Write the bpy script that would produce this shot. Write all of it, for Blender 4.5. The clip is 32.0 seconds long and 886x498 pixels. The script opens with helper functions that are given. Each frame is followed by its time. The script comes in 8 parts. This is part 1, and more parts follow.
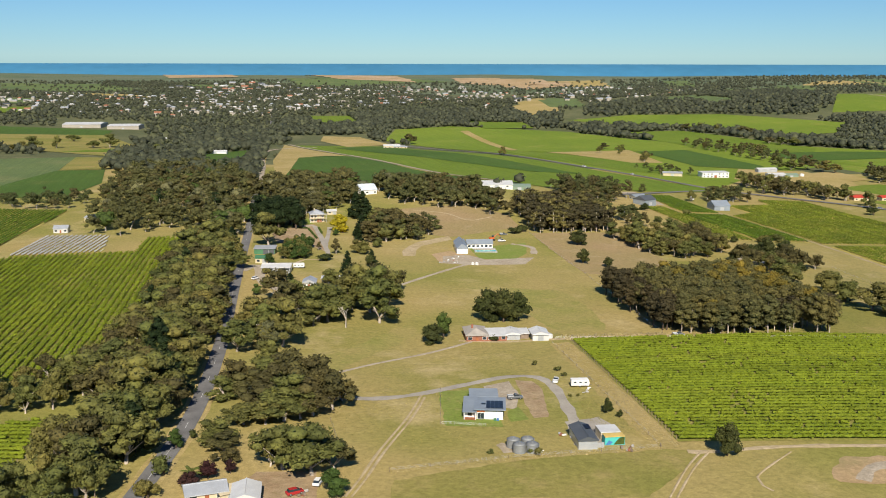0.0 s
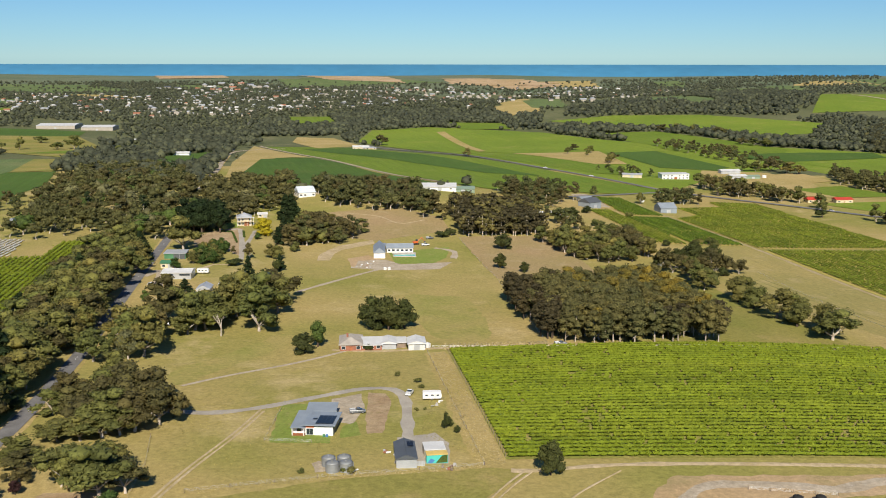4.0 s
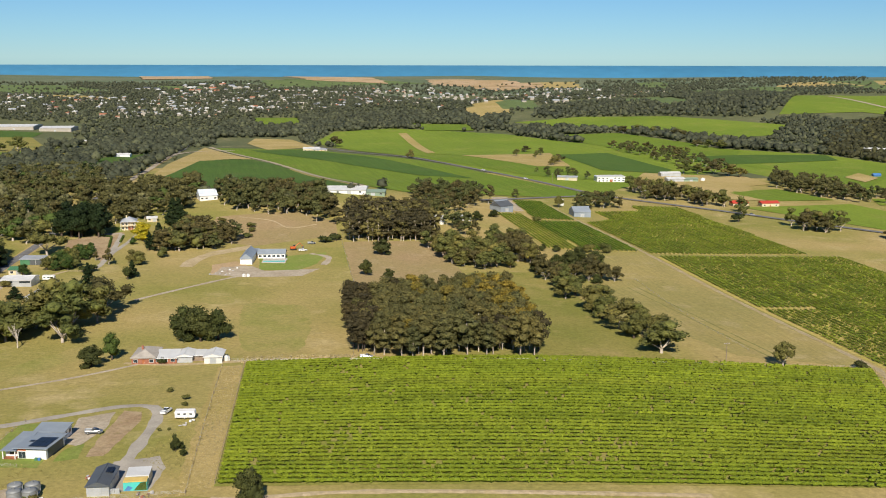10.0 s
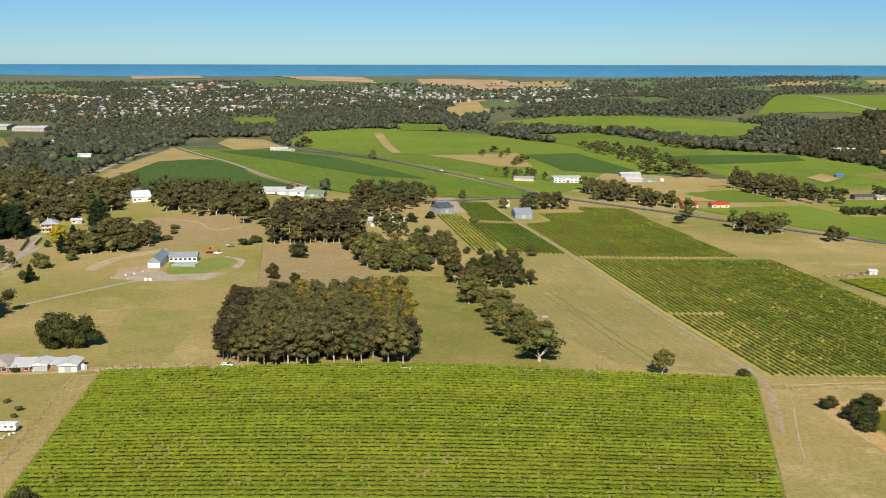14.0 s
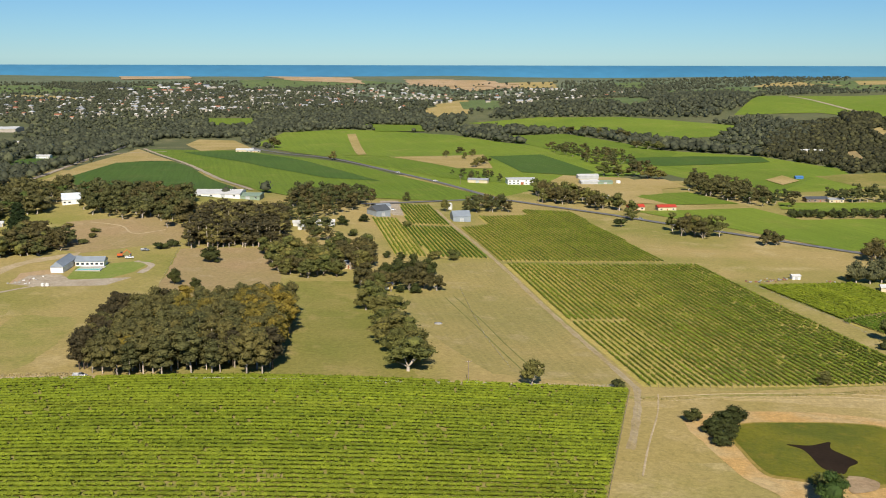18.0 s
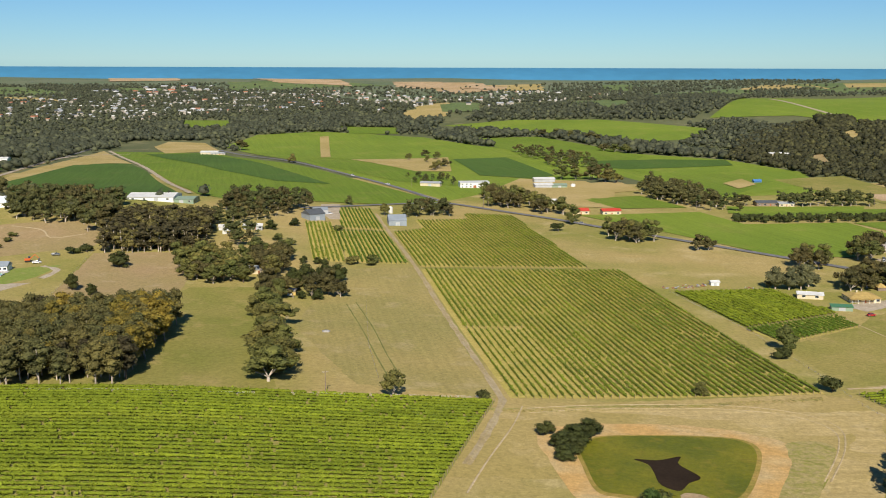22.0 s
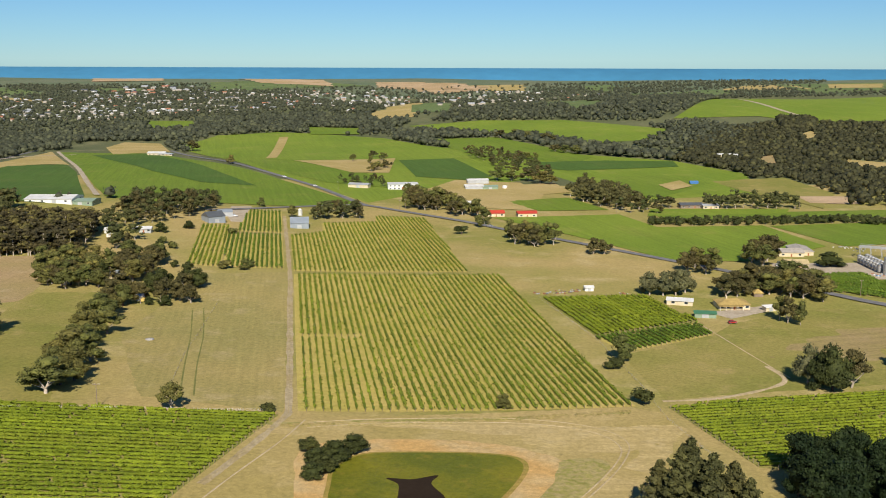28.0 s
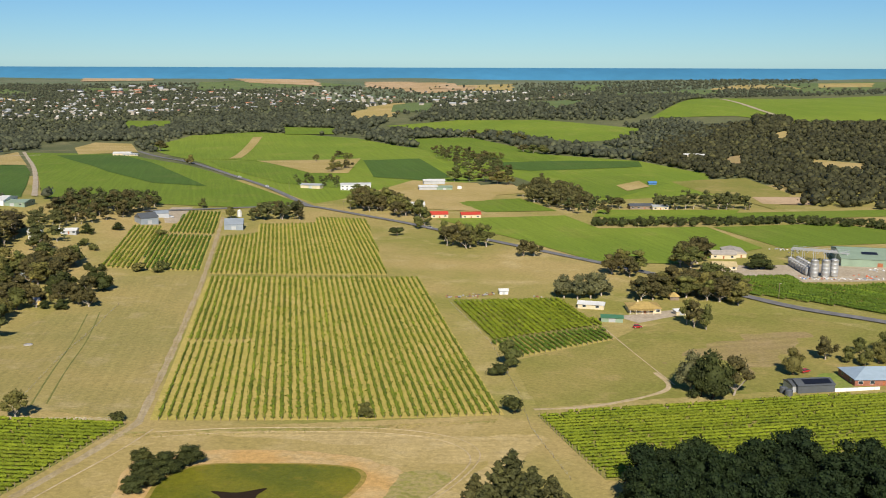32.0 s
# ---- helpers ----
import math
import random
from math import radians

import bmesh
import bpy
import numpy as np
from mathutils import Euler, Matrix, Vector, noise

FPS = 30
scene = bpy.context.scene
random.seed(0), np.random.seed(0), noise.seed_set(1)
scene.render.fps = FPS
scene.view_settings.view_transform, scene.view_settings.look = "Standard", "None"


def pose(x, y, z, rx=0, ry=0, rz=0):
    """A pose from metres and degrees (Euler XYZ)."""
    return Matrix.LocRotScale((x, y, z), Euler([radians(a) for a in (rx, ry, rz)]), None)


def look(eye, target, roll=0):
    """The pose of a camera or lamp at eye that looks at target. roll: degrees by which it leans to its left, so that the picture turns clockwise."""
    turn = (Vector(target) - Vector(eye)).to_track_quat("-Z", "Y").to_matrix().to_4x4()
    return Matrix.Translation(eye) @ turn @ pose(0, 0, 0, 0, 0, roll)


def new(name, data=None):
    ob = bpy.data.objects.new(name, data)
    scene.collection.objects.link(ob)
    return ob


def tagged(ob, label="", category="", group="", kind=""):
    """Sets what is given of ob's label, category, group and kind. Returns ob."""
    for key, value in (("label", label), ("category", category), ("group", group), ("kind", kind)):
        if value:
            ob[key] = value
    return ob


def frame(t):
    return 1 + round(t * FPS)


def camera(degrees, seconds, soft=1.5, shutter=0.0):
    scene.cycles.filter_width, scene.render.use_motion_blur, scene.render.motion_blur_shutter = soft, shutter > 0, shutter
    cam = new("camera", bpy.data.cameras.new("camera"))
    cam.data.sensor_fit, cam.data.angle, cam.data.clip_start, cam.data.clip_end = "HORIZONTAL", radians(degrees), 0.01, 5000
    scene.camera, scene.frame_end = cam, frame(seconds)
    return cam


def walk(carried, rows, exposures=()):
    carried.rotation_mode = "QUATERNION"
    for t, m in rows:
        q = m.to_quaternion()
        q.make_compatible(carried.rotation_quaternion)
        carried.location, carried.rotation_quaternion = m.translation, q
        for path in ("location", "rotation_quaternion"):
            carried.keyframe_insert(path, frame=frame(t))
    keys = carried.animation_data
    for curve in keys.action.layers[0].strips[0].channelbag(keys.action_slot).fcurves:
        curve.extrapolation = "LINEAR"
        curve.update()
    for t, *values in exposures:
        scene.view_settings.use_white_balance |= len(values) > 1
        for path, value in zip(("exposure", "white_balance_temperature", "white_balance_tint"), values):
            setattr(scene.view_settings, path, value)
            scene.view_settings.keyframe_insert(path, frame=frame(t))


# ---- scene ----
LENS = 48.5
cam = camera(LENS, 32.0, 1.0)
# seconds, eye, yaw, pitch, roll
PATH = [
    (0, 0.01, 0.00, 130.01, 0.000, -11.100, 0.118),
    (6, 79.08, 19.59, 129.90, 0.242, -11.055, 0.064),
    (11, 144.99, 35.05, 129.58, 0.337, -11.017, 0.119),
    (14, 184.47, 44.40, 129.58, 0.466, -11.054, 0.091),
    (19, 250.13, 59.04, 129.93, 0.533, -11.002, 0.118),
    (23, 302.97, 70.07, 129.67, 0.574, -10.882, 0.182),
    (28, 368.57, 83.96, 129.30, 0.673, -10.875, 0.187),
    (32, 419.98, 95.12, 129.02, 0.772, -10.889, 0.159),
]


def ahead(yaw, pitch):
    a, b = radians(yaw), radians(pitch)
    return Vector((-math.sin(a) * math.cos(b), math.cos(a) * math.cos(b), math.sin(b)))


walk(cam, [(t, look((x, y, z), Vector((x, y, z)) + ahead(yaw, pitch) * 50, roll)) for t, x, y, z, yaw, pitch, roll in PATH])

# ---- sky and sun: clear summer day, sun high behind the flight ----
SUN_EL, SUN_AZ = 37.5, 177.0          # azimuth of the sun, clockwise from +y
world = bpy.data.worlds.new("sky")
scene.world = world
world.use_nodes = True
wn = world.node_tree
sky = wn.nodes.new("ShaderNodeTexSky")
sky.sky_type, sky.sun_disc = "NISHITA", False
sky.sun_elevation, sky.sun_rotation = radians(SUN_EL), radians(SUN_AZ)
sky.altitude, sky.air_density, sky.dust_density, sky.ozone_density = 1500, 1.0, 0.0, 4.0
clear = wn.nodes.new("ShaderNodeMix")      # clean, dry coastal air: a deeper blue
clear.data_type, clear.blend_type = "RGBA", "MULTIPLY"
clear.inputs[0].default_value, clear.inputs[7].default_value = 1.0, (0.545, 0.80, 1.03, 1)
wn.links.new(sky.outputs[0], clear.inputs[6])
wn.links.new(clear.outputs[2], wn.nodes["Background"].inputs[0])
wn.nodes["Background"].inputs[1].default_value = 0.0815
lamp = bpy.data.lights.new("sun", "SUN")
lamp.energy, lamp.angle, lamp.color = 6.2, radians(0.53), (1.0, 0.915, 0.775)
sun = new("sun", lamp)
az, el = radians(SUN_AZ), radians(SUN_EL)
sun.matrix_world = look((0, 0, 0), (-math.sin(az) * math.cos(el), -math.cos(az) * math.cos(el), -math.sin(el)))
sun.location = (0, -200, 900)
scene.view_settings.exposure = 0.0

# ---- lie of the land ----
LEVEL = 12.8
RISES = [  # height, centre x, y, spread
    (10.1, 0, 255, 250),
    (7.7, -30, 810, 162),
    (-7.1, 20, 600, 188),
    (-8.6, 320, 405, 188),
    (-8.5, 450, 930, 275),
    (-17.1, -600, 1935, 500),
    (-11, 100, 1500, 375),
    (-14.2, 40, 1950, 375),
    (-2.5, 447, 2175, 200),
    (11.1, 275, 2726, 225),
    (26, 1050, 2400, 325),
    (7.8, 1300, 1725, 438),
    (-17.5, 900, 1275, 438),
    (-15, 0, 3300, 625),
    (-15.6, -1500, 3300, 875),
    (24.7, 0, 4500, 625),
    (17.8, 1500, 4500, 875),
    (23.4, -1700, 4650, 875),
    (25.2, 3300, 4500, 1000),
    (23.5, -3500, 4500, 1125),
    (1.6, -250, 525, 225),
    (-6.1, 620, 525, 225),
    (4.5, 170, 412, 80),
    (-3.5, -97, 720, 85),
    (-2.7, 0, 395, 70),
    (1, 268, 415, 70),
    (7.3, 20, 880, 100),
    (6.2, 85, 1340, 130),
    (-3.3, 240, 860, 90),
    (4, -900, 4790, 180), (3.5, 250, 4800, 140), (5, 1450, 4790, 230), (4, -2200, 4790, 300), (9, 2550, 4760, 260), (5, -3400, 4790, 350),
]


def ground_z(x, y):
    z = LEVEL
    for h, a, b, s in RISES:
        z = z + h * np.exp(-((x - a) ** 2 + (y - b) ** 2) / (2 * s * s))
    return z


# ---- materials ----
MATS = {}


class Nodes:
    """Small helper round a node tree."""

    def __init__(self, name):
        self.mat = bpy.data.materials.new(name)
        self.mat.use_nodes = True
        self.t = self.mat.node_tree
        self.bsdf = self.t.nodes["Principled BSDF"]
        self.pos = self.t.nodes.new("ShaderNodeNewGeometry").outputs["Position"]

    def add(self, kind, **values):
        n = self.t.nodes.new(kind)
        for k, v in values.items():
            if isinstance(v, bpy.types.NodeSocket):
                self.t.links.new(v, n.inputs[k])
            else:
                n.inputs[k].default_value = v
        return n

    def link(self, a, b):
        self.t.links.new(a, b)

    def noise(self, scale, detail=3, vec=None, rough=0.55):
        n = self.add("ShaderNodeTexNoise", Scale=scale, Detail=detail, Roughness=rough)
        self.link(vec or self.pos, n.inputs["Vector"])
        return n.outputs["Fac"]

    def turned(self, angle, sx, sy):
        """World position turned so that x runs along angle, and scaled."""
        m = self.t.nodes.new("ShaderNodeMapping")
        m.vector_type = "TEXTURE"
        m.inputs["Rotation"].default_value = (0, 0, radians(angle))
        m.inputs["Scale"].default_value = (1 / sx, 1 / sy, 1 / min(sx, sy))
        self.link(self.pos, m.inputs["Vector"])
        return m.outputs[0]

    def ramp(self, fac, stops):
        r = self.t.nodes.new("ShaderNodeValToRGB")
        self.link(fac, r.inputs[0])
        while len(r.color_ramp.elements) < len(stops):
            r.color_ramp.elements.new(0.5)
        for e, (p, c) in zip(r.color_ramp.elements, stops):
            e.position, e.color = p, (*c, 1)
        return r.outputs[0]

    def mix(self, fac, a, b, blend="MIX"):
        n = self.t.nodes.new("ShaderNodeMix")
        n.data_type, n.blend_type = "RGBA", blend
        for sock, v in ((n.inputs[0], fac), (n.inputs[6], a), (n.inputs[7], b)):
            if isinstance(v, bpy.types.NodeSocket):
                self.link(v, sock)
            elif isinstance(v, tuple):
                sock.default_value = (*v, 1)
            else:
                sock.default_value = v
        return n.outputs[2]

    def bump(self, fac, strength, distance):
        b = self.add("ShaderNodeBump", Strength=strength, Distance=distance)
        self.link(fac, b.inputs["Height"])
        self.link(b.outputs[0], self.bsdf.inputs["Normal"])

    def done(self, color, rough=0.9, metal=0.0, spec=0.3):
        if isinstance(color, tuple):
            self.bsdf.inputs["Base Color"].default_value = (*color, 1)
        else:
            self.link(color, self.bsdf.inputs["Base Color"])
        self.bsdf.inputs["Roughness"].default_value = rough
        self.bsdf.inputs["Metallic"].default_value = metal
        self.bsdf.inputs["Specular IOR Level"].default_value = spec
        return self.mat


def shade(c, k):
    return tuple(min(1.0, v * k) for v in c)


def turf(name, c, patch_c, worn_c, patch_scale=0.02, patch_at=0.5, worn_at=0.62, streak=None, lines=0.25):
    """Grass or soil: broad patches, worn spots, tufts, and fine grain."""
    n = Nodes(name)
    col = n.mix(n.ramp(n.noise(patch_scale, 4), [(patch_at - 0.12, (0, 0, 0)), (patch_at + 0.12, (1, 1, 1))]), c, patch_c)
    col = n.mix(n.ramp(n.noise(patch_scale * 3.7, 5, rough=0.65), [(worn_at - 0.08, (0, 0, 0)), (worn_at + 0.1, (0.8, 0.8, 0.8))]), col, worn_c)
    if streak:
        s = n.noise(1.0, 3, n.turned(*streak))
        col = n.mix(lines, col, n.ramp(s, [(0.3, (0.45, 0.45, 0.45)), (0.7, (1.35, 1.35, 1.35))]), "MULTIPLY")
    tufts = n.noise(0.6, 5, rough=0.7)
    col = n.mix(0.55, col, n.ramp(tufts, [(0.3, (0.55, 0.55, 0.5)), (0.7, (1.35, 1.3, 1.25))]), "MULTIPLY")
    fine = n.noise(3.0, 3)
    col = n.mix(0.35, col, n.ramp(fine, [(0.3, (0.5, 0.5, 0.45)), (0.7, (1.4, 1.4, 1.4))]), "MULTIPLY")
    n.bump(tufts, 0.6, 0.35)
    return n.done(col, 0.95, 0, 0.1)


DRY = turf("dry_pasture", (0.415, 0.322, 0.132), (0.265, 0.255, 0.068), (0.5, 0.4, 0.2), 0.009, streak=(18, 0.012, 0.22), lines=0.06)
DRY_GREEN = turf("dry_green_pasture", (0.31, 0.265, 0.085), (0.225, 0.225, 0.055), (0.39, 0.305, 0.125), 0.014)
GREENISH = turf("greening_pasture", (0.285, 0.275, 0.08), (0.36, 0.3, 0.11), (0.24, 0.25, 0.06), 0.03)
DRY_PALE = turf("bleached_grass", (0.44, 0.34, 0.15), (0.37, 0.295, 0.108), (0.49, 0.385, 0.185), 0.016)
DRY_TAN = turf("tan_bare_paddock", (0.37, 0.27, 0.145), (0.33, 0.26, 0.12), (0.43, 0.335, 0.2), 0.02)
BUSHLAND = turf("bushland_floor", (0.15, 0.16, 0.08), (0.11, 0.125, 0.06), (0.26, 0.235, 0.13), 0.006)
# distance haze is put into the blue-green tones of this far ground
COAST_PLAIN = turf("hazed_coastal_plain", (0.13, 0.17, 0.1), (0.17, 0.19, 0.12), (0.09, 0.12, 0.075), 0.0035)
LAWN = turf("lawn", (0.2, 0.265, 0.055), (0.24, 0.28, 0.07), (0.3, 0.27, 0.11), 0.05)
MOWN = turf("mown_paddock", (0.37, 0.3, 0.115), (0.3, 0.265, 0.095), (0.43, 0.35, 0.18), 0.014, streak=(100, 0.02, 0.5), lines=0.18)
DIRT = turf("bare_red_earth", (0.34, 0.24, 0.145), (0.42, 0.32, 0.2), (0.28, 0.22, 0.1), 0.12)
DIRT_PALE = turf("worn_pale_earth", (0.5, 0.4, 0.26), (0.43, 0.34, 0.19), (0.56, 0.47, 0.33), 0.1)
SAND = turf("sandy_soil", (0.52, 0.38, 0.25), (0.42, 0.3, 0.16), (0.3, 0.26, 0.12), 0.01)
ORANGE = turf("orange_clay", (0.55, 0.35, 0.135), (0.52, 0.39, 0.2), (0.46, 0.32, 0.12), 0.05)
TRACK_SOIL = turf("worn_track_soil", (0.42, 0.345, 0.22), (0.38, 0.3, 0.16), (0.47, 0.39, 0.26), 0.09, streak=(105, 0.05, 0.8))
FURROW = turf("old_ploughed_rows", (0.34, 0.26, 0.125), (0.3, 0.245, 0.095), (0.4, 0.31, 0.17), 0.03, streak=(12, 0.01, 0.24))
GRAVEL = turf("pale_gravel", (0.46, 0.395, 0.31), (0.4, 0.335, 0.25), (0.52, 0.46, 0.38), 0.12)
VINE_FLOOR = turf("vine_floor", (0.3, 0.265, 0.085), (0.22, 0.235, 0.05), (0.4, 0.32, 0.14), 0.05)
VINE_FLOOR_DRY = turf("dry_vine_floor", (0.48, 0.385, 0.12), (0.42, 0.36, 0.095), (0.53, 0.41, 0.17), 0.03)
STREAK = (104, 0.008, 0.3)
GREEN_A = turf("vineyard_green", (0.14, 0.212, 0.026), (0.165, 0.232, 0.031), (0.2, 0.235, 0.048), 0.006, streak=STREAK)
GREEN_B = turf("light_vineyard_green", (0.2, 0.27, 0.035), (0.165, 0.24, 0.03), (0.26, 0.28, 0.06), 0.006, streak=STREAK)
# vineyard green for distant fields, greyed to carry the haze
GREEN_C = turf("hazed_far_green", (0.15, 0.2, 0.075), (0.125, 0.175, 0.068), (0.21, 0.225, 0.1), 0.004, streak=STREAK)
GREEN_D = turf("dark_vineyard_green", (0.075, 0.135, 0.028), (0.085, 0.148, 0.03), (0.115, 0.155, 0.042), 0.006, streak=STREAK)


def plain(name, c, rough=0.7, metal=0.0, vary=0.25, scale=1.5, spec=0.4, bump=0.0, obj=0.0):
    """Paint, metal, masonry: mottled at two scales, weathered."""
    n = Nodes(name)
    col = n.mix(1.0, c, n.ramp(n.noise(scale * 0.3, 4), [(0.3, (1 - vary,) * 3), (0.7, (1 + vary * 0.6,) * 3)]), "MULTIPLY")
    col = n.mix(0.6, col, n.ramp(n.noise(scale * 4, 3), [(0.3, (1 - vary,) * 3), (0.7, (1 + vary * 0.6,) * 3)]), "MULTIPLY")
    if obj:
        info = n.t.nodes.new("ShaderNodeObjectInfo")
        col = n.mix(1.0, col, n.ramp(info.outputs["Random"], [(0, (1 - obj,) * 3), (1, (1 + obj,) * 3)]), "MULTIPLY")
    if bump:
        n.bump(n.noise(scale * 4, 3), bump, 0.05)
    return n.done(col, rough, metal, spec)


ASPHALT = plain("asphalt", (0.19, 0.185, 0.182), 0.9, 0, 0.25, 0.6, 0.2)
ASPHALT_OLD = plain("worn_grey_seal", (0.4, 0.36, 0.3), 0.92, 0, 0.2, 0.5, 0.2)
LINE_PAINT = plain("road_line_paint", (0.7, 0.7, 0.68), 0.7, 0, 0.2)


def leafy(name, c1, c2, c3, spread=0.35, broad=0.5):
    """Foliage: varies from tree to tree and from clump to clump."""
    n = Nodes(name)
    info = n.t.nodes.new("ShaderNodeObjectInfo")
    geo = n.t.nodes.new("ShaderNodeNewGeometry")
    col = n.ramp(info.outputs["Random"], [(0.0, c1), (0.55, c2), (1.0, c3)])
    col = n.mix(0.85, col, n.ramp(geo.outputs["Random Per Island"], [(0, (1 - spread,) * 3), (0.75, (1.05,) * 3), (1, (1 + spread * 1.3, 1 + spread * 1.2, 1 + spread * 0.7))]), "MULTIPLY")
    col = n.mix(0.4, col, n.ramp(n.noise(0.35, 3), [(0.3, (0.6, 0.6, 0.6)), (0.7, (1.35, 1.3, 1.2))]), "MULTIPLY")
    fine = n.noise(2.2, 3, rough=0.7)
    col = n.mix(0.6, col, n.ramp(fine, [(0.32, (0.5, 0.52, 0.54)), (0.68, (1.42, 1.36, 1.22))]), "MULTIPLY")
    n.bump(fine, 0.8, 0.4)
    col = n.mix(broad, col, n.ramp(n.noise(0.07, 2), [(0.35, (0.66, 0.7, 0.72)), (0.65, (1.32, 1.25, 1.12))]), "MULTIPLY")
    mat = n.done(col, 0.65, 0, 0.2)
    glow = n.t.nodes.new("ShaderNodeBsdfTranslucent")      # sunlight through thin leaves
    n.link(col, glow.inputs["Color"])
    both = n.add("ShaderNodeMixShader", Fac=0.22)
    n.link(n.bsdf.outputs[0], both.inputs[1])
    n.link(glow.outputs[0], both.inputs[2])
    n.link(both.outputs[0], n.t.nodes["Material Output"].inputs["Surface"])
    return mat


GUM_LEAF = leafy("gum_leaves", (0.122, 0.142, 0.043), (0.158, 0.162, 0.05), (0.192, 0.172, 0.054))
COPSE_LEAF = leafy("plantation_gum_leaves", (0.125, 0.13, 0.052), (0.15, 0.142, 0.054), (0.172, 0.154, 0.054))
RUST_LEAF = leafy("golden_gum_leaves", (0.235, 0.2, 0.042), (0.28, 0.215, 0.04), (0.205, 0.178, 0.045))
BROWN_LEAF = leafy("brown_gum_leaves", (0.098, 0.092, 0.037), (0.12, 0.104, 0.041), (0.105, 0.102, 0.04))
DARK_LEAF = leafy("dark_conifer_leaves", (0.018, 0.034, 0.012), (0.024, 0.042, 0.014), (0.03, 0.048, 0.016))
BUSH_LEAF = leafy("dense_bush_leaves", (0.056, 0.072, 0.022), (0.066, 0.08, 0.025), (0.078, 0.088, 0.028))
CASUARINA_LEAF = leafy("casuarina_needles", (0.085, 0.092, 0.036), (0.1, 0.105, 0.04), (0.12, 0.115, 0.045))
NETTING = plain("grey_netting", (0.5, 0.48, 0.43), 0.8, 0, 0.15)
GREEN_LEAF = leafy("green_tree_leaves", (0.06, 0.105, 0.026), (0.075, 0.122, 0.03), (0.095, 0.135, 0.034))
YELLOW_LEAF = leafy("golden_leaves", (0.45, 0.4, 0.03), (0.5, 0.43, 0.03), (0.42, 0.38, 0.03))
PURPLE_LEAF = leafy("plum_leaves", (0.05, 0.02, 0.022), (0.055, 0.025, 0.025), (0.06, 0.03, 0.028))
VINE_LUSH = leafy("lush_vine_leaves", (0.192, 0.252, 0.018), (0.21, 0.266, 0.02), (0.228, 0.278, 0.024), 0.22, 0.25)
VINE_DARK = leafy("dark_vine_leaves", (0.11, 0.185, 0.02), (0.125, 0.2, 0.022), (0.145, 0.21, 0.026), 0.3, 0.3)
VINE_DRY = leafy("thin_vine_leaves", (0.178, 0.24, 0.028), (0.2, 0.258, 0.031), (0.222, 0.272, 0.035), 0.35, 0.55)
HILL_LEAF = leafy("hill_gum_leaves", (0.068, 0.072, 0.035), (0.082, 0.08, 0.04), (0.074, 0.072, 0.038), 0.55)
WOOD_LEAF = leafy("woodland_gum_leaves", (0.086, 0.106, 0.038), (0.106, 0.116, 0.043), (0.125, 0.12, 0.046))
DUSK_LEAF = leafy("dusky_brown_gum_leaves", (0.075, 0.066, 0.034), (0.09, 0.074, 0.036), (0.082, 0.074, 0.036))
GREY_LEAF = leafy("grey_gum_leaves", (0.15, 0.158, 0.08), (0.168, 0.172, 0.087), (0.185, 0.182, 0.092))
# far crowns: some blue-grey haze of distance is in the leaf colour
FAR_LEAF = leafy("hazed_bushland_leaves", (0.07, 0.085, 0.058), (0.083, 0.096, 0.064), (0.104, 0.11, 0.07), 0.45)
BARK = plain("gum_bark", (0.42, 0.36, 0.29), 0.9, 0, 0.4, 1.0, 0.1, 0.4, 0.25)
BARK_DARK = plain("dark_bark", (0.1, 0.075, 0.055), 0.95, 0, 0.35, 1.0, 0.1, 0.4, 0.2)
TIMBER = plain("weathered_post_timber", (0.26, 0.2, 0.15), 0.9, 0, 0.3, 2.0, 0.1)
SEA = plain("sea_water", (0.06, 0.215, 0.36), 0.35, 0, 0.12, 0.004, 0.3)


# ---- mesh helpers ----
def mesh_of(name, verts, faces, material, smooth=False):
    me = bpy.data.meshes.new(name)
    me.from_pydata(verts, [], faces)
    for m in (material if isinstance(material, (list, tuple)) else [material]):
        me.materials.append(m)
    if smooth:
        me.shade_smooth()
    return me


def part(name, bm, material, parent=None, label=""):
    me = bpy.data.meshes.new(name)
    if isinstance(bm, tuple):
        me.from_pydata(bm[0], [], bm[1])
    else:
        bm.to_mesh(me)
        bm.free()
    me.materials.append(material)
    ob = new(name, me)
    ob.parent = parent
    if label:
        ob["label"] = label
    return ob


def boxes(items, bevel=0.0):
    """A bmesh of boxes (x0, y0, z0, x1, y1, z1)."""
    bm = bmesh.new()
    for x0, y0, z0, x1, y1, z1 in items:
        bmesh.ops.create_cube(bm, size=1, matrix=Matrix.Translation(((x0 + x1) / 2, (y0 + y1) / 2, (z0 + z1) / 2)) @ Matrix.Diagonal((x1 - x0, y1 - y0, z1 - z0, 1)))
    if bevel:
        bmesh.ops.bevel(bm, geom=bm.edges[:], offset=bevel, segments=1, affect="EDGES")
    return bm


def slab(poly, top, bottom, under=None):
    """A prism mesh between two height functions or levels, over a ring of (x, y)."""
    n = len(poly)
    verts = [(x, y, bottom) for x, y in poly] + [(x, y, top) for x, y in poly]
    faces = [tuple(range(n - 1, -1, -1)), tuple(range(n, 2 * n))]
    faces += [(i, (i + 1) % n, n + (i + 1) % n, n + i) for i in range(n)]
    return verts, faces


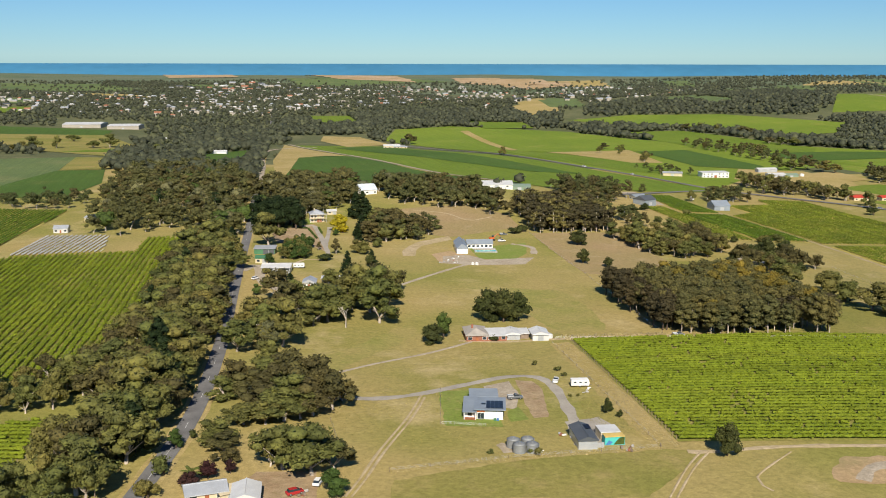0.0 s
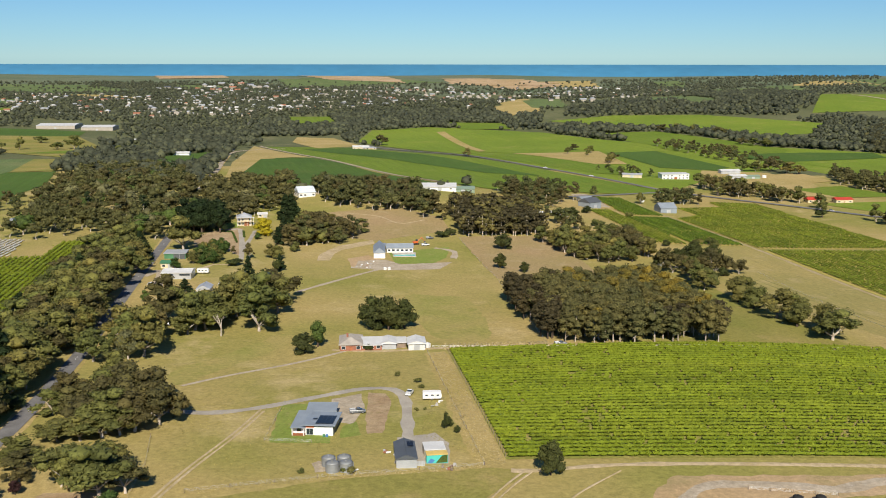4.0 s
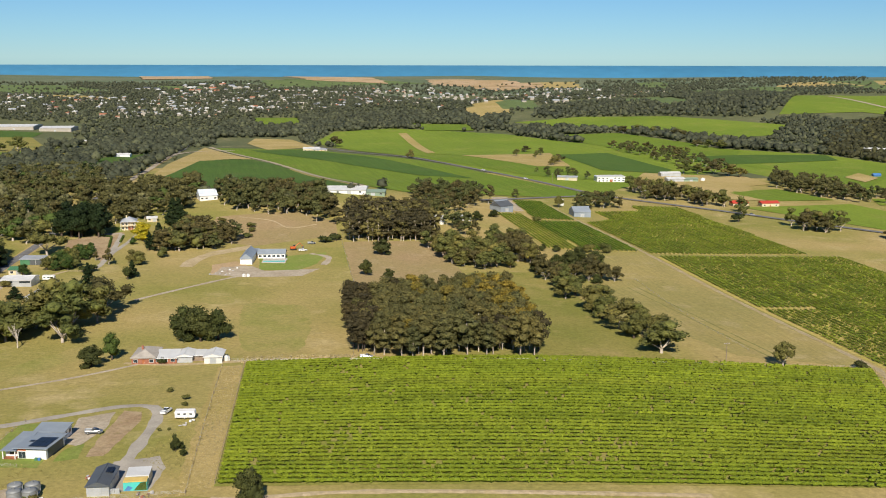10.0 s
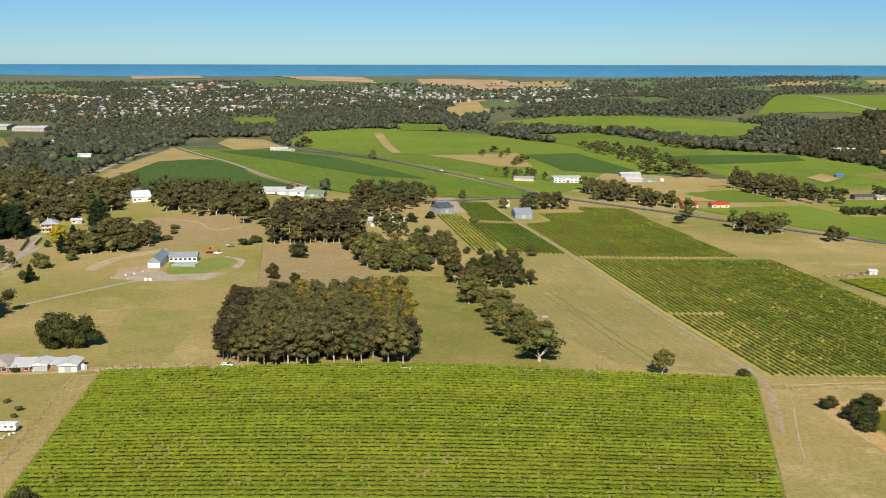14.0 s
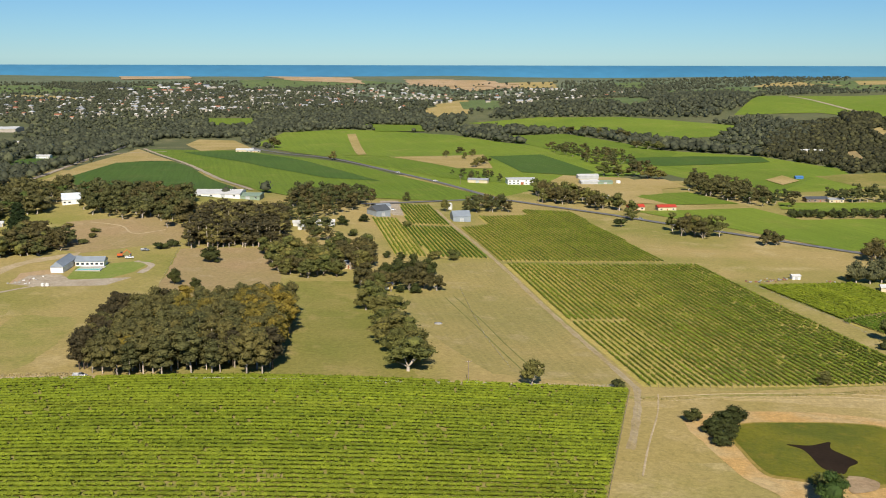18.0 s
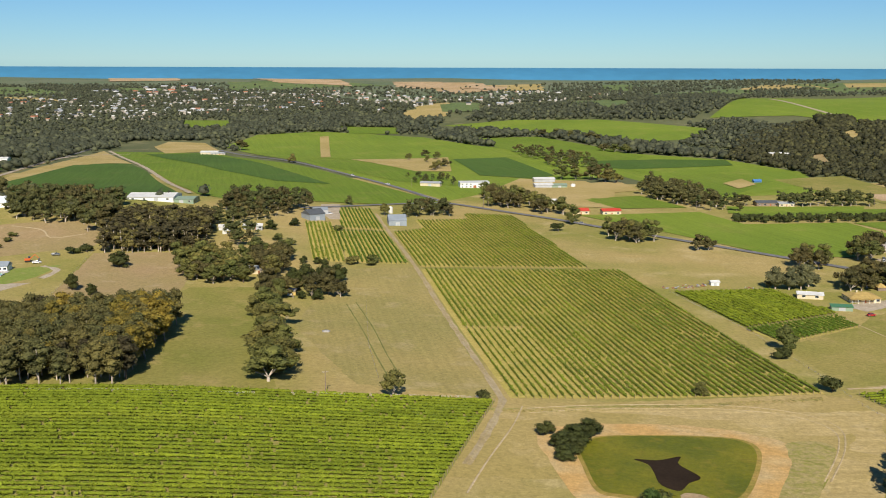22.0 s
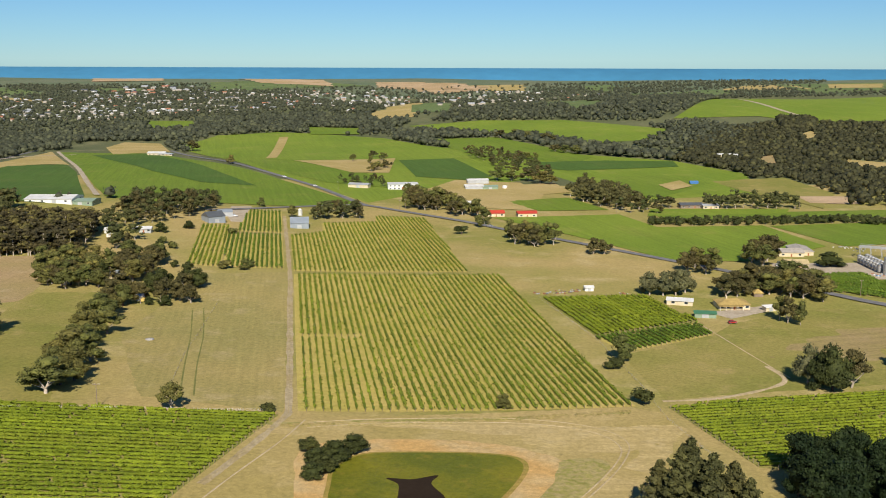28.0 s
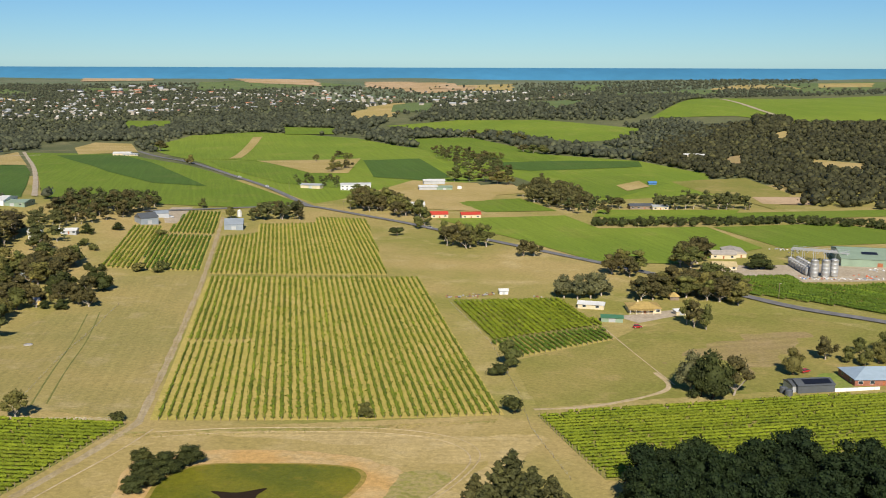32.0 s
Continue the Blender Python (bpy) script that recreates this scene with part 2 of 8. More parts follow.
def ragged(ring, step=3.0, wobble=0.9):
    """The ring's outline broken up, as growing and worn edges are."""
    out = []
    for i, p in enumerate(ring):
        q = ring[(i + 1) % len(ring)]
        L = math.dist(p, q)
        n = max(1, int(L / step))
        for k in range(n):
            x, y = p[0] + (q[0] - p[0]) * k / n, p[1] + (q[1] - p[1]) * k / n
            out.append((x + wobble * noise.noise((x * 0.25, y * 0.25, 1.7)) * 1.6, y + wobble * noise.noise((x * 0.25, y * 0.25, 9.1)) * 1.6))
    return out


OPEN = []


def patch(name, material, ring, lift, label):
    """A stretch of ground cover laid over the land."""
    me_bm = bmesh.new()
    if name in ("field", "road"):
        OPEN.append(ring)
    if name in ("paddock", "yard", "garden", "headland", "dam_bank", "green_strip", "dry_grass_strip", "dam_bank_grass", "clay_patch", "gravel_patch", "mud_flat"):
        ring = ragged(ring, 3.0, 0.4 if name in ("yard", "garden") else 0.9)
    if name == "field" and min(p[1] for p in ring) > 2300:
        ring = ragged(ring, 45.0, 14.0)
    xs, ys = [p[0] for p in ring], [p[1] for p in ring]
    face = me_bm.faces.new([me_bm.verts.new((x, y, 0)) for x, y in ring])
    far = min(ys) > 1100
    step = 55.0 if far else 16.0
    for axis, lo, hi in ((0, min(xs), max(xs)), (1, min(ys), max(ys))):
        k = math.floor(lo / step) + 1
        while k * step < hi:
            co = [0, 0, 0]
            no = [0, 0, 0]
            co[axis], no[axis] = k * step, 1
            bmesh.ops.bisect_plane(me_bm, geom=me_bm.faces[:] + me_bm.edges[:] + me_bm.verts[:], plane_co=co, plane_no=no)
            k += 1
    for v in me_bm.verts:
        v.co.z = ground_z(v.co.x, v.co.y) + lift - (min(0.08, 0.6 * lift) if v.is_boundary and not far and name not in ("water_dark", "water_green", "mud_flat") else 0)
    bmesh.ops.recalc_face_normals(me_bm, faces=me_bm.faces)
    if sum(f.normal.z for f in me_bm.faces) < 0:
        bmesh.ops.reverse_faces(me_bm, faces=me_bm.faces[:])
    ob = part(name, me_bm, material)
    return tagged(ob, label, name.replace("_", " "), kind="structure")


ROADS = []


def ribbon(name, material, line, width, lift, label, shift=0.0):
    """A road or track along a smoothed line. """
    pts = [Vector(p) for p in line]
    fine = []
    for i in range(len(pts) - 1):
        a, b = pts[i], pts[i + 1]
        p0, p3 = pts[max(i - 1, 0)], pts[min(i + 2, len(pts) - 1)]
        steps = max(2, int((b - a).length / (9 if name == "road" else 3.5)))
        for k in range(steps):
            s = k / steps
            fine.append(0.5 * ((2 * a) + (b - p0) * s + (2 * p0 - 5 * a + 4 * b - p3) * s * s + (3 * a - p0 - 3 * b + p3) * s ** 3))
    fine.append(pts[-1])
    verts, faces = [], []
    for i, p in enumerate(fine):
        d = (fine[min(i + 1, len(fine) - 1)] - fine[max(i - 1, 0)]).normalized()
        side = Vector((-d.y, d.x))
        wob = 1 + {"road": 0.0, "verge": 0.12}.get(name, 0.45) * noise.noise((p.x * 0.13, p.y * 0.13, 3))
        for k in (-0.5, 0, 0.5):
            q = p + side * (k * width * wob + shift)
            verts.append((q.x, q.y, ground_z(q.x, q.y) + lift + (0.03 if k == 0 else (0 if name == "road" else -min(0.09, 0.6 * lift)))))
        if i:
            o = 3 * i
            faces += [(o - 3, o, o + 1, o - 2), (o - 2, o + 1, o + 2, o - 1)]
    me = mesh_of(name, verts, [f[::-1] for f in faces], material)
    ob = new(name, me)
    if name == "road":
        ROADS.append(fine)
    return tagged(ob, label, name, kind="structure"), fine


def rounded(ring):
    """A closed ring smoothed into a natural outline."""
    P = [Vector(p) for p in ring]
    n, fine = len(P), []
    for i in range(n):
        p0, p1, p2, p3 = P[i - 1], P[i], P[(i + 1) % n], P[(i + 2) % n]
        for k in range(5):
            s = k / 5
            q = 0.5 * ((2 * p1) + (p2 - p0) * s + (2 * p0 - 5 * p1 + 4 * p2 - p3) * s * s + (3 * p1 - p0 - 3 * p2 + p3) * s ** 3)
            fine.append((q.x, q.y))
    return fine


def inside(x, y, ring):
    hit = False
    j = len(ring) - 1
    for i in range(len(ring)):
        (xi, yi), (xj, yj) = ring[i], ring[j]
        if (yi > y) != (yj > y) and x < (xj - xi) * (y - yi) / (yj - yi) + xi:
            hit = not hit
        j = i
    return hit


# ---- the ground: one sheet to the coast ----
def build_ground():
    def axis(lo, a, b, hi, fine, coarse):
        left = list(np.arange(a, lo, -coarse)[::-1])
        return np.array(left[:-1] + list(np.arange(a, b, fine)) + list(np.arange(b, hi + coarse, coarse)))
    xs = axis(-4600, -512, 896, 4900, 16, 70)
    ys = axis(-400, 96, 1296, 4820, 16, 60)
    X, Y = np.meshgrid(xs, ys)
    Z = ground_z(X, Y)
    nx = len(xs)
    verts = np.stack([X, Y, Z], -1).reshape(-1, 3).tolist()
    faces = [(j * nx + i, j * nx + i + 1, (j + 1) * nx + i + 1, (j + 1) * nx + i) for j in range(len(ys) - 1) for i in range(nx - 1)]
    me = mesh_of("ground", verts, faces, [DRY, BUSHLAND, COAST_PLAIN], True)
    cent = (Y[:-1, :-1] > 1180).reshape(-1).astype(np.int32) + (Y[:-1, :-1] > 3300).reshape(-1)
    me.polygons.foreach_set("material_index", cent.astype(np.int32))
    tagged(new("ground", me), "dry summer farmland falling gently to the plain", "ground", kind="structure")
    # the sea, rising to the horizon
    sv, sf = [], []
    cols = np.linspace(-5200, 5600, 60)
    for k, (y, z) in enumerate(((4790, 28), (4840, 50), (4900, 72), (4985, 91.3))):
        for x in cols:
            sv.append((x, y, z))
    for k in range(3):
        for i in range(59):
            o = k * 60 + i
            sf.append((o, o + 1, o + 61, o + 60))
    tagged(new("water", mesh_of("water", sv, sf, SEA, True)), "calm deep blue sea along the horizon", "sea", kind="structure")


build_ground()


# ---- trees ----
RNG = np.random.default_rng(7)
ICO = {}


def ico(level):
    if level not in ICO:
        b = bmesh.new()
        bmesh.ops.create_icosphere(b, subdivisions=level, radius=1)
        ICO[level] = (np.array([v.co[:] for v in b.verts]), [tuple(v.index for v in f.verts) for f in b.faces])
        b.free()
    return ICO[level]


def crown_data(lobes, leaves, size, rng, core=0.74, level=2, droop=0.0):
    """Leaf clumps over lobes (x, y, z, rx, ry, rz): a soft ragged core under many small leaf sprays."""
    V, F = [], []
    base = 0
    iv, itri = ico(level)
    for x, y, z, rx, ry, rz in lobes:
        rag = 1 + rng.uniform(-0.24, 0.2, len(iv))
        V.append(iv * rag[:, None] * np.array([rx, ry, rz]) * (core + 0.06) + (x, y, z))
        F += [tuple(i + base for i in f) for f in itri]
        base += len(iv)
        k = 2 * leaves
        d = rng.normal(size=(k, 3))
        d /= np.linalg.norm(d, axis=1)[:, None]
        d[:, 2] = np.where(d[:, 2] < -0.3, -d[:, 2] * 0.7, d[:, 2])
        c = d * np.array([rx, ry, rz]) * rng.uniform(0.7, 1.2, k)[:, None] + (x, y, z)
        nrm = d + rng.normal(scale=0.55, size=(k, 3))
        nrm /= np.linalg.norm(nrm, axis=1)[:, None]
        u = np.cross(nrm, rng.normal(size=(k, 3)))
        u /= np.linalg.norm(u, axis=1)[:, None]
        v = np.cross(nrm, u)
        s = (size * rng.uniform(0.5, 1.2, k))[:, None]
        spray = np.stack([c - u * s - nrm * s * 0.3, c + u * s * rng.uniform(0.6, 1.1, k)[:, None], c + v * s * 1.25 - nrm * s * 0.25], 1)
        V.append(spray.reshape(-1, 3))
        F += [(base + 3 * i, base + 3 * i + 1, base + 3 * i + 2) for i in range(k)]
        base += 3 * k
    return np.concatenate(V), F


def limb(verts, faces, a, b, ra, rb, sides=6):
    a, b = Vector(a), Vector(b)
    d = (b - a).normalized()
    u = d.orthogonal().normalized()
    w = d.cross(u)
    o = len(verts)
    for p, r in ((a, ra), (b, rb)):
        for k in range(sides):
            t = 2 * math.pi * k / sides
            verts.append(tuple(p + (u * math.cos(t) + w * math.sin(t)) * r))
    faces += [(o + k, o + (k + 1) % sides, o + sides + (k + 1) % sides, o + sides + k) for k in range(sides)]
    faces.append(tuple(o + sides + k for k in range(sides)))


LIBRARY, LEAF_OF, MAKER_OF = {}, {}, {}


def tree_model(kind, leaf, bark, variants, maker, label, category="tree"):
    made = []
    for i in range(variants):
        rng = np.random.default_rng(100 + 17 * i + len(kind) * 31)
        lobes, limbs, leaves, size, level = maker(rng)
        cv, cf = crown_data(lobes, leaves, size, rng, level=level)
        crown = mesh_of("crown", cv.tolist(), cf, leaf, True)
        tv, tf = [], []
        for seg in limbs:
            limb(tv, tf, *seg)
        trunk = mesh_of("trunk", tv, tf, bark, True)
        made.append((crown, trunk))
    LIBRARY[kind] = (made, label, category)
    LEAF_OF[kind], MAKER_OF[kind] = leaf, maker


def gum(rng):
    """Spreading eucalypt, unit about 12 m: full rounded tufts low over a short forked trunk."""
    lobes, limbs = [], []
    lean = rng.uniform(-0.5, 0.5, 2)
    fork = (lean[0], lean[1], rng.uniform(1.2, 2.0))
    limbs.append(((0, 0, -0.4), fork, 0.34, 0.26, 7))
    n = int(rng.integers(6, 9))
    for k in range(n):
        a = 2 * math.pi * k / n + rng.uniform(-0.5, 0.5)
        r = rng.uniform(2.0, 3.8)
        z = rng.uniform(3.0, 7.0)
        p = (fork[0] + r * math.cos(a), fork[1] + r * math.sin(a), z)
        limbs.append((fork, p, 0.15, 0.05, 5))
        for j in range(2):
            s = rng.uniform(1.0, 1.7)
            lobes.append((p[0] * (1 + 0.1 * j) + rng.uniform(-0.8, 0.8), p[1] * (1 + 0.1 * j) + rng.uniform(-0.8, 0.8), z + rng.uniform(-1.1, 1.3), s, s * rng.uniform(0.85, 1.2), s * rng.uniform(0.7, 0.95)))
    for j in range(7):
        s = rng.uniform(1.3, 2.1)
        lobes.append((fork[0] + rng.uniform(-2.1, 2.1), fork[1] + rng.uniform(-2.1, 2.1), rng.uniform(4.8, 9.8), s, s, s * 0.85))
    return lobes, limbs, 30, 0.42, 1


def column_gum(rng):
    """Tall plantation eucalypt, leafy nearly to its foot, unit about 12 m."""
    lean = rng.uniform(-0.4, 0.4, 2)
    top = (lean[0], lean[1], 9.5)
    limbs = [((0, 0, -0.4), top, 0.2, 0.07, 6)]
    lobes = []
    n = int(rng.integers(9, 12))
    for k in range(n):
        z = 2.9 + 7.1 * (k + rng.uniform(0, 0.8)) / n
        prof = 1.22 - ((z - 7.2) / 5.2) ** 2 * 0.55
        a, r = k * 2.4 + rng.uniform(-0.5, 0.5), rng.uniform(0.5, 1.6) * prof
        s = rng.uniform(1.0, 1.55) * prof
        lobes.append((lean[0] + r * math.cos(a), lean[1] + r * math.sin(a), z, s, s, s * 0.8))
        if k % 2 == 0:
            limbs.append(((lean[0] * 0.5, lean[1] * 0.5, z - 1.6), (lean[0] + r * math.cos(a), lean[1] + r * math.sin(a), z), 0.08, 0.03, 4))
    lobes.append((lean[0], lean[1], 10.3, 1.4, 1.4, 1.1))
    return lobes, limbs, 46, 0.34, 1


def round_tree(rng):
    limbs = [((0, 0, -0.4), (0, 0, 3), 0.5, 0.35, 7)]
    lobes = [(0, 0, 5.0, 3.9, 3.7, 3.9)]
    for k in range(8):
        a = 2 * math.pi * k / 8 + rng.uniform(-0.3, 0.3)
        z = rng.uniform(1.8, 8.5)
        r = 3.4 * (1 - abs(z - 5) / 9)
        s = rng.uniform(1.5, 2.1)
        lobes.append((r * math.cos(a), r * math.sin(a), z, s, s, s * 0.85))
    lobes.append((rng.uniform(-1, 1), rng.uniform(-1, 1), 9.0, 2.2, 2.2, 1.9))
    return lobes, limbs, 95, 0.42, 1


def dome(rng):
    """A bush leafy down to the ground."""
    limbs = [((0, 0, -0.4), (0, 0, 3), 0.4, 0.3, 6)]
    lobes = [(0, 0, 4.6, 4.2, 4.2, 4.6)]
    for k in range(10):
        a = 2 * math.pi * k / 10 + rng.uniform(-0.3, 0.3)
        z = rng.uniform(1.2, 8.0)
        r = 4.2 * math.sqrt(max(0.05, 1 - ((z - 3.0) / 7.0) ** 2))
        s = rng.uniform(1.5, 2.3)
        lobes.append((r * 0.85 * math.cos(a), r * 0.85 * math.sin(a), z, s, s, s * 0.85))
    lobes.append((rng.uniform(-1, 1), rng.uniform(-1, 1), 8.8, 2.4, 2.4, 1.9))
    return lobes, limbs, 95, 0.42, 1


def conifer(rng):
    limbs = [((0, 0, -0.4), (0, 0, 11), 0.4, 0.08, 6)]
    lobes = []
    for k in range(15):
        z = 1.4 + k * 0.66
        r = (12.2 - z) * 0.24
        a = k * 2.4 + rng.uniform(-0.3, 0.3)
        s = 0.75 + (12 - z) * 0.14
        lobes.append((r * math.cos(a), r * math.sin(a), z, s, s, s * 0.75))
    lobes.append((0, 0, 11.4, 0.6, 0.6, 1.0))
    return lobes, limbs, 42, 0.42, 1


def shrub(rng):
    limbs = [((0, 0, -0.3), (0, 0, 1.5), 0.18, 0.1, 5)]
    lobes = []
    for k in range(5):
        a = rng.uniform(0, 6.28)
        s = rng.uniform(0.9, 1.3)
        lobes.append((1.0 * math.cos(a), 1.0 * math.sin(a), rng.uniform(1.0, 2.2), s, s, s * 0.85))
    return lobes, limbs, 45, 0.3, 1


tree_model("gum", GUM_LEAF, BARK, 5, gum, "spreading olive green gum tree with pale limbs")
tree_model("brown_gum", BROWN_LEAF, BARK, 3, gum, "brownish green gum tree with spreading crown")
tree_model("plantation_gum", COPSE_LEAF, BARK, 5, column_gum, "tall slender gum tree in a planted copse")
tree_model("golden_gum", RUST_LEAF, BARK, 3, column_gum, "tall gum tree with golden new leaves")
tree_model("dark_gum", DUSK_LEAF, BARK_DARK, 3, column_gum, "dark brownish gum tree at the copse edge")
tree_model("shade_tree", GREEN_LEAF, BARK_DARK, 3, round_tree, "dense round green shade tree")
tree_model("dark_tree", DARK_LEAF, BARK_DARK, 3, round_tree, "dense dark green evergreen tree")
tree_model("olive_tree", GUM_LEAF, BARK_DARK, 3, round_tree, "broad dense olive green tree")
tree_model("grey_gum", GREY_LEAF, BARK, 3, dome, "broad grey green gum tree")
tree_model("bush", BUSH_LEAF, BARK_DARK, 3, dome, "dense dark green bush on the dam bank")
tree_model("casuarina", CASUARINA_LEAF, BARK_DARK, 3, conifer, "tall olive green casuarina tree")
tree_model("fig", BUSH_LEAF, BARK_DARK, 3, dome, "broad dense dark green fig tree")
tree_model("conifer", DARK_LEAF, BARK_DARK, 3, conifer, "dark green conifer tree with pointed crown")
tree_model("golden_tree", YELLOW_LEAF, BARK_DARK, 1, round_tree, "bright yellow golden garden tree")
tree_model("plum_tree", PURPLE_LEAF, BARK_DARK, 2, round_tree, "dark purple leaved plum tree")
tree_model("shrub", BUSH_LEAF, BARK_DARK, 3, shrub, "rounded green shrub in dry grass", "shrub")
tree_model("dry_shrub", GUM_LEAF, BARK_DARK, 3, shrub, "low grey green shrub in dry grass", "shrub")
COUNT = {}
NAMES = {"grey_gum": "gum_tree", "bush": "bushy_tree", "fig": "shade_tree", "casuarina": "conifer_tree", "gum": "gum_tree", "brown_gum": "stringybark_tree", "plantation_gum": "copse_tree", "golden_gum": "copse_tree", "dark_gum": "copse_tree", "shade_tree": "shade_tree",
         "dark_tree": "evergreen_tree", "olive_tree": "bushy_tree", "conifer": "conifer_tree", "golden_tree": "golden_tree", "plum_tree": "plum_tree", "shrub": "shrub", "dry_shrub": "shrub"}


def tree(kind, x, y, height, group="", wide=1.0, label=""):
    made, text, category = LIBRARY[kind]
    k = COUNT[kind] = COUNT.get(kind, 0) + 1
    crown, trunk = made[(k * 7 + k // 3) % len(made)]
    unit = 3.2 if category == "shrub" else 11.6
    s = height / unit
    top = new(NAMES.get(kind, "tree"))
    top.matrix_basis = Matrix.LocRotScale((x, y, float(ground_z(x, y))), Euler((0, 0, k * 2.39996)), (s * wide, s * wide, s))
    for name, me in (("trunk", trunk), ("crown", crown)):
        o = new(name, me)
        o.parent = top
    return tagged(top, label or text, category, group)


def scatter(ring, spacing, seed):
    """Uneven but well spread points in a ring."""
    rng = np.random.default_rng(seed)
    xs, ys = [p[0] for p in ring], [p[1] for p in ring]
    pts = []
    y, odd = min(ys), 0
    while y < max(ys):
        x = min(xs) + (spacing / 2 if odd else 0)
        while x < max(xs):
            px, py = x + rng.uniform(-0.42, 0.42) * spacing, y + rng.uniform(-0.42, 0.42) * spacing
            if inside(px, py, ring):
                pts.append((px, py))
            x += spacing
        y += spacing * 0.88
        odd = 1 - odd
    return pts


def woodland(kinds, ring, spacing, low, high, seed, label, thin=0.0, wide=1.0):
    """A wood whose trees nobody could count, in one mesh: crowns on trunks."""
    rng = np.random.default_rng(seed + 5)
    names, shares = list(kinds), np.array(list(kinds.values()), float)
    V, F, slots, base = [], [], [], 0
    leaves = [WOOD_LEAF if n == "gum" else LEAF_OF[n] for n in names]
    for x, y in scatter(ring, spacing, seed):
        pick = rng.choice(len(names), p=shares / shares.sum())
        if rng.random() < thin:
            continue
        lobes, limbs, _, size, _ = MAKER_OF[names[pick]](rng)
        lobes = [(q[0], q[1], q[2], q[3] * rng.uniform(0.95, 1.5), q[4] * rng.uniform(0.95, 1.5), q[5] * rng.uniform(0.8, 1.15)) for q in lobes[::2]]
        cv, cf = crown_data(lobes, 16, size * 1.5, rng, core=0.72, level=1)
        tv, tf = [], []
        for seg in limbs[:2]:
            limb(tv, tf, *seg[:4], 4)
        s = rng.uniform(low, high) / 11.6
        w = s * wide * rng.uniform(0.85, 1.15)
        z = float(ground_z(x, y))
        for vv, ff, slot in ((cv, cf, pick), (np.array(tv), tf, len(names))):
            V.append(vv * (w, w, s) + (x, y, z))
            F += [tuple(i + base for i in f) for f in ff]
            slots += [slot] * len(ff)
            base += len(vv)
    me = mesh_of("woodland", np.concatenate(V).tolist(), F, leaves + [BARK], True)
    me.polygons.foreach_set("material_index", np.array(slots, np.int32))
    tagged(new("woodland", me), label, "trees", kind="stuff")


def grove(kinds, ring, spacing, low, high, seed, group, thin=0.0, wide=1.0):
    """Trees of the given kinds (name: share) over a ring."""
    rng = np.random.default_rng(seed + 5)
    names, shares = list(kinds), np.array(list(kinds.values()), float)
    for x, y in scatter(ring, spacing, seed):
        pick = rng.choice(len(names), p=shares / shares.sum())
        h = rng.uniform(low, high)
        if rng.random() >= thin:
            tree(names[pick], x, y, h, group, wide * rng.uniform(0.85, 1.15))


def far_woods(name, rings, label, seed, leaf):
    """Bushland too far to count: small ragged crowns, one mesh."""
    rng = np.random.default_rng(seed)
    V, F, base = [], [], 0
    spans = [(q, min(p[0] for p in q), max(p[0] for p in q), min(p[1] for p in q), max(p[1] for p in q)) for q in OPEN]
    for ring, spacing, low, high, thin in rings:
        for x, y in scatter(ring, spacing * 0.72, int(rng.integers(1e6))):
            x, y = x + rng.normal() * spacing * 0.2, y + rng.normal() * spacing * 0.2
            clearing = 0.35 * noise.noise((x * 0.009, y * 0.006, 2.0))
            if rng.random() < thin + clearing or (any(a < x < b and c < y < d and inside(x, y, q) for q, a, b, c, d in spans) and (y < 3000 or rng.random() > 0.12)):
                continue
            iv, it = ico(1 if y < 1400 else 0)
            h = rng.uniform(low, high) * rng.choice([0.7, 0.9, 1.0])
            r = h * rng.uniform(0.4, 0.62)
            z = float(ground_z(x, y))
            rag = 1 + rng.uniform(-0.35, 0.2, len(iv))
            V.append(iv * rag[:, None] * (r, r, h * 0.42) + (x, y, z + h * 0.5))
            F += [tuple(i + base for i in f) for f in it]
            base += len(iv)
            k = 10 if y < 1400 else 6
            d = rng.normal(size=(k, 3))
            d /= np.linalg.norm(d, axis=1)[:, None]
            d[:, 2] = np.abs(d[:, 2]) * 1.1 - 0.2
            c = d * (r, r, h * 0.42) * rng.uniform(0.85, 1.15, k)[:, None] + (x, y, z + h * 0.5)
            u = rng.normal(size=(k, 3)) * r * 0.22
            v = rng.normal(size=(k, 3)) * r * 0.22
            V.append(np.stack([c - u, c + u, c + v], 1).reshape(-1, 3))
            F += [(base + 3 * i, base + 3 * i + 1, base + 3 * i + 2) for i in range(k)]
            base += 3 * k
    me = mesh_of(name, np.concatenate(V).tolist(), F, leaf, True)
    tagged(new(name, me), label, "trees", kind="stuff")


# ---- vines ----
STYLES = {  # leaf, soil, half width, height, gap chance, sprays per metre
    "lush": (VINE_LUSH, VINE_FLOOR, 0.84, 1.35, 0.02, 2.4),
    "dark": (VINE_DARK, VINE_FLOOR_DRY, 0.62, 1.5, 0.02, 2.6),
    "sparse": (VINE_DRY, VINE_FLOOR_DRY, 0.58, 1.2, 0.07, 3.0),
    "net": (NETTING, VINE_FLOOR_DRY, 0.6, 1.2, 0.02, 0.3),
    "thin": (VINE_DRY, VINE_FLOOR_DRY, 0.4, 1.1, 0.13, 2.2),
    "deep": (VINE_DARK, VINE_FLOOR, 0.95, 1.5, 0.02, 3.4),
    "full": (VINE_LUSH, VINE_FLOOR, 0.95, 1.5, 0.02, 3.4),
    "young": (VINE_LUSH, VINE_FLOOR, 0.76, 1.3, 0.04, 2.6),
}


_pv, _pf = [], []
limb(_pv, _pf, (0, 0, -0.3), (0, 0, 1.55), 0.1, 0.08, 6)
POST = mesh_of("end_post", _pv, _pf, TIMBER)


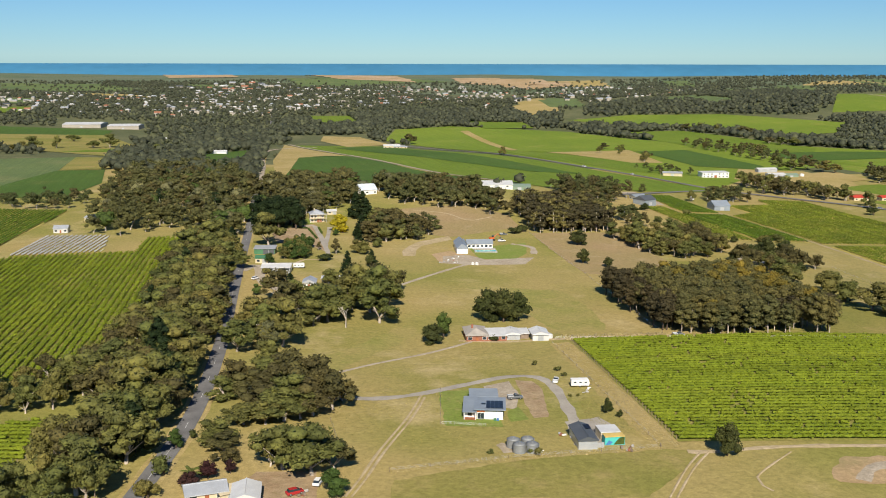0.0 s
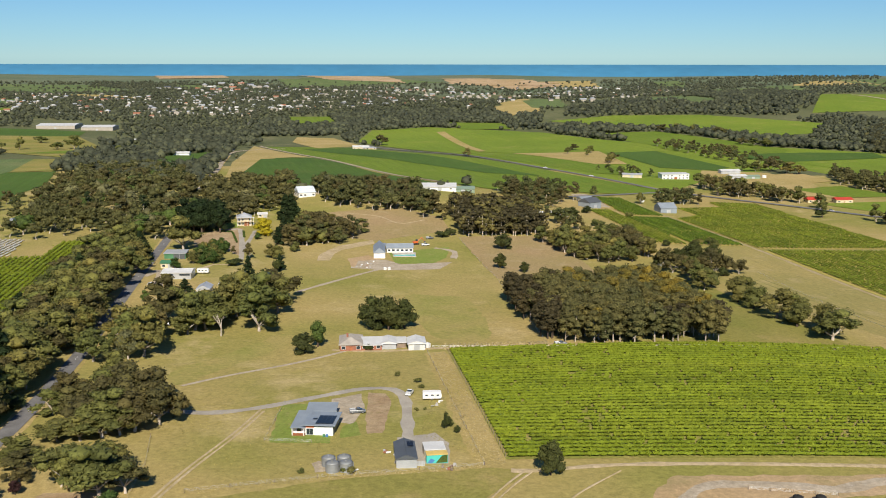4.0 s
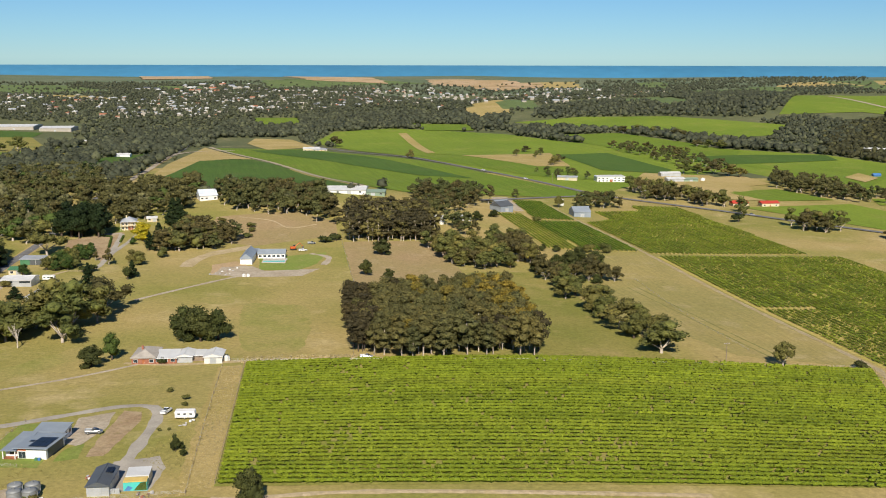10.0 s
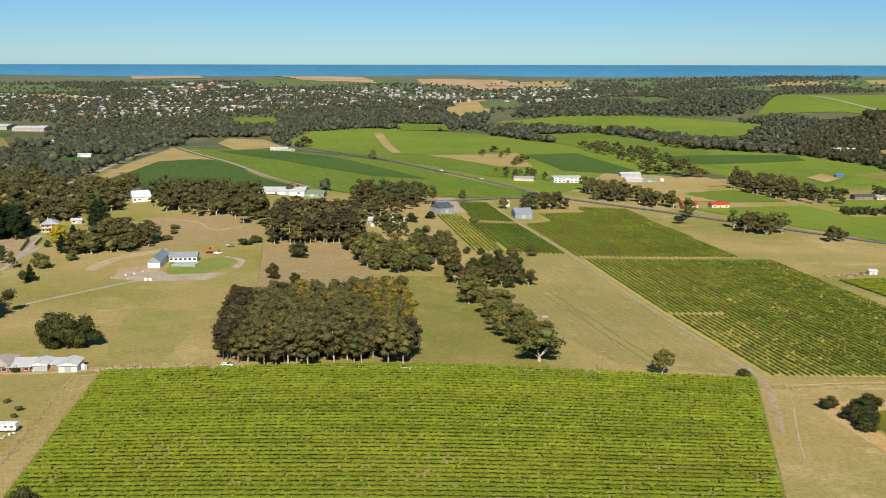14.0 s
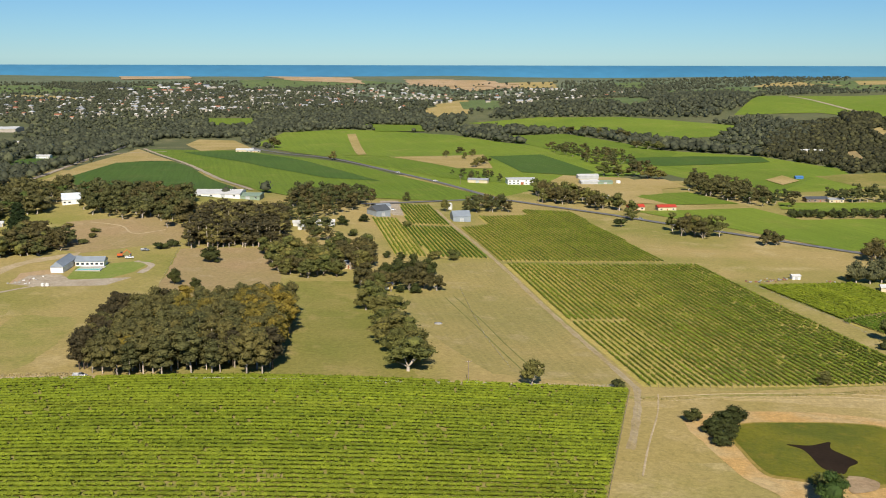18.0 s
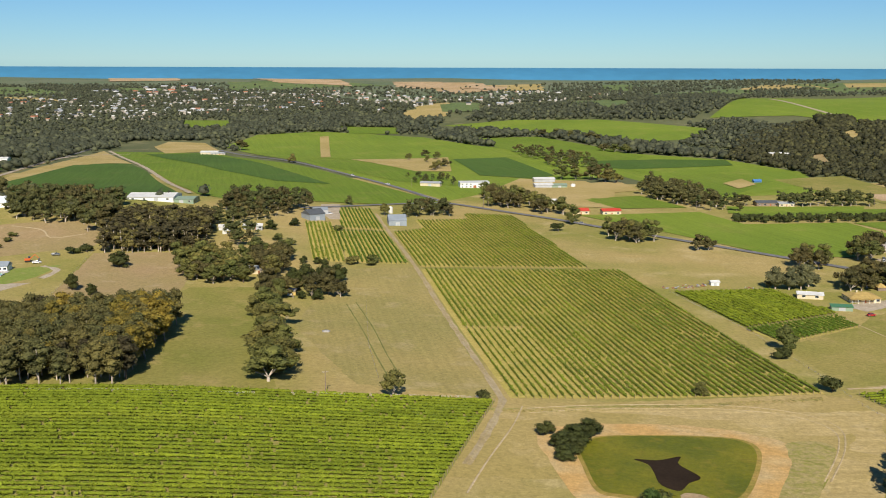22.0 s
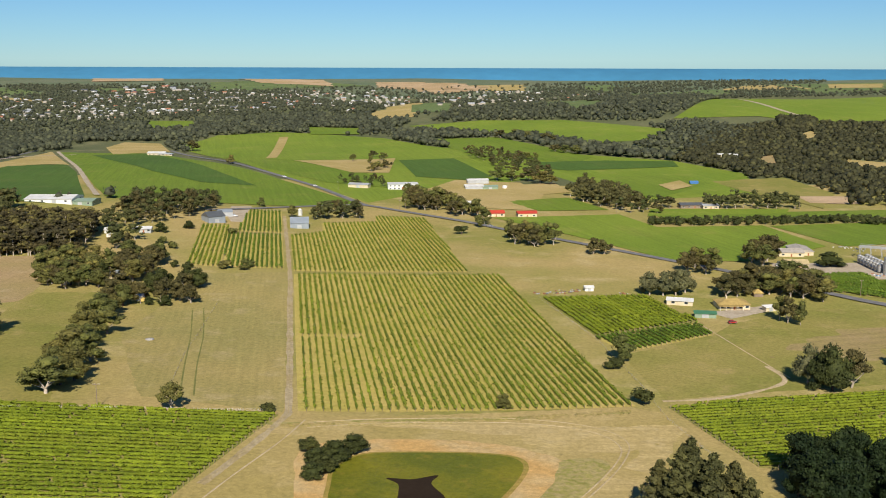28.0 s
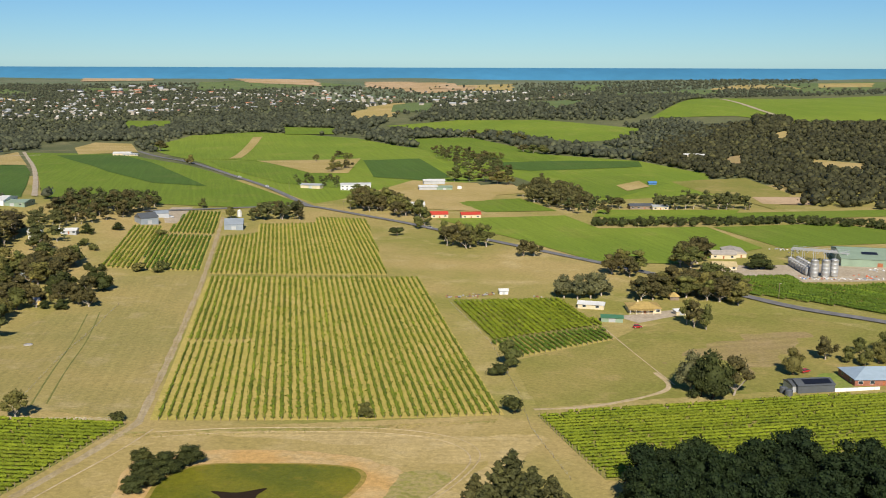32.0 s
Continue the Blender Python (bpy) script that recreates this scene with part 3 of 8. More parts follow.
def vine_row(a, b, style, rng, group, label):
    leaf, soil, half, high, gap, sprays = STYLES[style]
    a, b = np.array(a), np.array(b)
    L = np.linalg.norm(b - a)
    d = (b - a) / L
    side = np.array([-d[1], d[0]])
    n = max(2, 2 * int(L / 1.9))
    s = np.linspace(0, L, n + 1)
    Q = a + (s[:-1, None] + s[1:, None]) * 0.5 * d
    weak = np.array([noise.noise((x * 0.035, y * 0.035, 4.2)) + 0.4 * noise.noise((x * 0.16, y * 0.16, 8.5)) for x, y in Q])
    alive = rng.random(n) > gap + 0.45 * np.maximum(0.0, weak - 0.3)
    origin = np.array([a[0], a[1], float(ground_z(a[0], a[1]))])
    P = a + s[:, None] * d
    G = ground_z(P[:, 0], P[:, 1]) - origin[2]
    prof = [(-0.7, 0.5), (-1.0, 0.75), (-0.45, 1.0), (0.45, 1.0), (1.0, 0.75), (0.7, 0.5)]
    ring = []
    vigour = 1.0 - 0.3 * np.clip(np.concatenate([weak[:1], weak]), -0.4, 0.8)
    bulge = np.where(np.arange(n + 1) % 2 == 1, 1.15, 0.68) * vigour * rng.uniform(0.85, 1.2, n + 1)      # fullest at each plant
    edge = np.concatenate([[False], alive]) & np.concatenate([alive, [False]])
    bulge = np.where(edge, bulge, bulge * 0.5)      # rows thin out at their ends and gaps
    for u, h in prof:
        w = u * half * bulge * rng.uniform(0.65, 1.35, n + 1)
        ring.append(np.concatenate([P + side * w[:, None] - a, (G + h * high * (0.86 + 0.16 * bulge) * rng.uniform(0.86, 1.12, n + 1))[:, None]], 1))
    V = np.stack(ring, 1).reshape(-1, 3)
    F = []
    for i in range(n):
        if alive[i]:
            o = 6 * i
            F += [(o + k, o + k + 6, o + k + 7, o + k + 1) for k in range(5)]
            if i == 0 or not alive[i - 1]:
                F.append(tuple(o + k for k in range(6)))
            if i == n - 1 or not alive[i + 1]:
                F.append(tuple(o + 11 - k for k in range(6)))
    k = int(L * sprays)
    t = rng.uniform(0, L, k)
    ok = alive[np.minimum((t / L * n).astype(int), n - 1)]
    t = t[ok]
    k = len(t)
    c2 = a + t[:, None] * d + side * (rng.normal(size=(k, 1)) * half * 0.85)
    c = np.concatenate([c2 - a, (ground_z(c2[:, 0], c2[:, 1]) - origin[2] + high * rng.uniform(0.6, 1.15, k))[:, None]], 1)
    u, v = rng.normal(size=(k, 3)) * 0.24, rng.normal(size=(k, 3)) * 0.24
    o = len(V)
    V = np.concatenate([V, np.stack([c - u, c - v, c + u, c + v], 1).reshape(-1, 3)])
    F += [(o + 4 * i, o + 4 * i + 1, o + 4 * i + 2, o + 4 * i + 3) for i in range(k)]
    top = new("vine_row")
    top.location = origin
    fo = new("foliage", mesh_of("foliage", V.tolist(), F, leaf))
    fo.parent = top
    for p in (a - d * 0.7, b + d * 0.7):
        o = new("end_post", POST)
        o.parent = top
        o.location = (p[0] - a[0], p[1] - a[1], float(ground_z(p[0], p[1])) - origin[2])
    tagged(top, label, "vine row", group)


BLOCKS = [0]


def vineyard(name, ring, angle, spacing, style, label, gap=None):
    BLOCKS[0] += 1
    rng = np.random.default_rng(40 + BLOCKS[0])
    patch("vineyard_ground", STYLES[style][1], ring, 0.16, "dry grass and soil between vine rows")
    d = np.array([math.cos(radians(angle)), math.sin(radians(angle))])
    side = np.array([-d[1], d[0]])
    R = np.array(ring)
    lo, hi = (R @ side).min(), (R @ side).max()
    q = lo + spacing * 0.6
    while q < hi - 0.5:
        cuts = []
        for i in range(len(R)):
            p, r = R[i], R[(i + 1) % len(R)]
            sp, sr = p @ side - q, r @ side - q
            if (sp > 0) != (sr > 0):
                cuts.append(float((p + (r - p) * sp / (sp - sr)) @ d))
        cuts.sort()
        for i in range(0, len(cuts) - 1, 2):
            spans = [(cuts[i], cuts[i + 1])]
            if gap:
                s0, s1 = float(np.array(gap[0]) @ d), float(np.array(gap[1]) @ side)
                if s1 < q and spans[0][0] < s0 < spans[0][1]:
                    spans = [(spans[0][0], s0 - 1.5), (s0 + 2.0, spans[0][1])]
            for k, (c0, c1) in enumerate(spans):
                if c1 - c0 > 4:      # the corner before the gap is planted thinly
                    vine_row(d * (c0 + 0.8) + side * q, d * (c1 - 0.8) + side * q, "thin" if k < len(spans) - 1 else style, rng, "rows of vineyard block %d" % BLOCKS[0], label)
        q += spacing


def tufts(ring, count, tall, material, label, seed):
    """Tall dry grass in clumps of blades: one mesh."""
    rng = np.random.default_rng(seed)
    R = np.array(ring)
    V, F, base = [], [], 0
    made = 0
    while made < count:
        x, y = rng.uniform(R[:, 0].min(), R[:, 0].max()), rng.uniform(R[:, 1].min(), R[:, 1].max())
        if not inside(x, y, ring):
            continue
        made += 1
        k = 6
        h = tall * rng.uniform(0.5, 1.3)
        a = rng.uniform(0, 6.28, k)
        z = float(ground_z(x, y))
        r = h * 0.5
        root = np.stack([x + rng.normal(scale=0.18, size=k), y + rng.normal(scale=0.18, size=k), np.full(k, z)], 1)
        tip = root + np.stack([np.cos(a) * r, np.sin(a) * r, np.full(k, h)], 1)
        side = np.stack([-np.sin(a), np.cos(a), 0 * a], 1) * h * 0.16
        V.append(np.stack([root - side, root + side, tip], 1).reshape(-1, 3))
        F += [(base + 3 * i, base + 3 * i + 1, base + 3 * i + 2) for i in range(k)]
        base += 3 * k
    tagged(new("dry_grass", mesh_of("dry_grass", np.concatenate(V).tolist(), F, material)), label, "grass", kind="stuff")


STRAW = leafy("straw_blades", (0.48, 0.41, 0.25), (0.5, 0.43, 0.26), (0.52, 0.44, 0.27))
GREEN_BLADES = leafy("green_grass_blades", (0.36, 0.33, 0.12), (0.38, 0.34, 0.13), (0.4, 0.35, 0.13))


# ---- fields, roads and vineyards ----
patch("field", GREEN_B, [(-105.7, 1782.3), (-98.1, 2023.7), (105.9, 2036.5), (391.7, 1624.7), (521.1, 1556.9), (668.7, 1434.4), (725.3, 1292.9), (691.1, 1111.4), (553.1, 1069.8), (491.5, 1269.7), (366.2, 1156.2), (286, 1016.9), (217.3, 1132.8), (114.9, 1312)], 0.17, "wide light green vineyards beyond the road")
patch("field", GREEN_A, [(-243, 1599.6), (-86.9, 1605.4), (33.5, 1393.6), (131.6, 1249.9), (216.4, 1110.4), (283.5, 995.4), (260.1, 981.4), (151.8, 955.1), (92.2, 910.9), (61.7, 934.6), (-42.4, 1173.2)], 0.50, "broad green vineyard block in full leaf")
patch("field", GREEN_D, [(-173.9, 1549.1), (-92.5, 1592.8), (78.8, 1256.6), (159.0, 1114.1), (98.2, 1126.9), (13.5, 1231.2)], 0.80, "darker band across the green vineyard")
patch("field", GREEN_D, [(-160.4, 976.5), (-192, 1308.5), (-143.9, 1368.6), (-71.2, 1218.3), (51.1, 917.1), (39.9, 859.4), (-52.7, 868.4)], 0.50, "dark green vineyard on a rounded rise")
patch("field", DRY_PALE, [(-162, 950.6), (-215.8, 1244.8), (-259, 1609.1), (-124.3, 1332.7), (-192, 1308.5), (-162.1, 1005.3)], 0.50, "mown pale field edge along a lane")
patch("field", GREEN_B, [(-106.5, 1755.6), (-96.4, 2011.3), (11.4, 2077.2), (106.3, 2024.2), (238.1, 1901), (386.5, 1587), (383.8, 1494.1), (280.3, 1469.6), (149.7, 1426.7), (116.9, 1450.5), (42.6, 1465.6)], 0.50, "light green vineyard block beyond the road")
patch("field", GREEN_A, [(87, 1409.9), (150.1, 1398.3), (258.9, 1279.1), (305.7, 1134.1), (225.3, 1169.1), (129.9, 1299.7)], 0.50, "green vineyard strip beside the road")
patch("field", DRY_PALE, [(148.1, 1426.1), (282.8, 1501.8), (288.2, 1287.8), (244.4, 1274.3)], 0.60, "bare pale yellow paddock between vineyards")
patch("field", DRY_PALE, [(33.3, 1965.1), (49.2, 1974.7), (113, 1487.1), (101.5, 1466.7)], 0.80, "pale earth track through the vineyard")
patch("field", DRY_PALE, [(-214.4, 1722.8), (-224.4, 1845.3), (-154.3, 1829.8), (-84.7, 1648.8), (-153.6, 1579.8)], 0.60, "dry tan paddock near the town edge")
patch("field", GREEN_D, [(289.3, 1471), (367, 1497.3), (413.3, 1264.6), (388.6, 1226.7), (322.2, 1251.4)], 0.55, "green vineyard in planted rows")
patch("field", GREEN_B, [(422.6, 2216.8), (589.2, 2121.7), (702.5, 1933.4), (756.9, 1850.8), (678.9, 1709.1), (586.6, 1681.5), (505.4, 1853.2), (324.8, 2065.9), (270.9, 2150.9)], 0.50, "bright green vineyard on a low hill")
patch("field", GREEN_A, [(308.7, 1849.8), (441.2, 1837.9), (514, 1647.3), (562.7, 1485.1), (541.5, 1435.1), (468.1, 1466.8), (390.4, 1493.3), (386.5, 1587)], 0.50, "green vineyard behind a line of trees")
patch("field", GREEN_D, [(465.8, 1435.6), (576.4, 1445.7), (666.4, 1427.8), (660.6, 1367.7), (514.9, 1332.6), (476.9, 1361.3)], 0.55, "dark green vineyard block")
patch("field", GREEN_B, [(511.2, 1332.8), (665.7, 1360.7), (715.5, 1270.1), (658.6, 1138.5), (577.9, 1088.3), (545.8, 1262.9)], 0.50, "light green vineyard block")
patch("field", GREEN_A, [(561.5, 1268.3), (621, 1277.3), (662.6, 1206.4), (585.7, 1092.8), (537.3, 1093)], 0.60, "green vineyard block")
patch("field", DRY_GREEN, [(662, 1224), (759.6, 1248.5), (765.5, 1107.1), (714.4, 1000.6), (700.4, 1081.6), (679.5, 1135.9)], 0.55, "dry yellow paddock with young trees")
patch("field", SAND, [(719.5, 1088.9), (769.4, 1084.8), (760.5, 1027.6), (715.8, 1039.3)], 0.70, "pale sandy riding arena")
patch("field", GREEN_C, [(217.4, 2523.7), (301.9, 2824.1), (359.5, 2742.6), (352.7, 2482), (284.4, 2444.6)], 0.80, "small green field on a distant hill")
patch("field", DRY_PALE, [(175, 2508.4), (274.4, 2849.6), (284, 2772.9), (283.2, 2417.5), (239.2, 2300.5)], 0.70, "bare tan slope on a distant hill")
patch("field", GREEN_B, [(796, 2028.7), (1199.6, 3014.6), (1384, 2975.3), (1764.2, 3229.1), (1202.4, 1910.2), (1023, 1887.9), (955.5, 2012.4)], 0.70, "green vineyard on a far hillside")
patch("field", GREEN_D, [(-868.3, 1935.8), (-728.1, 1915.7), (-629.3, 1881.6), (-599.3, 1760.3), (-777.1, 1730.1)], 0.50, "green field before a large white shed")
patch("field", DRY_GREEN, [(-777.1, 1730.1), (-599.3, 1760.3), (-450.8, 1469.2), (-429.3, 1277.3), (-637.3, 1415)], 0.50, "dry tan paddock")
patch("field", GREEN_A, [(-528.4, 1343.6), (-458.4, 1466.7), (-410.1, 1573), (-386.3, 1448.4), (-457.2, 1361.5)], 0.60, "green field strip")
patch("field", GREEN_C, [(-548.8, 1215.9), (-470, 1258.4), (-420.7, 1073.9), (-414.7, 914.1)], 0.50, "green vineyard block")
patch("field", DRY_GREEN, [(-420.1, 1074), (-470, 1258.4), (-429.6, 1256.5), (-377.5, 1092.5)], 0.55, "grey green fallow block")
patch("field", GREEN_D, [(-414.7, 914.1), (-421.1, 1067), (-374.5, 1085.6), (-328.1, 939.3), (-321.4, 834.7), (-373.4, 821)], 0.50, "dark green vineyard")
patch("field", GREEN_D, [(-329.7, 1335.5), (-283.6, 1468.2), (-240.5, 1195.4), (-264, 1105.2)], 0.60, "small vineyard among trees")
patch("field", GREEN_A, [(-283.8, 2300.8), (-237.4, 2331.1), (-201.8, 2162.8), (-251.3, 2107)], 0.80, "green oval among trees")
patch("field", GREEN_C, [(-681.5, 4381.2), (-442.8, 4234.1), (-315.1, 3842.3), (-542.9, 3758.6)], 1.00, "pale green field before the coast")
patch("field", SAND, [(-1384.9, 4896.5), (-1119.8, 5143), (-924.4, 4476.4), (-1205.7, 4392.1)], 2.00, "bare sandy coastal cutting")
patch("field", SAND, [(-713.8, 4952.2), (-213.4, 4453.1), (-100.6, 3979.2), (-442.8, 4234.1)], 2.00, "bare sandy coastal land")
patch("field", SAND, [(36.8, 4219.1), (412.2, 4148.5), (451.4, 3693.6), (165.6, 3872.9)], 2.00, "bare sandy coastal land")
patch("field", SAND, [(249.2, 3807.3), (449.6, 3957.9), (480, 3754.2), (294.2, 3563.2)], 2.00, "bare sandy slope")
patch("field", GREEN_C, [(-1723.2, 3873.3), (-1329.1, 3876.2), (-1060.1, 3559.6), (-1266.3, 3354.4), (-1548.5, 3476)], 1.00, "pale green coastal field")
patch("field", GREEN_C, [(1648.1, 4113.6), (2262.2, 4401.9), (1890.3, 3526.4), (1556.4, 3383.7)], 1.00, "pale green coastal field")
patch("field", DRY_PALE, [(1306.7, 3646.7), (1665.3, 3701.9), (1714.8, 4110.3), (1505.2, 4005)], 1.00, "dry coastal field")
patch("field", GREEN_C, [(-288.8, 2253.3), (-230.8, 2345.3), (-211.2, 2143.6), (-259, 2113.2)], 0.80, "green field among trees")
patch("field", GREEN_C, [(-1362.4, 3054.1), (-1205.2, 2977.9), (-1131.7, 2728.8), (-1211.3, 2712.1)], 1.20, "distant green field among trees")
patch("field", GREEN_A, [(-1167.5, 2547.5), (-1059.1, 2573.3), (-978.5, 2355.4), (-1068.8, 2329.6)], 1.20, "distant green field among trees")
patch("field", DRY_PALE, [(165.8, 2456), (255.6, 2667.4), (264.6, 2425.2), (208.2, 2230.5)], 1.20, "bare tan slope of a distant hill")
patch("field", GREEN_C, [(282.4, 2751.9), (366, 2721.7), (338.3, 2460), (275.8, 2464.2)], 1.20, "green block on a distant hill")
patch("field", SAND, [(42, 4262.7), (245.2, 4269.5), (195.4, 3811.3), (63.4, 3938.8)], 1.20, "bare sandy coastal land")
patch("field", SAND, [(201.5, 3932.5), (501.3, 4031.4), (480, 3754.2), (235.4, 3690.1)], 1.20, "bare sandy coastal land")
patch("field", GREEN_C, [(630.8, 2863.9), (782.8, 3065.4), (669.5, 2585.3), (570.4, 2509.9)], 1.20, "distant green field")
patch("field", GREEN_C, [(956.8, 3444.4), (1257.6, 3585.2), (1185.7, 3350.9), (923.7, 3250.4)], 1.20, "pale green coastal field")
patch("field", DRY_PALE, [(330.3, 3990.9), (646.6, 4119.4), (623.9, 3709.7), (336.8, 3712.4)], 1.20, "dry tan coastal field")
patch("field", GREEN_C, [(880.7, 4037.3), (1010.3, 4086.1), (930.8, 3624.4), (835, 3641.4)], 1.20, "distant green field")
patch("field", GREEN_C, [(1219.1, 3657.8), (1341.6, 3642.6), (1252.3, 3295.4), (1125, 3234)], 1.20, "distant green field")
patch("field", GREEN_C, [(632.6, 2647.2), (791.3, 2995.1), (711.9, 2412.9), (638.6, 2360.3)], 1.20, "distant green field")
patch("field", DRY_PALE, [(1889, 4168.7), (2137.9, 4235.2), (1970.8, 3829.6), (1752.9, 3788.4)], 1.20, "dry tan coastal field")
patch("field", DRY_PALE, [(898.3, 1417.3), (945.1, 1362.2), (914.1, 1297.3), (869.8, 1342.8)], 1.20, "bare terraced slope in bushland")
patch("field", DRY_TAN, [(792.7, 1456.5), (817.8, 1479.4), (783.6, 1352.4), (765, 1336.7)], 1.20, "bare earth clearing in bushland")
patch("field", GREEN_A, [(-331, 2340), (-223, 2342.3), (-182.6, 2152.7), (-274.3, 2146.6)], 1.20, "green field among dark trees")
patch("field", GREEN_A, [(45.5, 2175.3), (172.1, 2126), (182.7, 1992.8), (86.1, 2015)], 1.20, "green field among dark trees")
patch("field", GREEN_C, [(-608, 4446.7), (-156.7, 4213.9), (35.6, 3994.9), (-357.1, 3894.2)], 1.20, "pale green field before the coast")
patch("field", SAND, [(159.8, 4205.4), (369.5, 4223.3), (350, 3770.7), (226.7, 3897.5)], 1.20, "bare sandy slope near the coast")
patch("field", DRY_PALE, [(944.7, 1734.2), (978.7, 1776.3), (951.6, 1670.5), (927.3, 1644.7)], 1.20, "bare patch in bushland")
patch("field", DRY_PALE, [(-1266.3, 3354.4), (-1035.9, 3287.2), (-838.1, 3041.3), (-1079.1, 3139.9)], 1.20, "dry field at the town edge")
patch("field", GREEN_C, [(-1009.3, 3915.1), (-796.9, 3853.6), (-784, 3688), (-977.1, 3706)], 1.20, "green park at the town edge")
patch("field", DRY_PALE, [(597.7, 1186.3), (629.9, 1225.5), (633.3, 1175.6), (602.2, 1138.8)], 1.20, "dry yard in vineyards")
patch("field", GREEN_B, [(401.7, 937.4), (517.6, 967.8), (537.4, 893.6), (627.7, 903.2), (642.9, 800), (568.3, 740.1), (516.2, 744.6), (460.7, 846)], 0.40, "smooth green vineyard beside the road")
patch("field", GREEN_A, [(549.1, 976.1), (813.5, 991.6), (795.8, 950), (675.7, 939.5), (552, 928.5)], 0.40, "green vineyard behind a hedge")
patch("field", GREEN_A, [(632.5, 900), (734.9, 915.7), (764.4, 876.4), (737.7, 813.8), (699.4, 809.2), (657, 799.5)], 0.40, "dark green vineyard near the winery")
patch("field", GREEN_B, [(541.6, 958.4), (670.7, 974.2), (683.8, 1002.7), (553.3, 1005.6)], 0.50, "light green strip")
patch("field", GREEN_A, [(415.8, 1050.7), (484.3, 1082.9), (512.8, 996.5), (447.1, 984)], 0.50, "green vineyard plot beside a lane")
patch("field", DRY_PALE, [(332.6, 1117.7), (369.2, 1227.6), (444, 1208.3), (462.6, 1112.2), (442.1, 987.2), (384.6, 999)], 0.45, "dry yellow yard round farm buildings")
patch("field", DRY_PALE, [(430.9, 1181.4), (482.7, 1210.5), (493.1, 1127.9), (432.9, 1087)], 0.50, "dry yellow paddock")
patch("paddock", DRY_GREEN, [(144.4, 601.4), (189.2, 609.9), (225.1, 409), (170, 402.2), (170, 410.2), (140.7, 580.3)], 0.07, "dry green paddock between tree belts")
patch("paddock", DRY_TAN, [(61.4, 678.3), (126.6, 696.3), (142.2, 580.6), (101.1, 543.6), (81.2, 552.4)], 0.07, "bare tan paddock with a few bushes")
patch("paddock", GREENISH, rounded([(32.1, 497.7), (47.9, 502.3), (64.7, 493.1), (72.2, 419.6), (59.1, 415.1), (46.0, 422.8)]), 0.06, "green tinged stretch of dry pasture")
patch("paddock", GREENISH, rounded([(-47.9, 357.8), (-33.2, 387.8), (-17.2, 421.7), (-11.8, 405.8), (-29.3, 366.8), (-40.8, 342.5)]), 0.06, "green tinged stretch of dry pasture")
patch("paddock", GREENISH, rounded([(7.7, 512.7), (21.2, 518.1), (25.5, 503.8), (13.4, 501.3)]), 0.06, "green tinged stretch of dry pasture")
patch("paddock", MOWN, [(252.8, 428.4), (307.1, 422), (265.8, 679.9), (217.5, 664.3), (214, 521.3)], 0.07, "pale mown paddock with wheel tracks")
patch("paddock", DRY, [(364.2, 911.5), (412.5, 842.2), (481.7, 785.3), (559.1, 732.2), (525.8, 650.7), (469.1, 637.2), (417.9, 624.7), (404.9, 644.3), (398.3, 690.2)], 0.11, "dry grass paddock along the road")
patch("paddock", DRY_TAN, [(-41.3, 754.8), (16.2, 776.6), (50.1, 743.2), (55.4, 699.2), (6.1, 657.8), (-33.2, 675.9)], 0.07, "dry tan knoll with vehicle tracks")
patch("headland", DRY_PALE, [(44.1, 391.7), (52.8, 394.8), (70.4, 269.2), (60.7, 268.6)], 0.08, "strip of dry mown grass beside the vines")
patch("paddock", DRY_GREEN, [(444.7, 513.4), (497.1, 552.4), (511.8, 574), (569.2, 607.4), (601.6, 596.9), (630, 561.5), (608.2, 472.8), (554.3, 472.5), (502.8, 463.5), (451, 451.2)], 0.06, "olive tinged dry paddock beside the farmhouse")
patch("paddock", FURROW, [(502.8, 497.6), (521, 537.7), (566.7, 568.5), (596.4, 573.5), (595.6, 552), (565.3, 505.6), (544, 491), (541, 514.6), (518.6, 514.7)], 0.08, "old ploughed rows in a dry paddock")
patch("headland", DRY_PALE, [(302.2, 412.9), (311.5, 417.2), (434.9, 442.3), (450.1, 432.9), (431.8, 356.3), (285.3, 342.4)], 0.07, "bleached mown grass round the dam")
patch("paddock", DRY_GREEN, [(-12.4, 242.5), (28.1, 260.2), (65.1, 269), (76.2, 267.4), (53, 234.2), (-13.3, 231.2)], 0.08, "green tinged dry paddock")
patch("garden", LAWN, [(1.1, 285.3), (-1.6, 322), (14.3, 324.7), (18.9, 285.3)], 0.11, "watered green lawn round the house")
patch("garden", LAWN, [(21.2, 290.1), (27.4, 292.8), (24.8, 305.3), (20.8, 300.9)], 0.12, "small square of green lawn")
patch("yard", DIRT, [(25.6, 337.3), (32.1, 336.2), (34.3, 327.4), (34.2, 308.4), (33.6, 295.5), (28.8, 294.3), (27.3, 310.8), (26.8, 325.3)], 0.11, "bare reddish earth bed beside the drive")
patch("yard", GRAVEL, [(14.4, 329.1), (23.5, 335.9), (26.3, 319.3), (23.9, 302.6), (18.3, 305)], 0.11, "pale gravel yard beside the house")
patch("yard", ASPHALT_OLD, [(38.4, 291), (49.5, 296.3), (53.7, 287.1), (53.6, 271), (38.3, 270.2)], 0.11, "grey gravel hardstand")
patch("garden", LAWN, [(16.7, 620), (55, 644.4), (53, 610.4), (45.5, 591.1), (22.7, 585.8)], 0.11, "green lawn beside a pool")
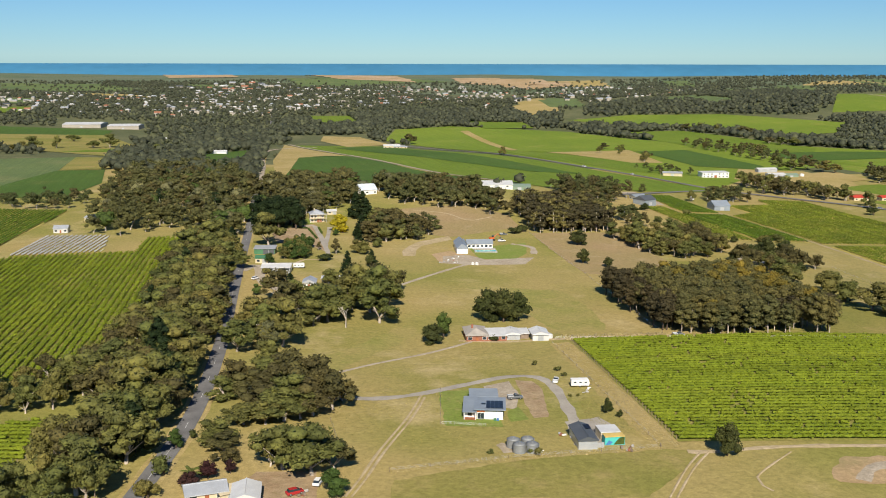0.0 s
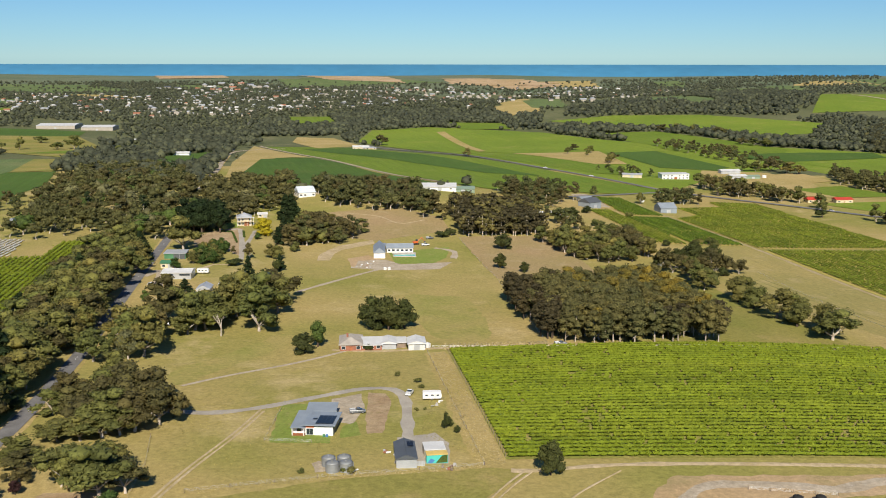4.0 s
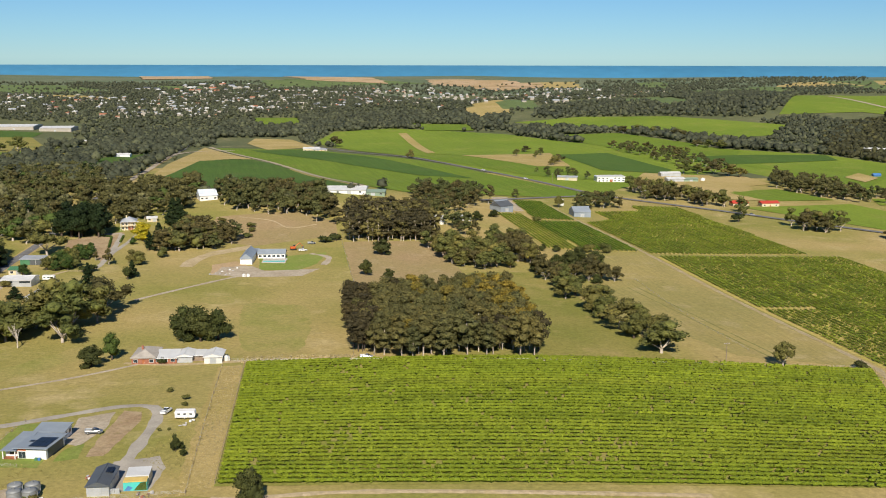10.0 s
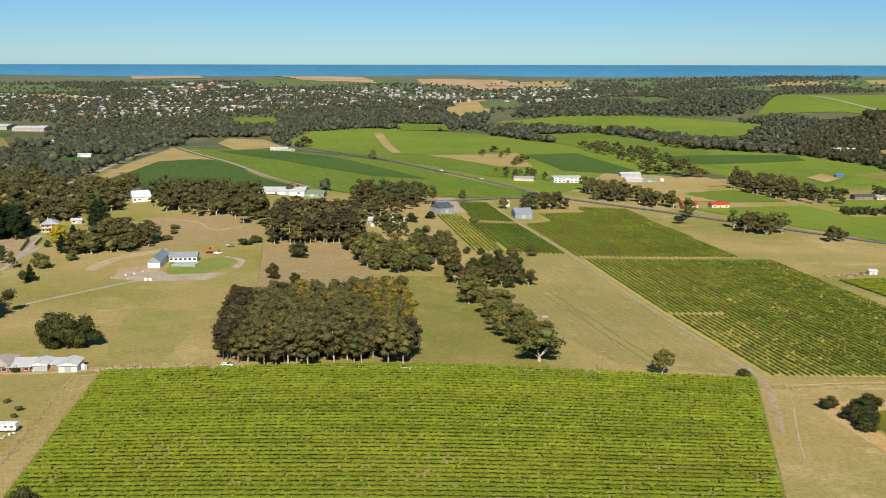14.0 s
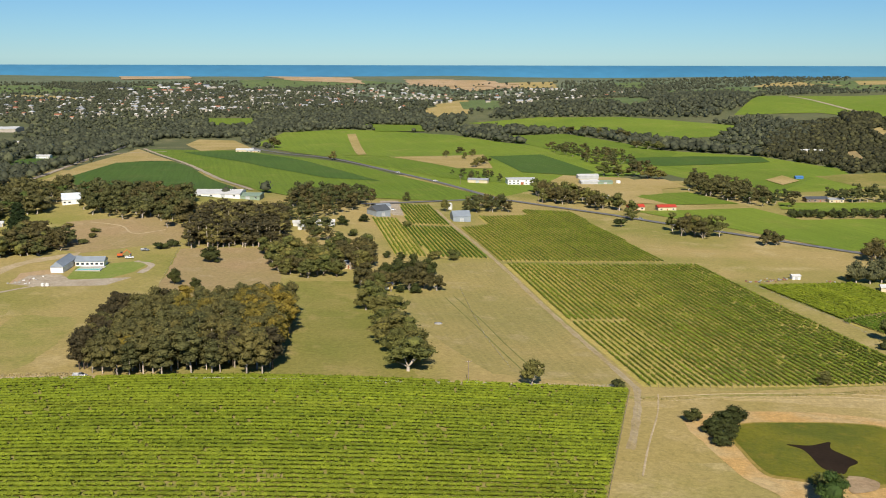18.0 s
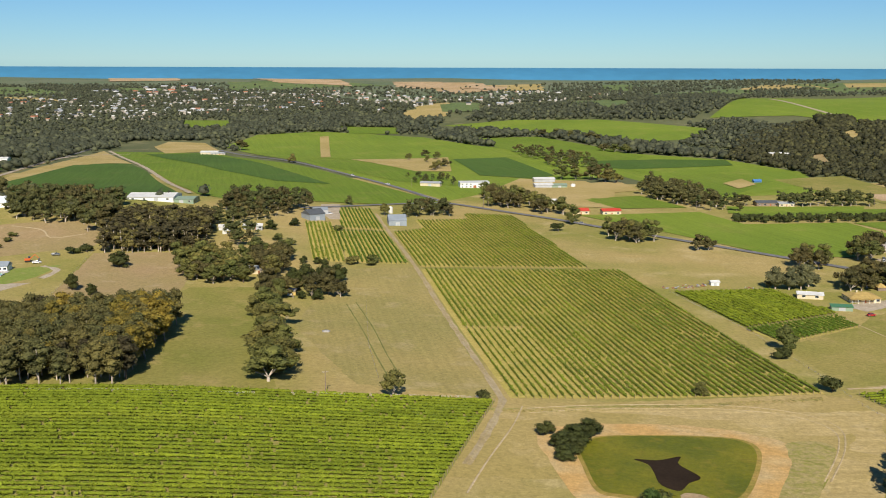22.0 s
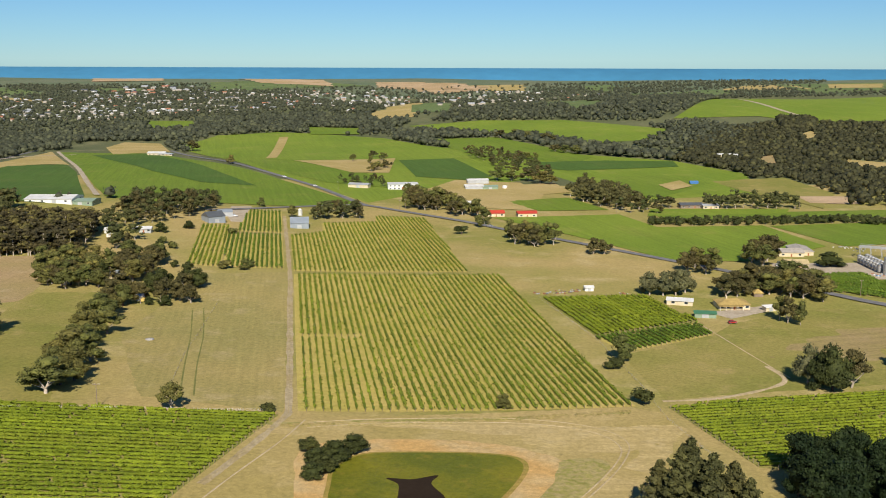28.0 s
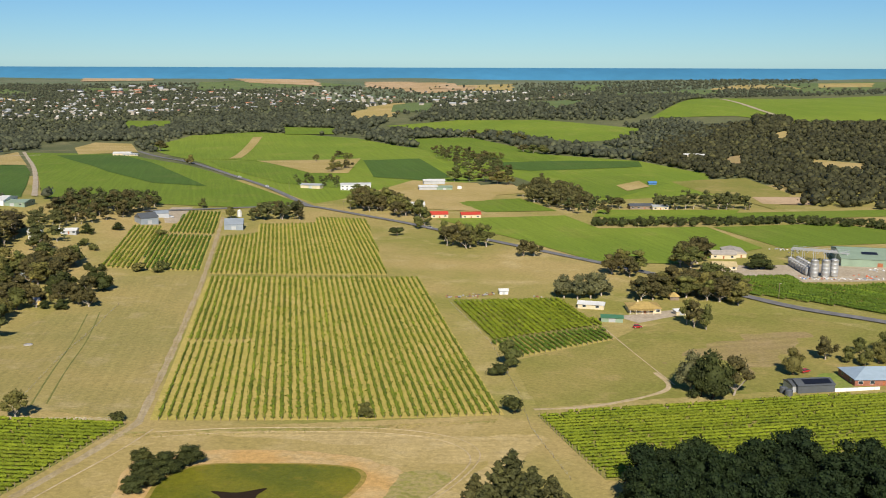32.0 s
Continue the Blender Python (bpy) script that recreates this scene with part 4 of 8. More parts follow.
patch("yard", GRAVEL, [(-4.9, 594.7), (16.1, 597.6), (26.1, 584.6), (56.3, 596.4), (49.3, 574.1), (18.7, 566), (-1.3, 570)], 0.10, "pale gravel forecourt")
patch("garden", DIRT, [(-119.3, 670), (-99.2, 703.4), (-90.4, 699.3), (-79.2, 634.1), (-70, 594), (-91.2, 628.5), (-107.3, 626.6)], 0.08, "bare brown garden slope below the villa")
patch("garden", LAWN, [(-107, 716.5), (-98.4, 725.6), (-94.3, 703.6), (-101.8, 694.3)], 0.09, "small green lawn beside the villa")
patch("yard", DIRT_PALE, [(-24.4, 590.2), (-25.5, 607.1), (-22.1, 623), (-16.7, 639.3), (3.5, 660.8), (5.9, 649.2), (-13.5, 625.8), (-16.5, 612), (-17.2, 591.2)], 0.11, "bare pale earth scar behind the new house")
patch("yard", SAND, [(-6.8, 598.1), (4.2, 610.6), (13.1, 600.7), (12.1, 575.6), (-1.8, 570.1)], 0.10, "bare orange earth round building rubble")
patch("yard", GRAVEL, [(627.1, 735.8), (707.1, 742), (681.8, 682.9), (630.8, 681.7), (574.3, 702.8), (582.4, 736.3)], 0.17, "pale gravel winery yard")
patch("yard", GRAVEL, [(504.2, 597), (540.1, 612.5), (542.4, 602.4), (513.5, 583)], 0.14, "grey gravel drive beside a farmhouse")
patch("yard", GRAVEL, [(188.8, 862.9), (177, 896.1), (171.4, 943.2), (187, 953.8), (194.6, 908.2), (199.3, 866.6)], 0.11, "pale gravel yard beside the barn")
patch("garden", LAWN, [(564.5, 489.1), (583, 501), (588.4, 484.7), (577.2, 473.6), (559.3, 473.9)], 0.11, "green lawn behind a house")
patch("yard", DIRT, [(-55.2, 234.2), (-49.7, 246.9), (-33.8, 247.4), (-31.7, 230.6), (-54.3, 230.1)], 0.11, "bare earth farmyard")
ribbon("verge", DRY_PALE, [(-77.7, 224.1), (-77.1, 240.8), (-77.9, 291.2), (-87.3, 369.1), (-101.8, 460.3), (-119.8, 573.8), (-134.4, 669.1), (-170.8, 896.8), (-258, 1419.4)], 8.6, 0.14, "pale dirt verge beside the road")
ribbon("road", ASPHALT, [(-77.7, 224.1), (-77.1, 240.8), (-77.9, 291.2), (-87.3, 369.1), (-101.8, 460.3), (-119.8, 573.8), (-134.4, 669.1), (-170.8, 896.8), (-258, 1419.4), (-348.6, 1988.6), (-498.3, 2953.5), (-617.5, 3758.3)], 5.6, 0.22, "long straight asphalt road between gum trees")
ribbon("road", ASPHALT, [(-93.7, 1675.6), (7.1, 1489.9), (115.6, 1295.8), (217.3, 1132.8), (279.2, 1006.8), (299, 986.7), (370.9, 918.4), (412.2, 867.3), (450.9, 821.6), (515.9, 742.6), (562.4, 682.4), (587.6, 639.5), (606.8, 612), (638.5, 581.5), (664.4, 547.5)], 7, 0.60, "asphalt country road between vineyards")
ribbon("road", ASPHALT, [(157.8, 906.4), (215.6, 961), (275.5, 997.5), (301.2, 983.2)], 6, 0.62, "side road at the vineyard head")
ribbon("lane", GRAVEL, [(-250.7, 1611.7), (-88.7, 1269.7), (57.1, 929.8)], 5, 0.70, "pale lane between vineyards")
ribbon("lane", GRAVEL, [(-200, 1552.8), (-257.3, 1447.6), (-204.6, 1111.7), (-169.2, 896.4)], 6, 0.70, "pale lane edge beside the field")
ribbon("lane", GRAVEL, [(1039.6, 2435.9), (1031.1, 2150.5), (1034.0, 1951.2)], 9, 1.2, "pale track over a far hillside")
ribbon("track", TRACK_SOIL, [(309, 420.6), (298.7, 485.6), (279.2, 603.4), (266.4, 680.1), (223.2, 912.9)], 2.8, 0.15, "gravel farm track beside the vines")
ribbon("track", TRACK_SOIL, [(309, 420.6), (304.7, 396.4), (296.9, 362.8), (294.3, 353.7)], 2.8, 0.15, "worn farm track running to the dam")
ribbon("track_crown", DRY, [(309, 420.6), (298.7, 485.6), (279.2, 603.4), (266.4, 680.1)], 0.7, 0.16, "dry grass between the wheel ruts")
ribbon("track_crown", DRY, [(309, 420.6), (304.7, 396.4), (296.9, 362.8), (294.3, 353.7)], 0.7, 0.16, "dry grass between the wheel ruts")
ribbon("drive", GRAVEL, [(-39.6, 340.8), (-26.3, 355.8), (-5.3, 375.2), (12.1, 394.9)], 2, 0.13, "pale gravel drive to the farmhouse")
ribbon("drive", ASPHALT_OLD, [(-37.5, 313), (-23.2, 311.5), (-8.3, 317.8), (9.3, 331.5), (23.9, 341.8), (34.2, 341.4), (39, 329.1), (40.5, 309.5), (41.3, 293.9), (41.6, 280)], 3.8, 0.13, "curving grey drive to the house and shed")
ribbon("track", DIRT_PALE, [(-7.3, 316.6), (-11.2, 292.1), (-18.1, 262.3), (-22, 242.1), (-24.7, 231.5)], 0.8, 0.12, "worn wheel rut across dry grass")
ribbon("track", DIRT_PALE, [(-6, 314.7), (-9.8, 291.1), (-16.5, 262.4), (-20.4, 242.2), (-23, 231.5)], 0.8, 0.12, "worn wheel rut across dry grass")
patch("yard", GRAVEL, [(15.5, 269.3), (17.6, 271.4), (19.8, 269.1), (20.3, 263.8), (17.6, 263)], 0.11, "pale bare pad beside the tanks")
ribbon("drive", GRAVEL, [(-23.4, 503.9), (-7.5, 532.8), (12, 565), (22.3, 575.2)], 2.6, 0.13, "pale gravel drive to the new house")
ribbon("drive", GRAVEL, [(57.3, 607.4), (57.5, 629.7), (45.2, 639.1)], 4, 0.13, "curved gravel drive round the lawn")
ribbon("drive", ASPHALT_OLD, [(-105.8, 694.1), (-97, 694.6), (-92.2, 694.8), (-83, 655.5), (-74.5, 613.5), (-70.2, 590.1), (-69.6, 578.7)], 3.6, 0.16, "pale drive up to the villa")
ribbon("drive", ASPHALT_OLD, [(-80.8, 690.8), (-78.8, 666.8), (-76.6, 634.3), (-74.5, 613.5)], 3, 0.15, "pale loop of the villa drive")
ribbon("track", DIRT_PALE, [(-70.1, 582.4), (-71.9, 571), (-81.6, 569.7), (-85.7, 554.8)], 2.4, 0.14, "worn track from the sheds to the villa")
ribbon("drive", GRAVEL, [(-110.5, 530.7), (-106, 548.2), (-94.3, 501.8), (-80.9, 482.8)], 5, 0.14, "gravel yard drive behind sheds")
ribbon("track", DIRT_PALE, [(500.7, 453.2), (502.1, 422.3), (507.8, 386.3), (509.4, 367.9)], 4, 0.12, "dirt track beside young vines")
ribbon("track", DIRT_PALE, [(494.2, 573.7), (500, 537.6), (506, 501.8), (509.8, 480.3)], 0.7, 0.12, "worn path across the paddock")
ribbon("track", DIRT_PALE, [(449.8, 449.2), (475, 454.4), (505.1, 474.3), (505.2, 497.7)], 2.4, 0.12, "worn track along the field edge")
ribbon("track", DIRT_PALE, [(70.7, 267.3), (79, 267.8), (111.8, 274.8), (203.6, 281.2)], 2.5, 0.12, "worn grass track below the vines")
vineyard("vine", [(69.9, 275.2), (276.7, 294.6), (306, 418.5), (53.2, 396.5)], 5.0, 3.05, "lush", "leafy green grapevine row on a trellis")
vineyard("vine", [(312, 423.6), (438.3, 442.4), (397.4, 686.7), (270, 674), (293.8, 530.6)], 99.5, 3.07, "sparse", "grapevine row over dry yellow grass", gap=[(293.8, 530.6), (325.1, 532.3)])
vineyard("vine", [(268.7, 682.1), (377.5, 693.2), (342.7, 928.3), (299.9, 935.3), (301.7, 901.9), (258.5, 886.7), (266, 842.5), (244, 818.9)], 100.2, 3.07, "sparse", "grapevine row over dry yellow grass")
vineyard("vine", [(199.9, 688), (221.7, 686.3), (192.5, 846), (172.4, 836.8)], 100.4, 3.07, "sparse", "grapevine row over dry yellow grass")
vineyard("vine", [(223.2, 686.7), (261.6, 688.5), (237.6, 819.7), (198.8, 809.6)], 100.4, 3.07, "dark", "dense dark green grapevine row")
vineyard("vine", [(202.6, 821), (235.9, 828.6), (216.8, 936), (189.6, 928)], 100.4, 3.07, "dark", "dense dark green grapevine row")
vineyard("vine", [(575.2, 694.7), (629.4, 700.9), (629.5, 675.4), (655.3, 668.3), (678.4, 675.2), (683.3, 633.5), (644.6, 595.6), (631.8, 613.9), (588.5, 648.2)], -51.3, 3.00, "deep", "leafy grapevine row beside the winery")
vineyard("vine", [(417.9, 626), (476.8, 634.8), (494.7, 577), (437.7, 546.7)], -76.0, 3.00, "full", "leafy green grapevine row")
vineyard("vine", [(436.5, 544.6), (493.1, 573.6), (495.7, 550.4), (447.6, 518.8)], 106.7, 3.00, "dark", "short grapevine row in green leaf")
vineyard("vine", [(450.3, 442.7), (512.4, 457.3), (590.1, 468.1), (580.4, 405.3), (509.2, 372.9), (466.7, 381.3)], 10.3, 3.00, "young", "young grapevine row over dry grass")
vineyard("vine", [(-148.8, 315), (-133.3, 333.3), (-126.4, 349.5), (-168.3, 622.7), (-183.7, 581.4), (-251.8, 558.1), (-258.1, 519.8)], 99.9, 3.00, "lush", "leafy green grapevine row beside the road trees")
vineyard("vine", [(-271.2, 561), (-287.1, 745.9), (-369.4, 752.9)], 96.6, 3.00, "dark", "dark green grapevine row")
vineyard("vine", [(-142.3, 277.7), (-120.1, 286.5), (-112.4, 259.9), (-120.1, 237.3)], 0.0, 3.00, "lush", "bright green grapevine row")
vineyard("vine", [(-253.3, 561.6), (-258.5, 632.8), (-219.7, 638.3), (-203.8, 577.6)], 94.2, 3.00, "net", "row of vines under pale grey netting")
vineyard("vine", [(-185.3, 581.3), (-193, 632.6), (-171.1, 638), (-161.5, 584)], 98.5, 3.00, "lush", "leafy green grapevine row")
BANK = [(318.4, 384.5), (328.9, 394), (342.6, 399.2), (367.6, 401.1), (385.1, 398.3), (394.2, 393.5), (404.2, 380.8), (386.6, 337.6), (364.9, 317.7), (334, 315.1), (331.7, 323.8), (325.1, 335), (321.4, 359.6)]
POND = [(331, 372.4), (338.9, 384.8), (356.5, 388.8), (378.4, 389.9), (391, 385.6), (391.3, 371.2), (378.2, 340.1), (369.3, 331.7), (356.5, 329.4), (339.9, 333.7), (332.4, 337.6), (330.7, 357.4)]
PUDDLE = [(348.2, 365.1), (356, 364.9), (364, 368.9), (362, 362), (366.3, 351.6), (361.6, 346.4), (357.3, 340.2), (352.6, 344.7), (352.5, 354.1), (351.9, 360.9)]
RED_MUD = [(358.4, 338.5), (365.3, 335.2), (363, 328.3), (354.4, 325.9)]

# ---- trees in place ----
grove({'plantation_gum': 12, 'golden_gum': 0.5, 'dark_gum': 0.4}, [(107.8, 398.8), (169.6, 407.7), (159, 512.2), (96.4, 497.7), (97.8, 443.6)], 6.2, 13, 18, 11, "trees of the planted copse", 0, 1.15)
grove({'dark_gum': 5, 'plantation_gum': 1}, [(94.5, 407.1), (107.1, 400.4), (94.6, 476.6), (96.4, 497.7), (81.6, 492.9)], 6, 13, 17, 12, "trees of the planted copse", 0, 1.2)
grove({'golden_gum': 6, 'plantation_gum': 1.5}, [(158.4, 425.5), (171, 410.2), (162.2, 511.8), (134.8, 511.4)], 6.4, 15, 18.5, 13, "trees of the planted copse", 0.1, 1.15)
woodland({'plantation_gum': 1, 'dark_gum': 2}, [(63.8, 677), (125.2, 694.1), (115.9, 780.7), (55.1, 775.5)], 6, 14, 18, 14, "dense dark plantation of tall gum trees", 0, 1.25)
tree("gum", 220.1, 423.8, 15, wide=1.75, label="broad spreading gum tree between the paddocks")
tree("olive_tree", 223.6, 442.2, 14, wide=1.12, label="broad spreading gum tree between the paddocks")
tree("gum", 210.2, 466.6, 15, wide=1.7, label="broad spreading gum tree between the paddocks")
tree("gum", 219.1, 470.8, 13, wide=1.4, label="broad spreading gum tree between the paddocks")
tree("olive_tree", 203.5, 506.7, 14.5, wide=1.2, label="broad spreading gum tree between the paddocks")
tree("gum", 208.7, 519.8, 13, wide=1.4, label="broad spreading gum tree between the paddocks")
tree("gum", 195.3, 551.1, 14, wide=1.4, label="broad spreading gum tree between the paddocks")
tree("olive_tree", 196.6, 577.9, 13, wide=1.04, label="broad spreading gum tree between the paddocks")
tree("gum", 193.8, 536.6, 12, wide=1.3, label="broad spreading gum tree between the paddocks")
tree("olive_tree", 221.1, 435.0, 12, wide=1.2, label="dense olive green tree between the paddocks")
tree("olive_tree", 216.9, 458.5, 13, wide=1.2, label="dense olive green tree between the paddocks")
tree("olive_tree", 213.3, 448.4, 12, wide=1.2, label="dense olive green tree between the paddocks")
tree("olive_tree", 210.4, 493.2, 12, wide=1.1, label="dense olive green tree between the paddocks")
tree("olive_tree", 205.9, 488.8, 12, wide=1.2, label="dense olive green tree between the paddocks")
tree("olive_tree", 200.0, 545.5, 12, wide=1.1, label="dense olive green tree between the paddocks")
tree("olive_tree", 197.6, 560.7, 11, wide=1.1, label="dense olive green tree between the paddocks")
grove({'gum': 3, 'brown_gum': 1, 'olive_tree': 1}, [(137.8, 607.7), (174.1, 614.7), (161.9, 668.5), (134.8, 687.5), (118.1, 671.6)], 9, 11, 14, 15, "trees round the homestead", 0, 1.2)
grove({'brown_gum': 3, 'gum': 1}, [(175.1, 623.8), (195.2, 640), (182.8, 700.3), (157.2, 702.4)], 9, 11, 15, 16, "trees round the homestead", 0.05, 1.2)
tree("fig", 203.3, 611.4, 9, label="dense dark green bush near the homestead")
tree("fig", 198.2, 620.8, 10, wide=1.1, label="dense dark green bush near the homestead")
tree("fig", 215.1, 616.5, 7, label="dense dark green bush near the homestead")
tree("fig", 208.4, 582.9, 5, wide=1.1, label="dense dark green bush near the homestead")
tree("fig", 217.2, 583.1, 6, wide=1.3, label="dense dark green bush near the homestead")
tree("fig", 204.1, 678.3, 5, wide=1.3, label="dense dark green bush near the homestead")
tree("fig", 194.9, 679.7, 5, wide=1.2, label="dense dark green bush near the homestead")
tree("fig", 176.6, 738.3, 5, wide=1.2, label="dense dark green bush near the homestead")
tree("fig", 168.3, 813.2, 7, wide=1.4, label="dense dark green bush near the homestead")
tree("fig", 154.4, 789.7, 8, wide=1.3, label="dense dark green bush near the homestead")
tree("fig", 165.3, 749.0, 4, wide=1.6, label="dense dark green bush near the homestead")
woodland({'gum': 2, 'brown_gum': 1}, [(133.1, 717.8), (156.6, 725.5), (150.2, 756.4), (127.3, 760.5)], 10, 10, 14, 17, "olive green gum trees behind the plantation", 0.1, 1)
woodland({'gum': 2, 'brown_gum': 1}, [(103.7, 833.5), (168, 873.5), (162.3, 963.6), (98, 901.8)], 12, 13, 19, 18, "olive green gum trees at the vineyard edge", 0.05, 1)
woodland({'gum': 2, 'brown_gum': 1}, [(104.7, 795.1), (122, 783.3), (153.9, 855.5), (112.5, 839.6)], 11, 10, 14, 19, "olive green gum trees behind the plantation", 0.1, 1)
woodland({'gum': 3, 'brown_gum': 1, 'grey_gum': 0.6}, [(-39.1, 767.8), (35.3, 755.3), (46.9, 773.4), (34.4, 835.7), (-5.3, 848.6), (-65.9, 863.9)], 12, 13, 19, 20, "belt of olive green gum trees along the ridge", 0.1, 1)
woodland({'gum': 3, 'brown_gum': 1.2, 'grey_gum': 0.6, 'shade_tree': 0.4}, [(-140.1, 720.4), (-120.9, 731), (-100.5, 731.4), (-81, 757.3), (-67.4, 806.7), (-85, 895.6), (-162.6, 894.8)], 11.5, 13, 19, 21, "olive green gum woodland behind the villa", 0.05, 1)
woodland({'gum': 3, 'brown_gum': 1}, [(-42.9, 785.2), (20.5, 768.3), (49.8, 706.3), (56, 766.1), (22.2, 838.4), (-41.7, 855.2)], 12, 13, 19, 22, "belt of olive green gum trees along the ridge", 0.1, 1)
grove({'dark_tree': 1}, [(-129.5, 674.4), (-100.4, 677.4), (-105.6, 713.4), (-135.1, 711.4)], 9.5, 18, 22, 23, "dark evergreens beside the villa", 0, 0.9)
tree("conifer", -64.7, 725.1, 19, wide=1.15)
tree("conifer", -59.6, 720.8, 20, wide=1.15)
tree("conifer", -55.1, 708.1, 16, wide=1.15)
tree("conifer", -55.3, 657.3, 14, wide=1.15)
tree("conifer", -56.6, 640.3, 11, wide=1.15)
tree("conifer", -41.3, 557.6, 9, wide=1.15)
tree("golden_tree", -72.1, 675.9, 13, wide=1.35)
tree("golden_tree", -69.4, 669.5, 7, wide=1.3)
woodland({'brown_gum': 2, 'gum': 1, 'olive_tree': 1}, [(-53.3, 632.7), (-9.1, 646.5), (-11.6, 686.8), (-47, 707.1)], 7.5, 11, 15, 24, "brown and green thicket on the knoll slope", 0, 1.15)
grove({'shade_tree': 1, 'gum': 1}, [(-96.2, 567.5), (-81.2, 579), (-88, 629.3), (-101.8, 623.4)], 10, 6, 9, 25, "garden trees below the villa", 0.1, 1)
tree("brown_gum", -65.4, 590.7, 11, wide=0.8)
tree("shade_tree", -73.0, 658.4, 5, wide=1.2)
tree("shrub", -70.6, 569.4, 4, wide=2.2)
tree("brown_gum", -77.6, 603.0, 7, wide=0.6)
tree("olive_tree", -52.9, 596.1, 9, wide=1.2)
tree("olive_tree", -48.4, 592.8, 9, wide=1.2)
tree("olive_tree", -41.9, 617.0, 7, wide=1.2)
grove({'shade_tree': 2, 'olive_tree': 1}, [(-97.8, 567.5), (-80, 569.9), (-82.2, 612.6), (-89.9, 643.9), (-102.4, 610.1)], 6, 5, 8, 27, "garden trees beside the sheds", 0.05, 1.1)
tree("shrub", -69.6, 567.5, 3)
tree("shade_tree", -91.7, 471.9, 6)
tree("olive_tree", -90.4, 488.2, 6)
tree("dry_shrub", -32.7, 737.8, 3.5, wide=1.6)
tree("dry_shrub", -5.8, 705.2, 3.5, wide=1.6)
tree("dry_shrub", -3.6, 685.1, 3.5, wide=1.6)
tree("dry_shrub", -8.0, 721.3, 3.5, wide=1.6)
tree("fig", -4.3, 391.0, 9, wide=1.25, label="dark green spreading pine tree")
tree("shade_tree", 0.3, 401.0, 12, wide=0.75)
tree("fig", 20.4, 434.1, 16, wide=0.95)
tree("fig", 27.6, 430.9, 17, wide=1.05)
tree("fig", 34.2, 434.3, 14.5, wide=0.92)
grove({'gum': 5, 'brown_gum': 1.6, 'conifer': 0.35}, [(-82, 240.8), (-82.6, 291.1), (-91.6, 368.8), (-105.8, 453.8), (-126.1, 592.5), (-162, 623.7), (-124.7, 401.7), (-120.9, 342.3), (-122.3, 315.4), (-100.9, 287.8), (-102.4, 240.7), (-92.5, 229.8)], 8.6, 13, 19, 30, "roadside gum trees", 0.03, 1.3)
grove({'gum': 4, 'brown_gum': 1, 'shade_tree': 0.4}, [(-145.8, 284.9), (-127.1, 290), (-115.8, 302.6), (-124.5, 326.9), (-143.1, 329), (-160.1, 315)], 9, 9, 14, 31, "trees at the vineyard corner", 0.15, 1)
grove({'gum': 3}, [(-108.5, 206.9), (-84.8, 224.1), (-100.5, 260), (-111.7, 264.2), (-107.6, 242.5), (-119.8, 230.5)], 10, 13, 18, 32, "roadside gum trees", 0.1, 1)
tree("gum", -78.9, 403.2, 17.0, wide=1.51)
tree("gum", -69.9, 399.5, 13.4, wide=1.57)
tree("grey_gum", -68.7, 373.6, 12.8, wide=1.01)
tree("brown_gum", -71.6, 432.6, 18.5, wide=1.23)
tree("dry_shrub", -87.6, 425.7, 3.5, wide=1.42)
tree("gum", -55.6, 422.3, 19.4, wide=1.50)
tree("gum", -49.5, 430.8, 15.2, wide=1.47)
tree("gum", -43.0, 448.5, 23.2, wide=1.20)
tree("gum", -33.9, 444.0, 20.0, wide=1.33)
tree("brown_gum", -29.6, 481.9, 19.8, wide=1.36)
tree("gum", -28.2, 424.3, 18.9, wide=1.31)
tree("olive_tree", -59.0, 503.1, 8.7, wide=1.44)
tree("conifer", -51.7, 520.3, 14.0, wide=0.95)
tree("shrub", -41.7, 550.7, 7.9, wide=0.50)
tree("gum", -41.0, 482.7, 14.2, wide=1.76)
tree("brown_gum", -69.4, 317.0, 12.6, wide=1.37)
tree("brown_gum", -64.1, 309.5, 11.1, wide=1.69)
tree("gum", -71.1, 307.0, 8.4, wide=1.75)
tree("gum", -57.7, 322.3, 11.2, wide=1.72)
tree("brown_gum", -50.4, 319.8, 15.9, wide=1.43)
tree("brown_gum", -43.7, 319.1, 15.6, wide=1.26)
tree("brown_gum", -40.7, 304.2, 14.3, wide=1.24)
tree("brown_gum", -56.2, 296.5, 10.9, wide=2.08)
tree("gum", -48.8, 287.1, 11.8, wide=1.84)
tree("gum", -44.1, 289.4, 9.8, wide=1.60)
tree("gum", -60.4, 283.4, 7.3, wide=2.20)
tree("gum", -53.9, 283.6, 8.8, wide=1.97)
tree("gum", -43.1, 248.5, 14.4, wide=1.38)
tree("gum", -46.8, 250.7, 7.9, wide=1.30)
tree("gum", -34.7, 244.9, 15.2, wide=1.44)
tree("brown_gum", -29.0, 247.3, 11.1, wide=1.36)
tree("brown_gum", -61.3, 260.9, 6.5, wide=1.96)
tree("gum", -65.3, 268.7, 7.9, wide=2.10)
tree("shade_tree", -75.5, 262.7, 6.7, wide=0.84)
tree("dry_shrub", -73.8, 244.2, 5.6, wide=0.91)
tree("dry_shrub", -73.8, 230.0, 5.4, wide=0.99)
tree("shrub", -72.4, 271.3, 2.7, wide=0.92)
tree("brown_gum", -58.7, 253.7, 4.6, wide=2.20)
tree("gum", -110.8, 614.3, 22.0, wide=1.27)
tree("brown_gum", -79.1, 459.9, 18.2, wide=1.17)
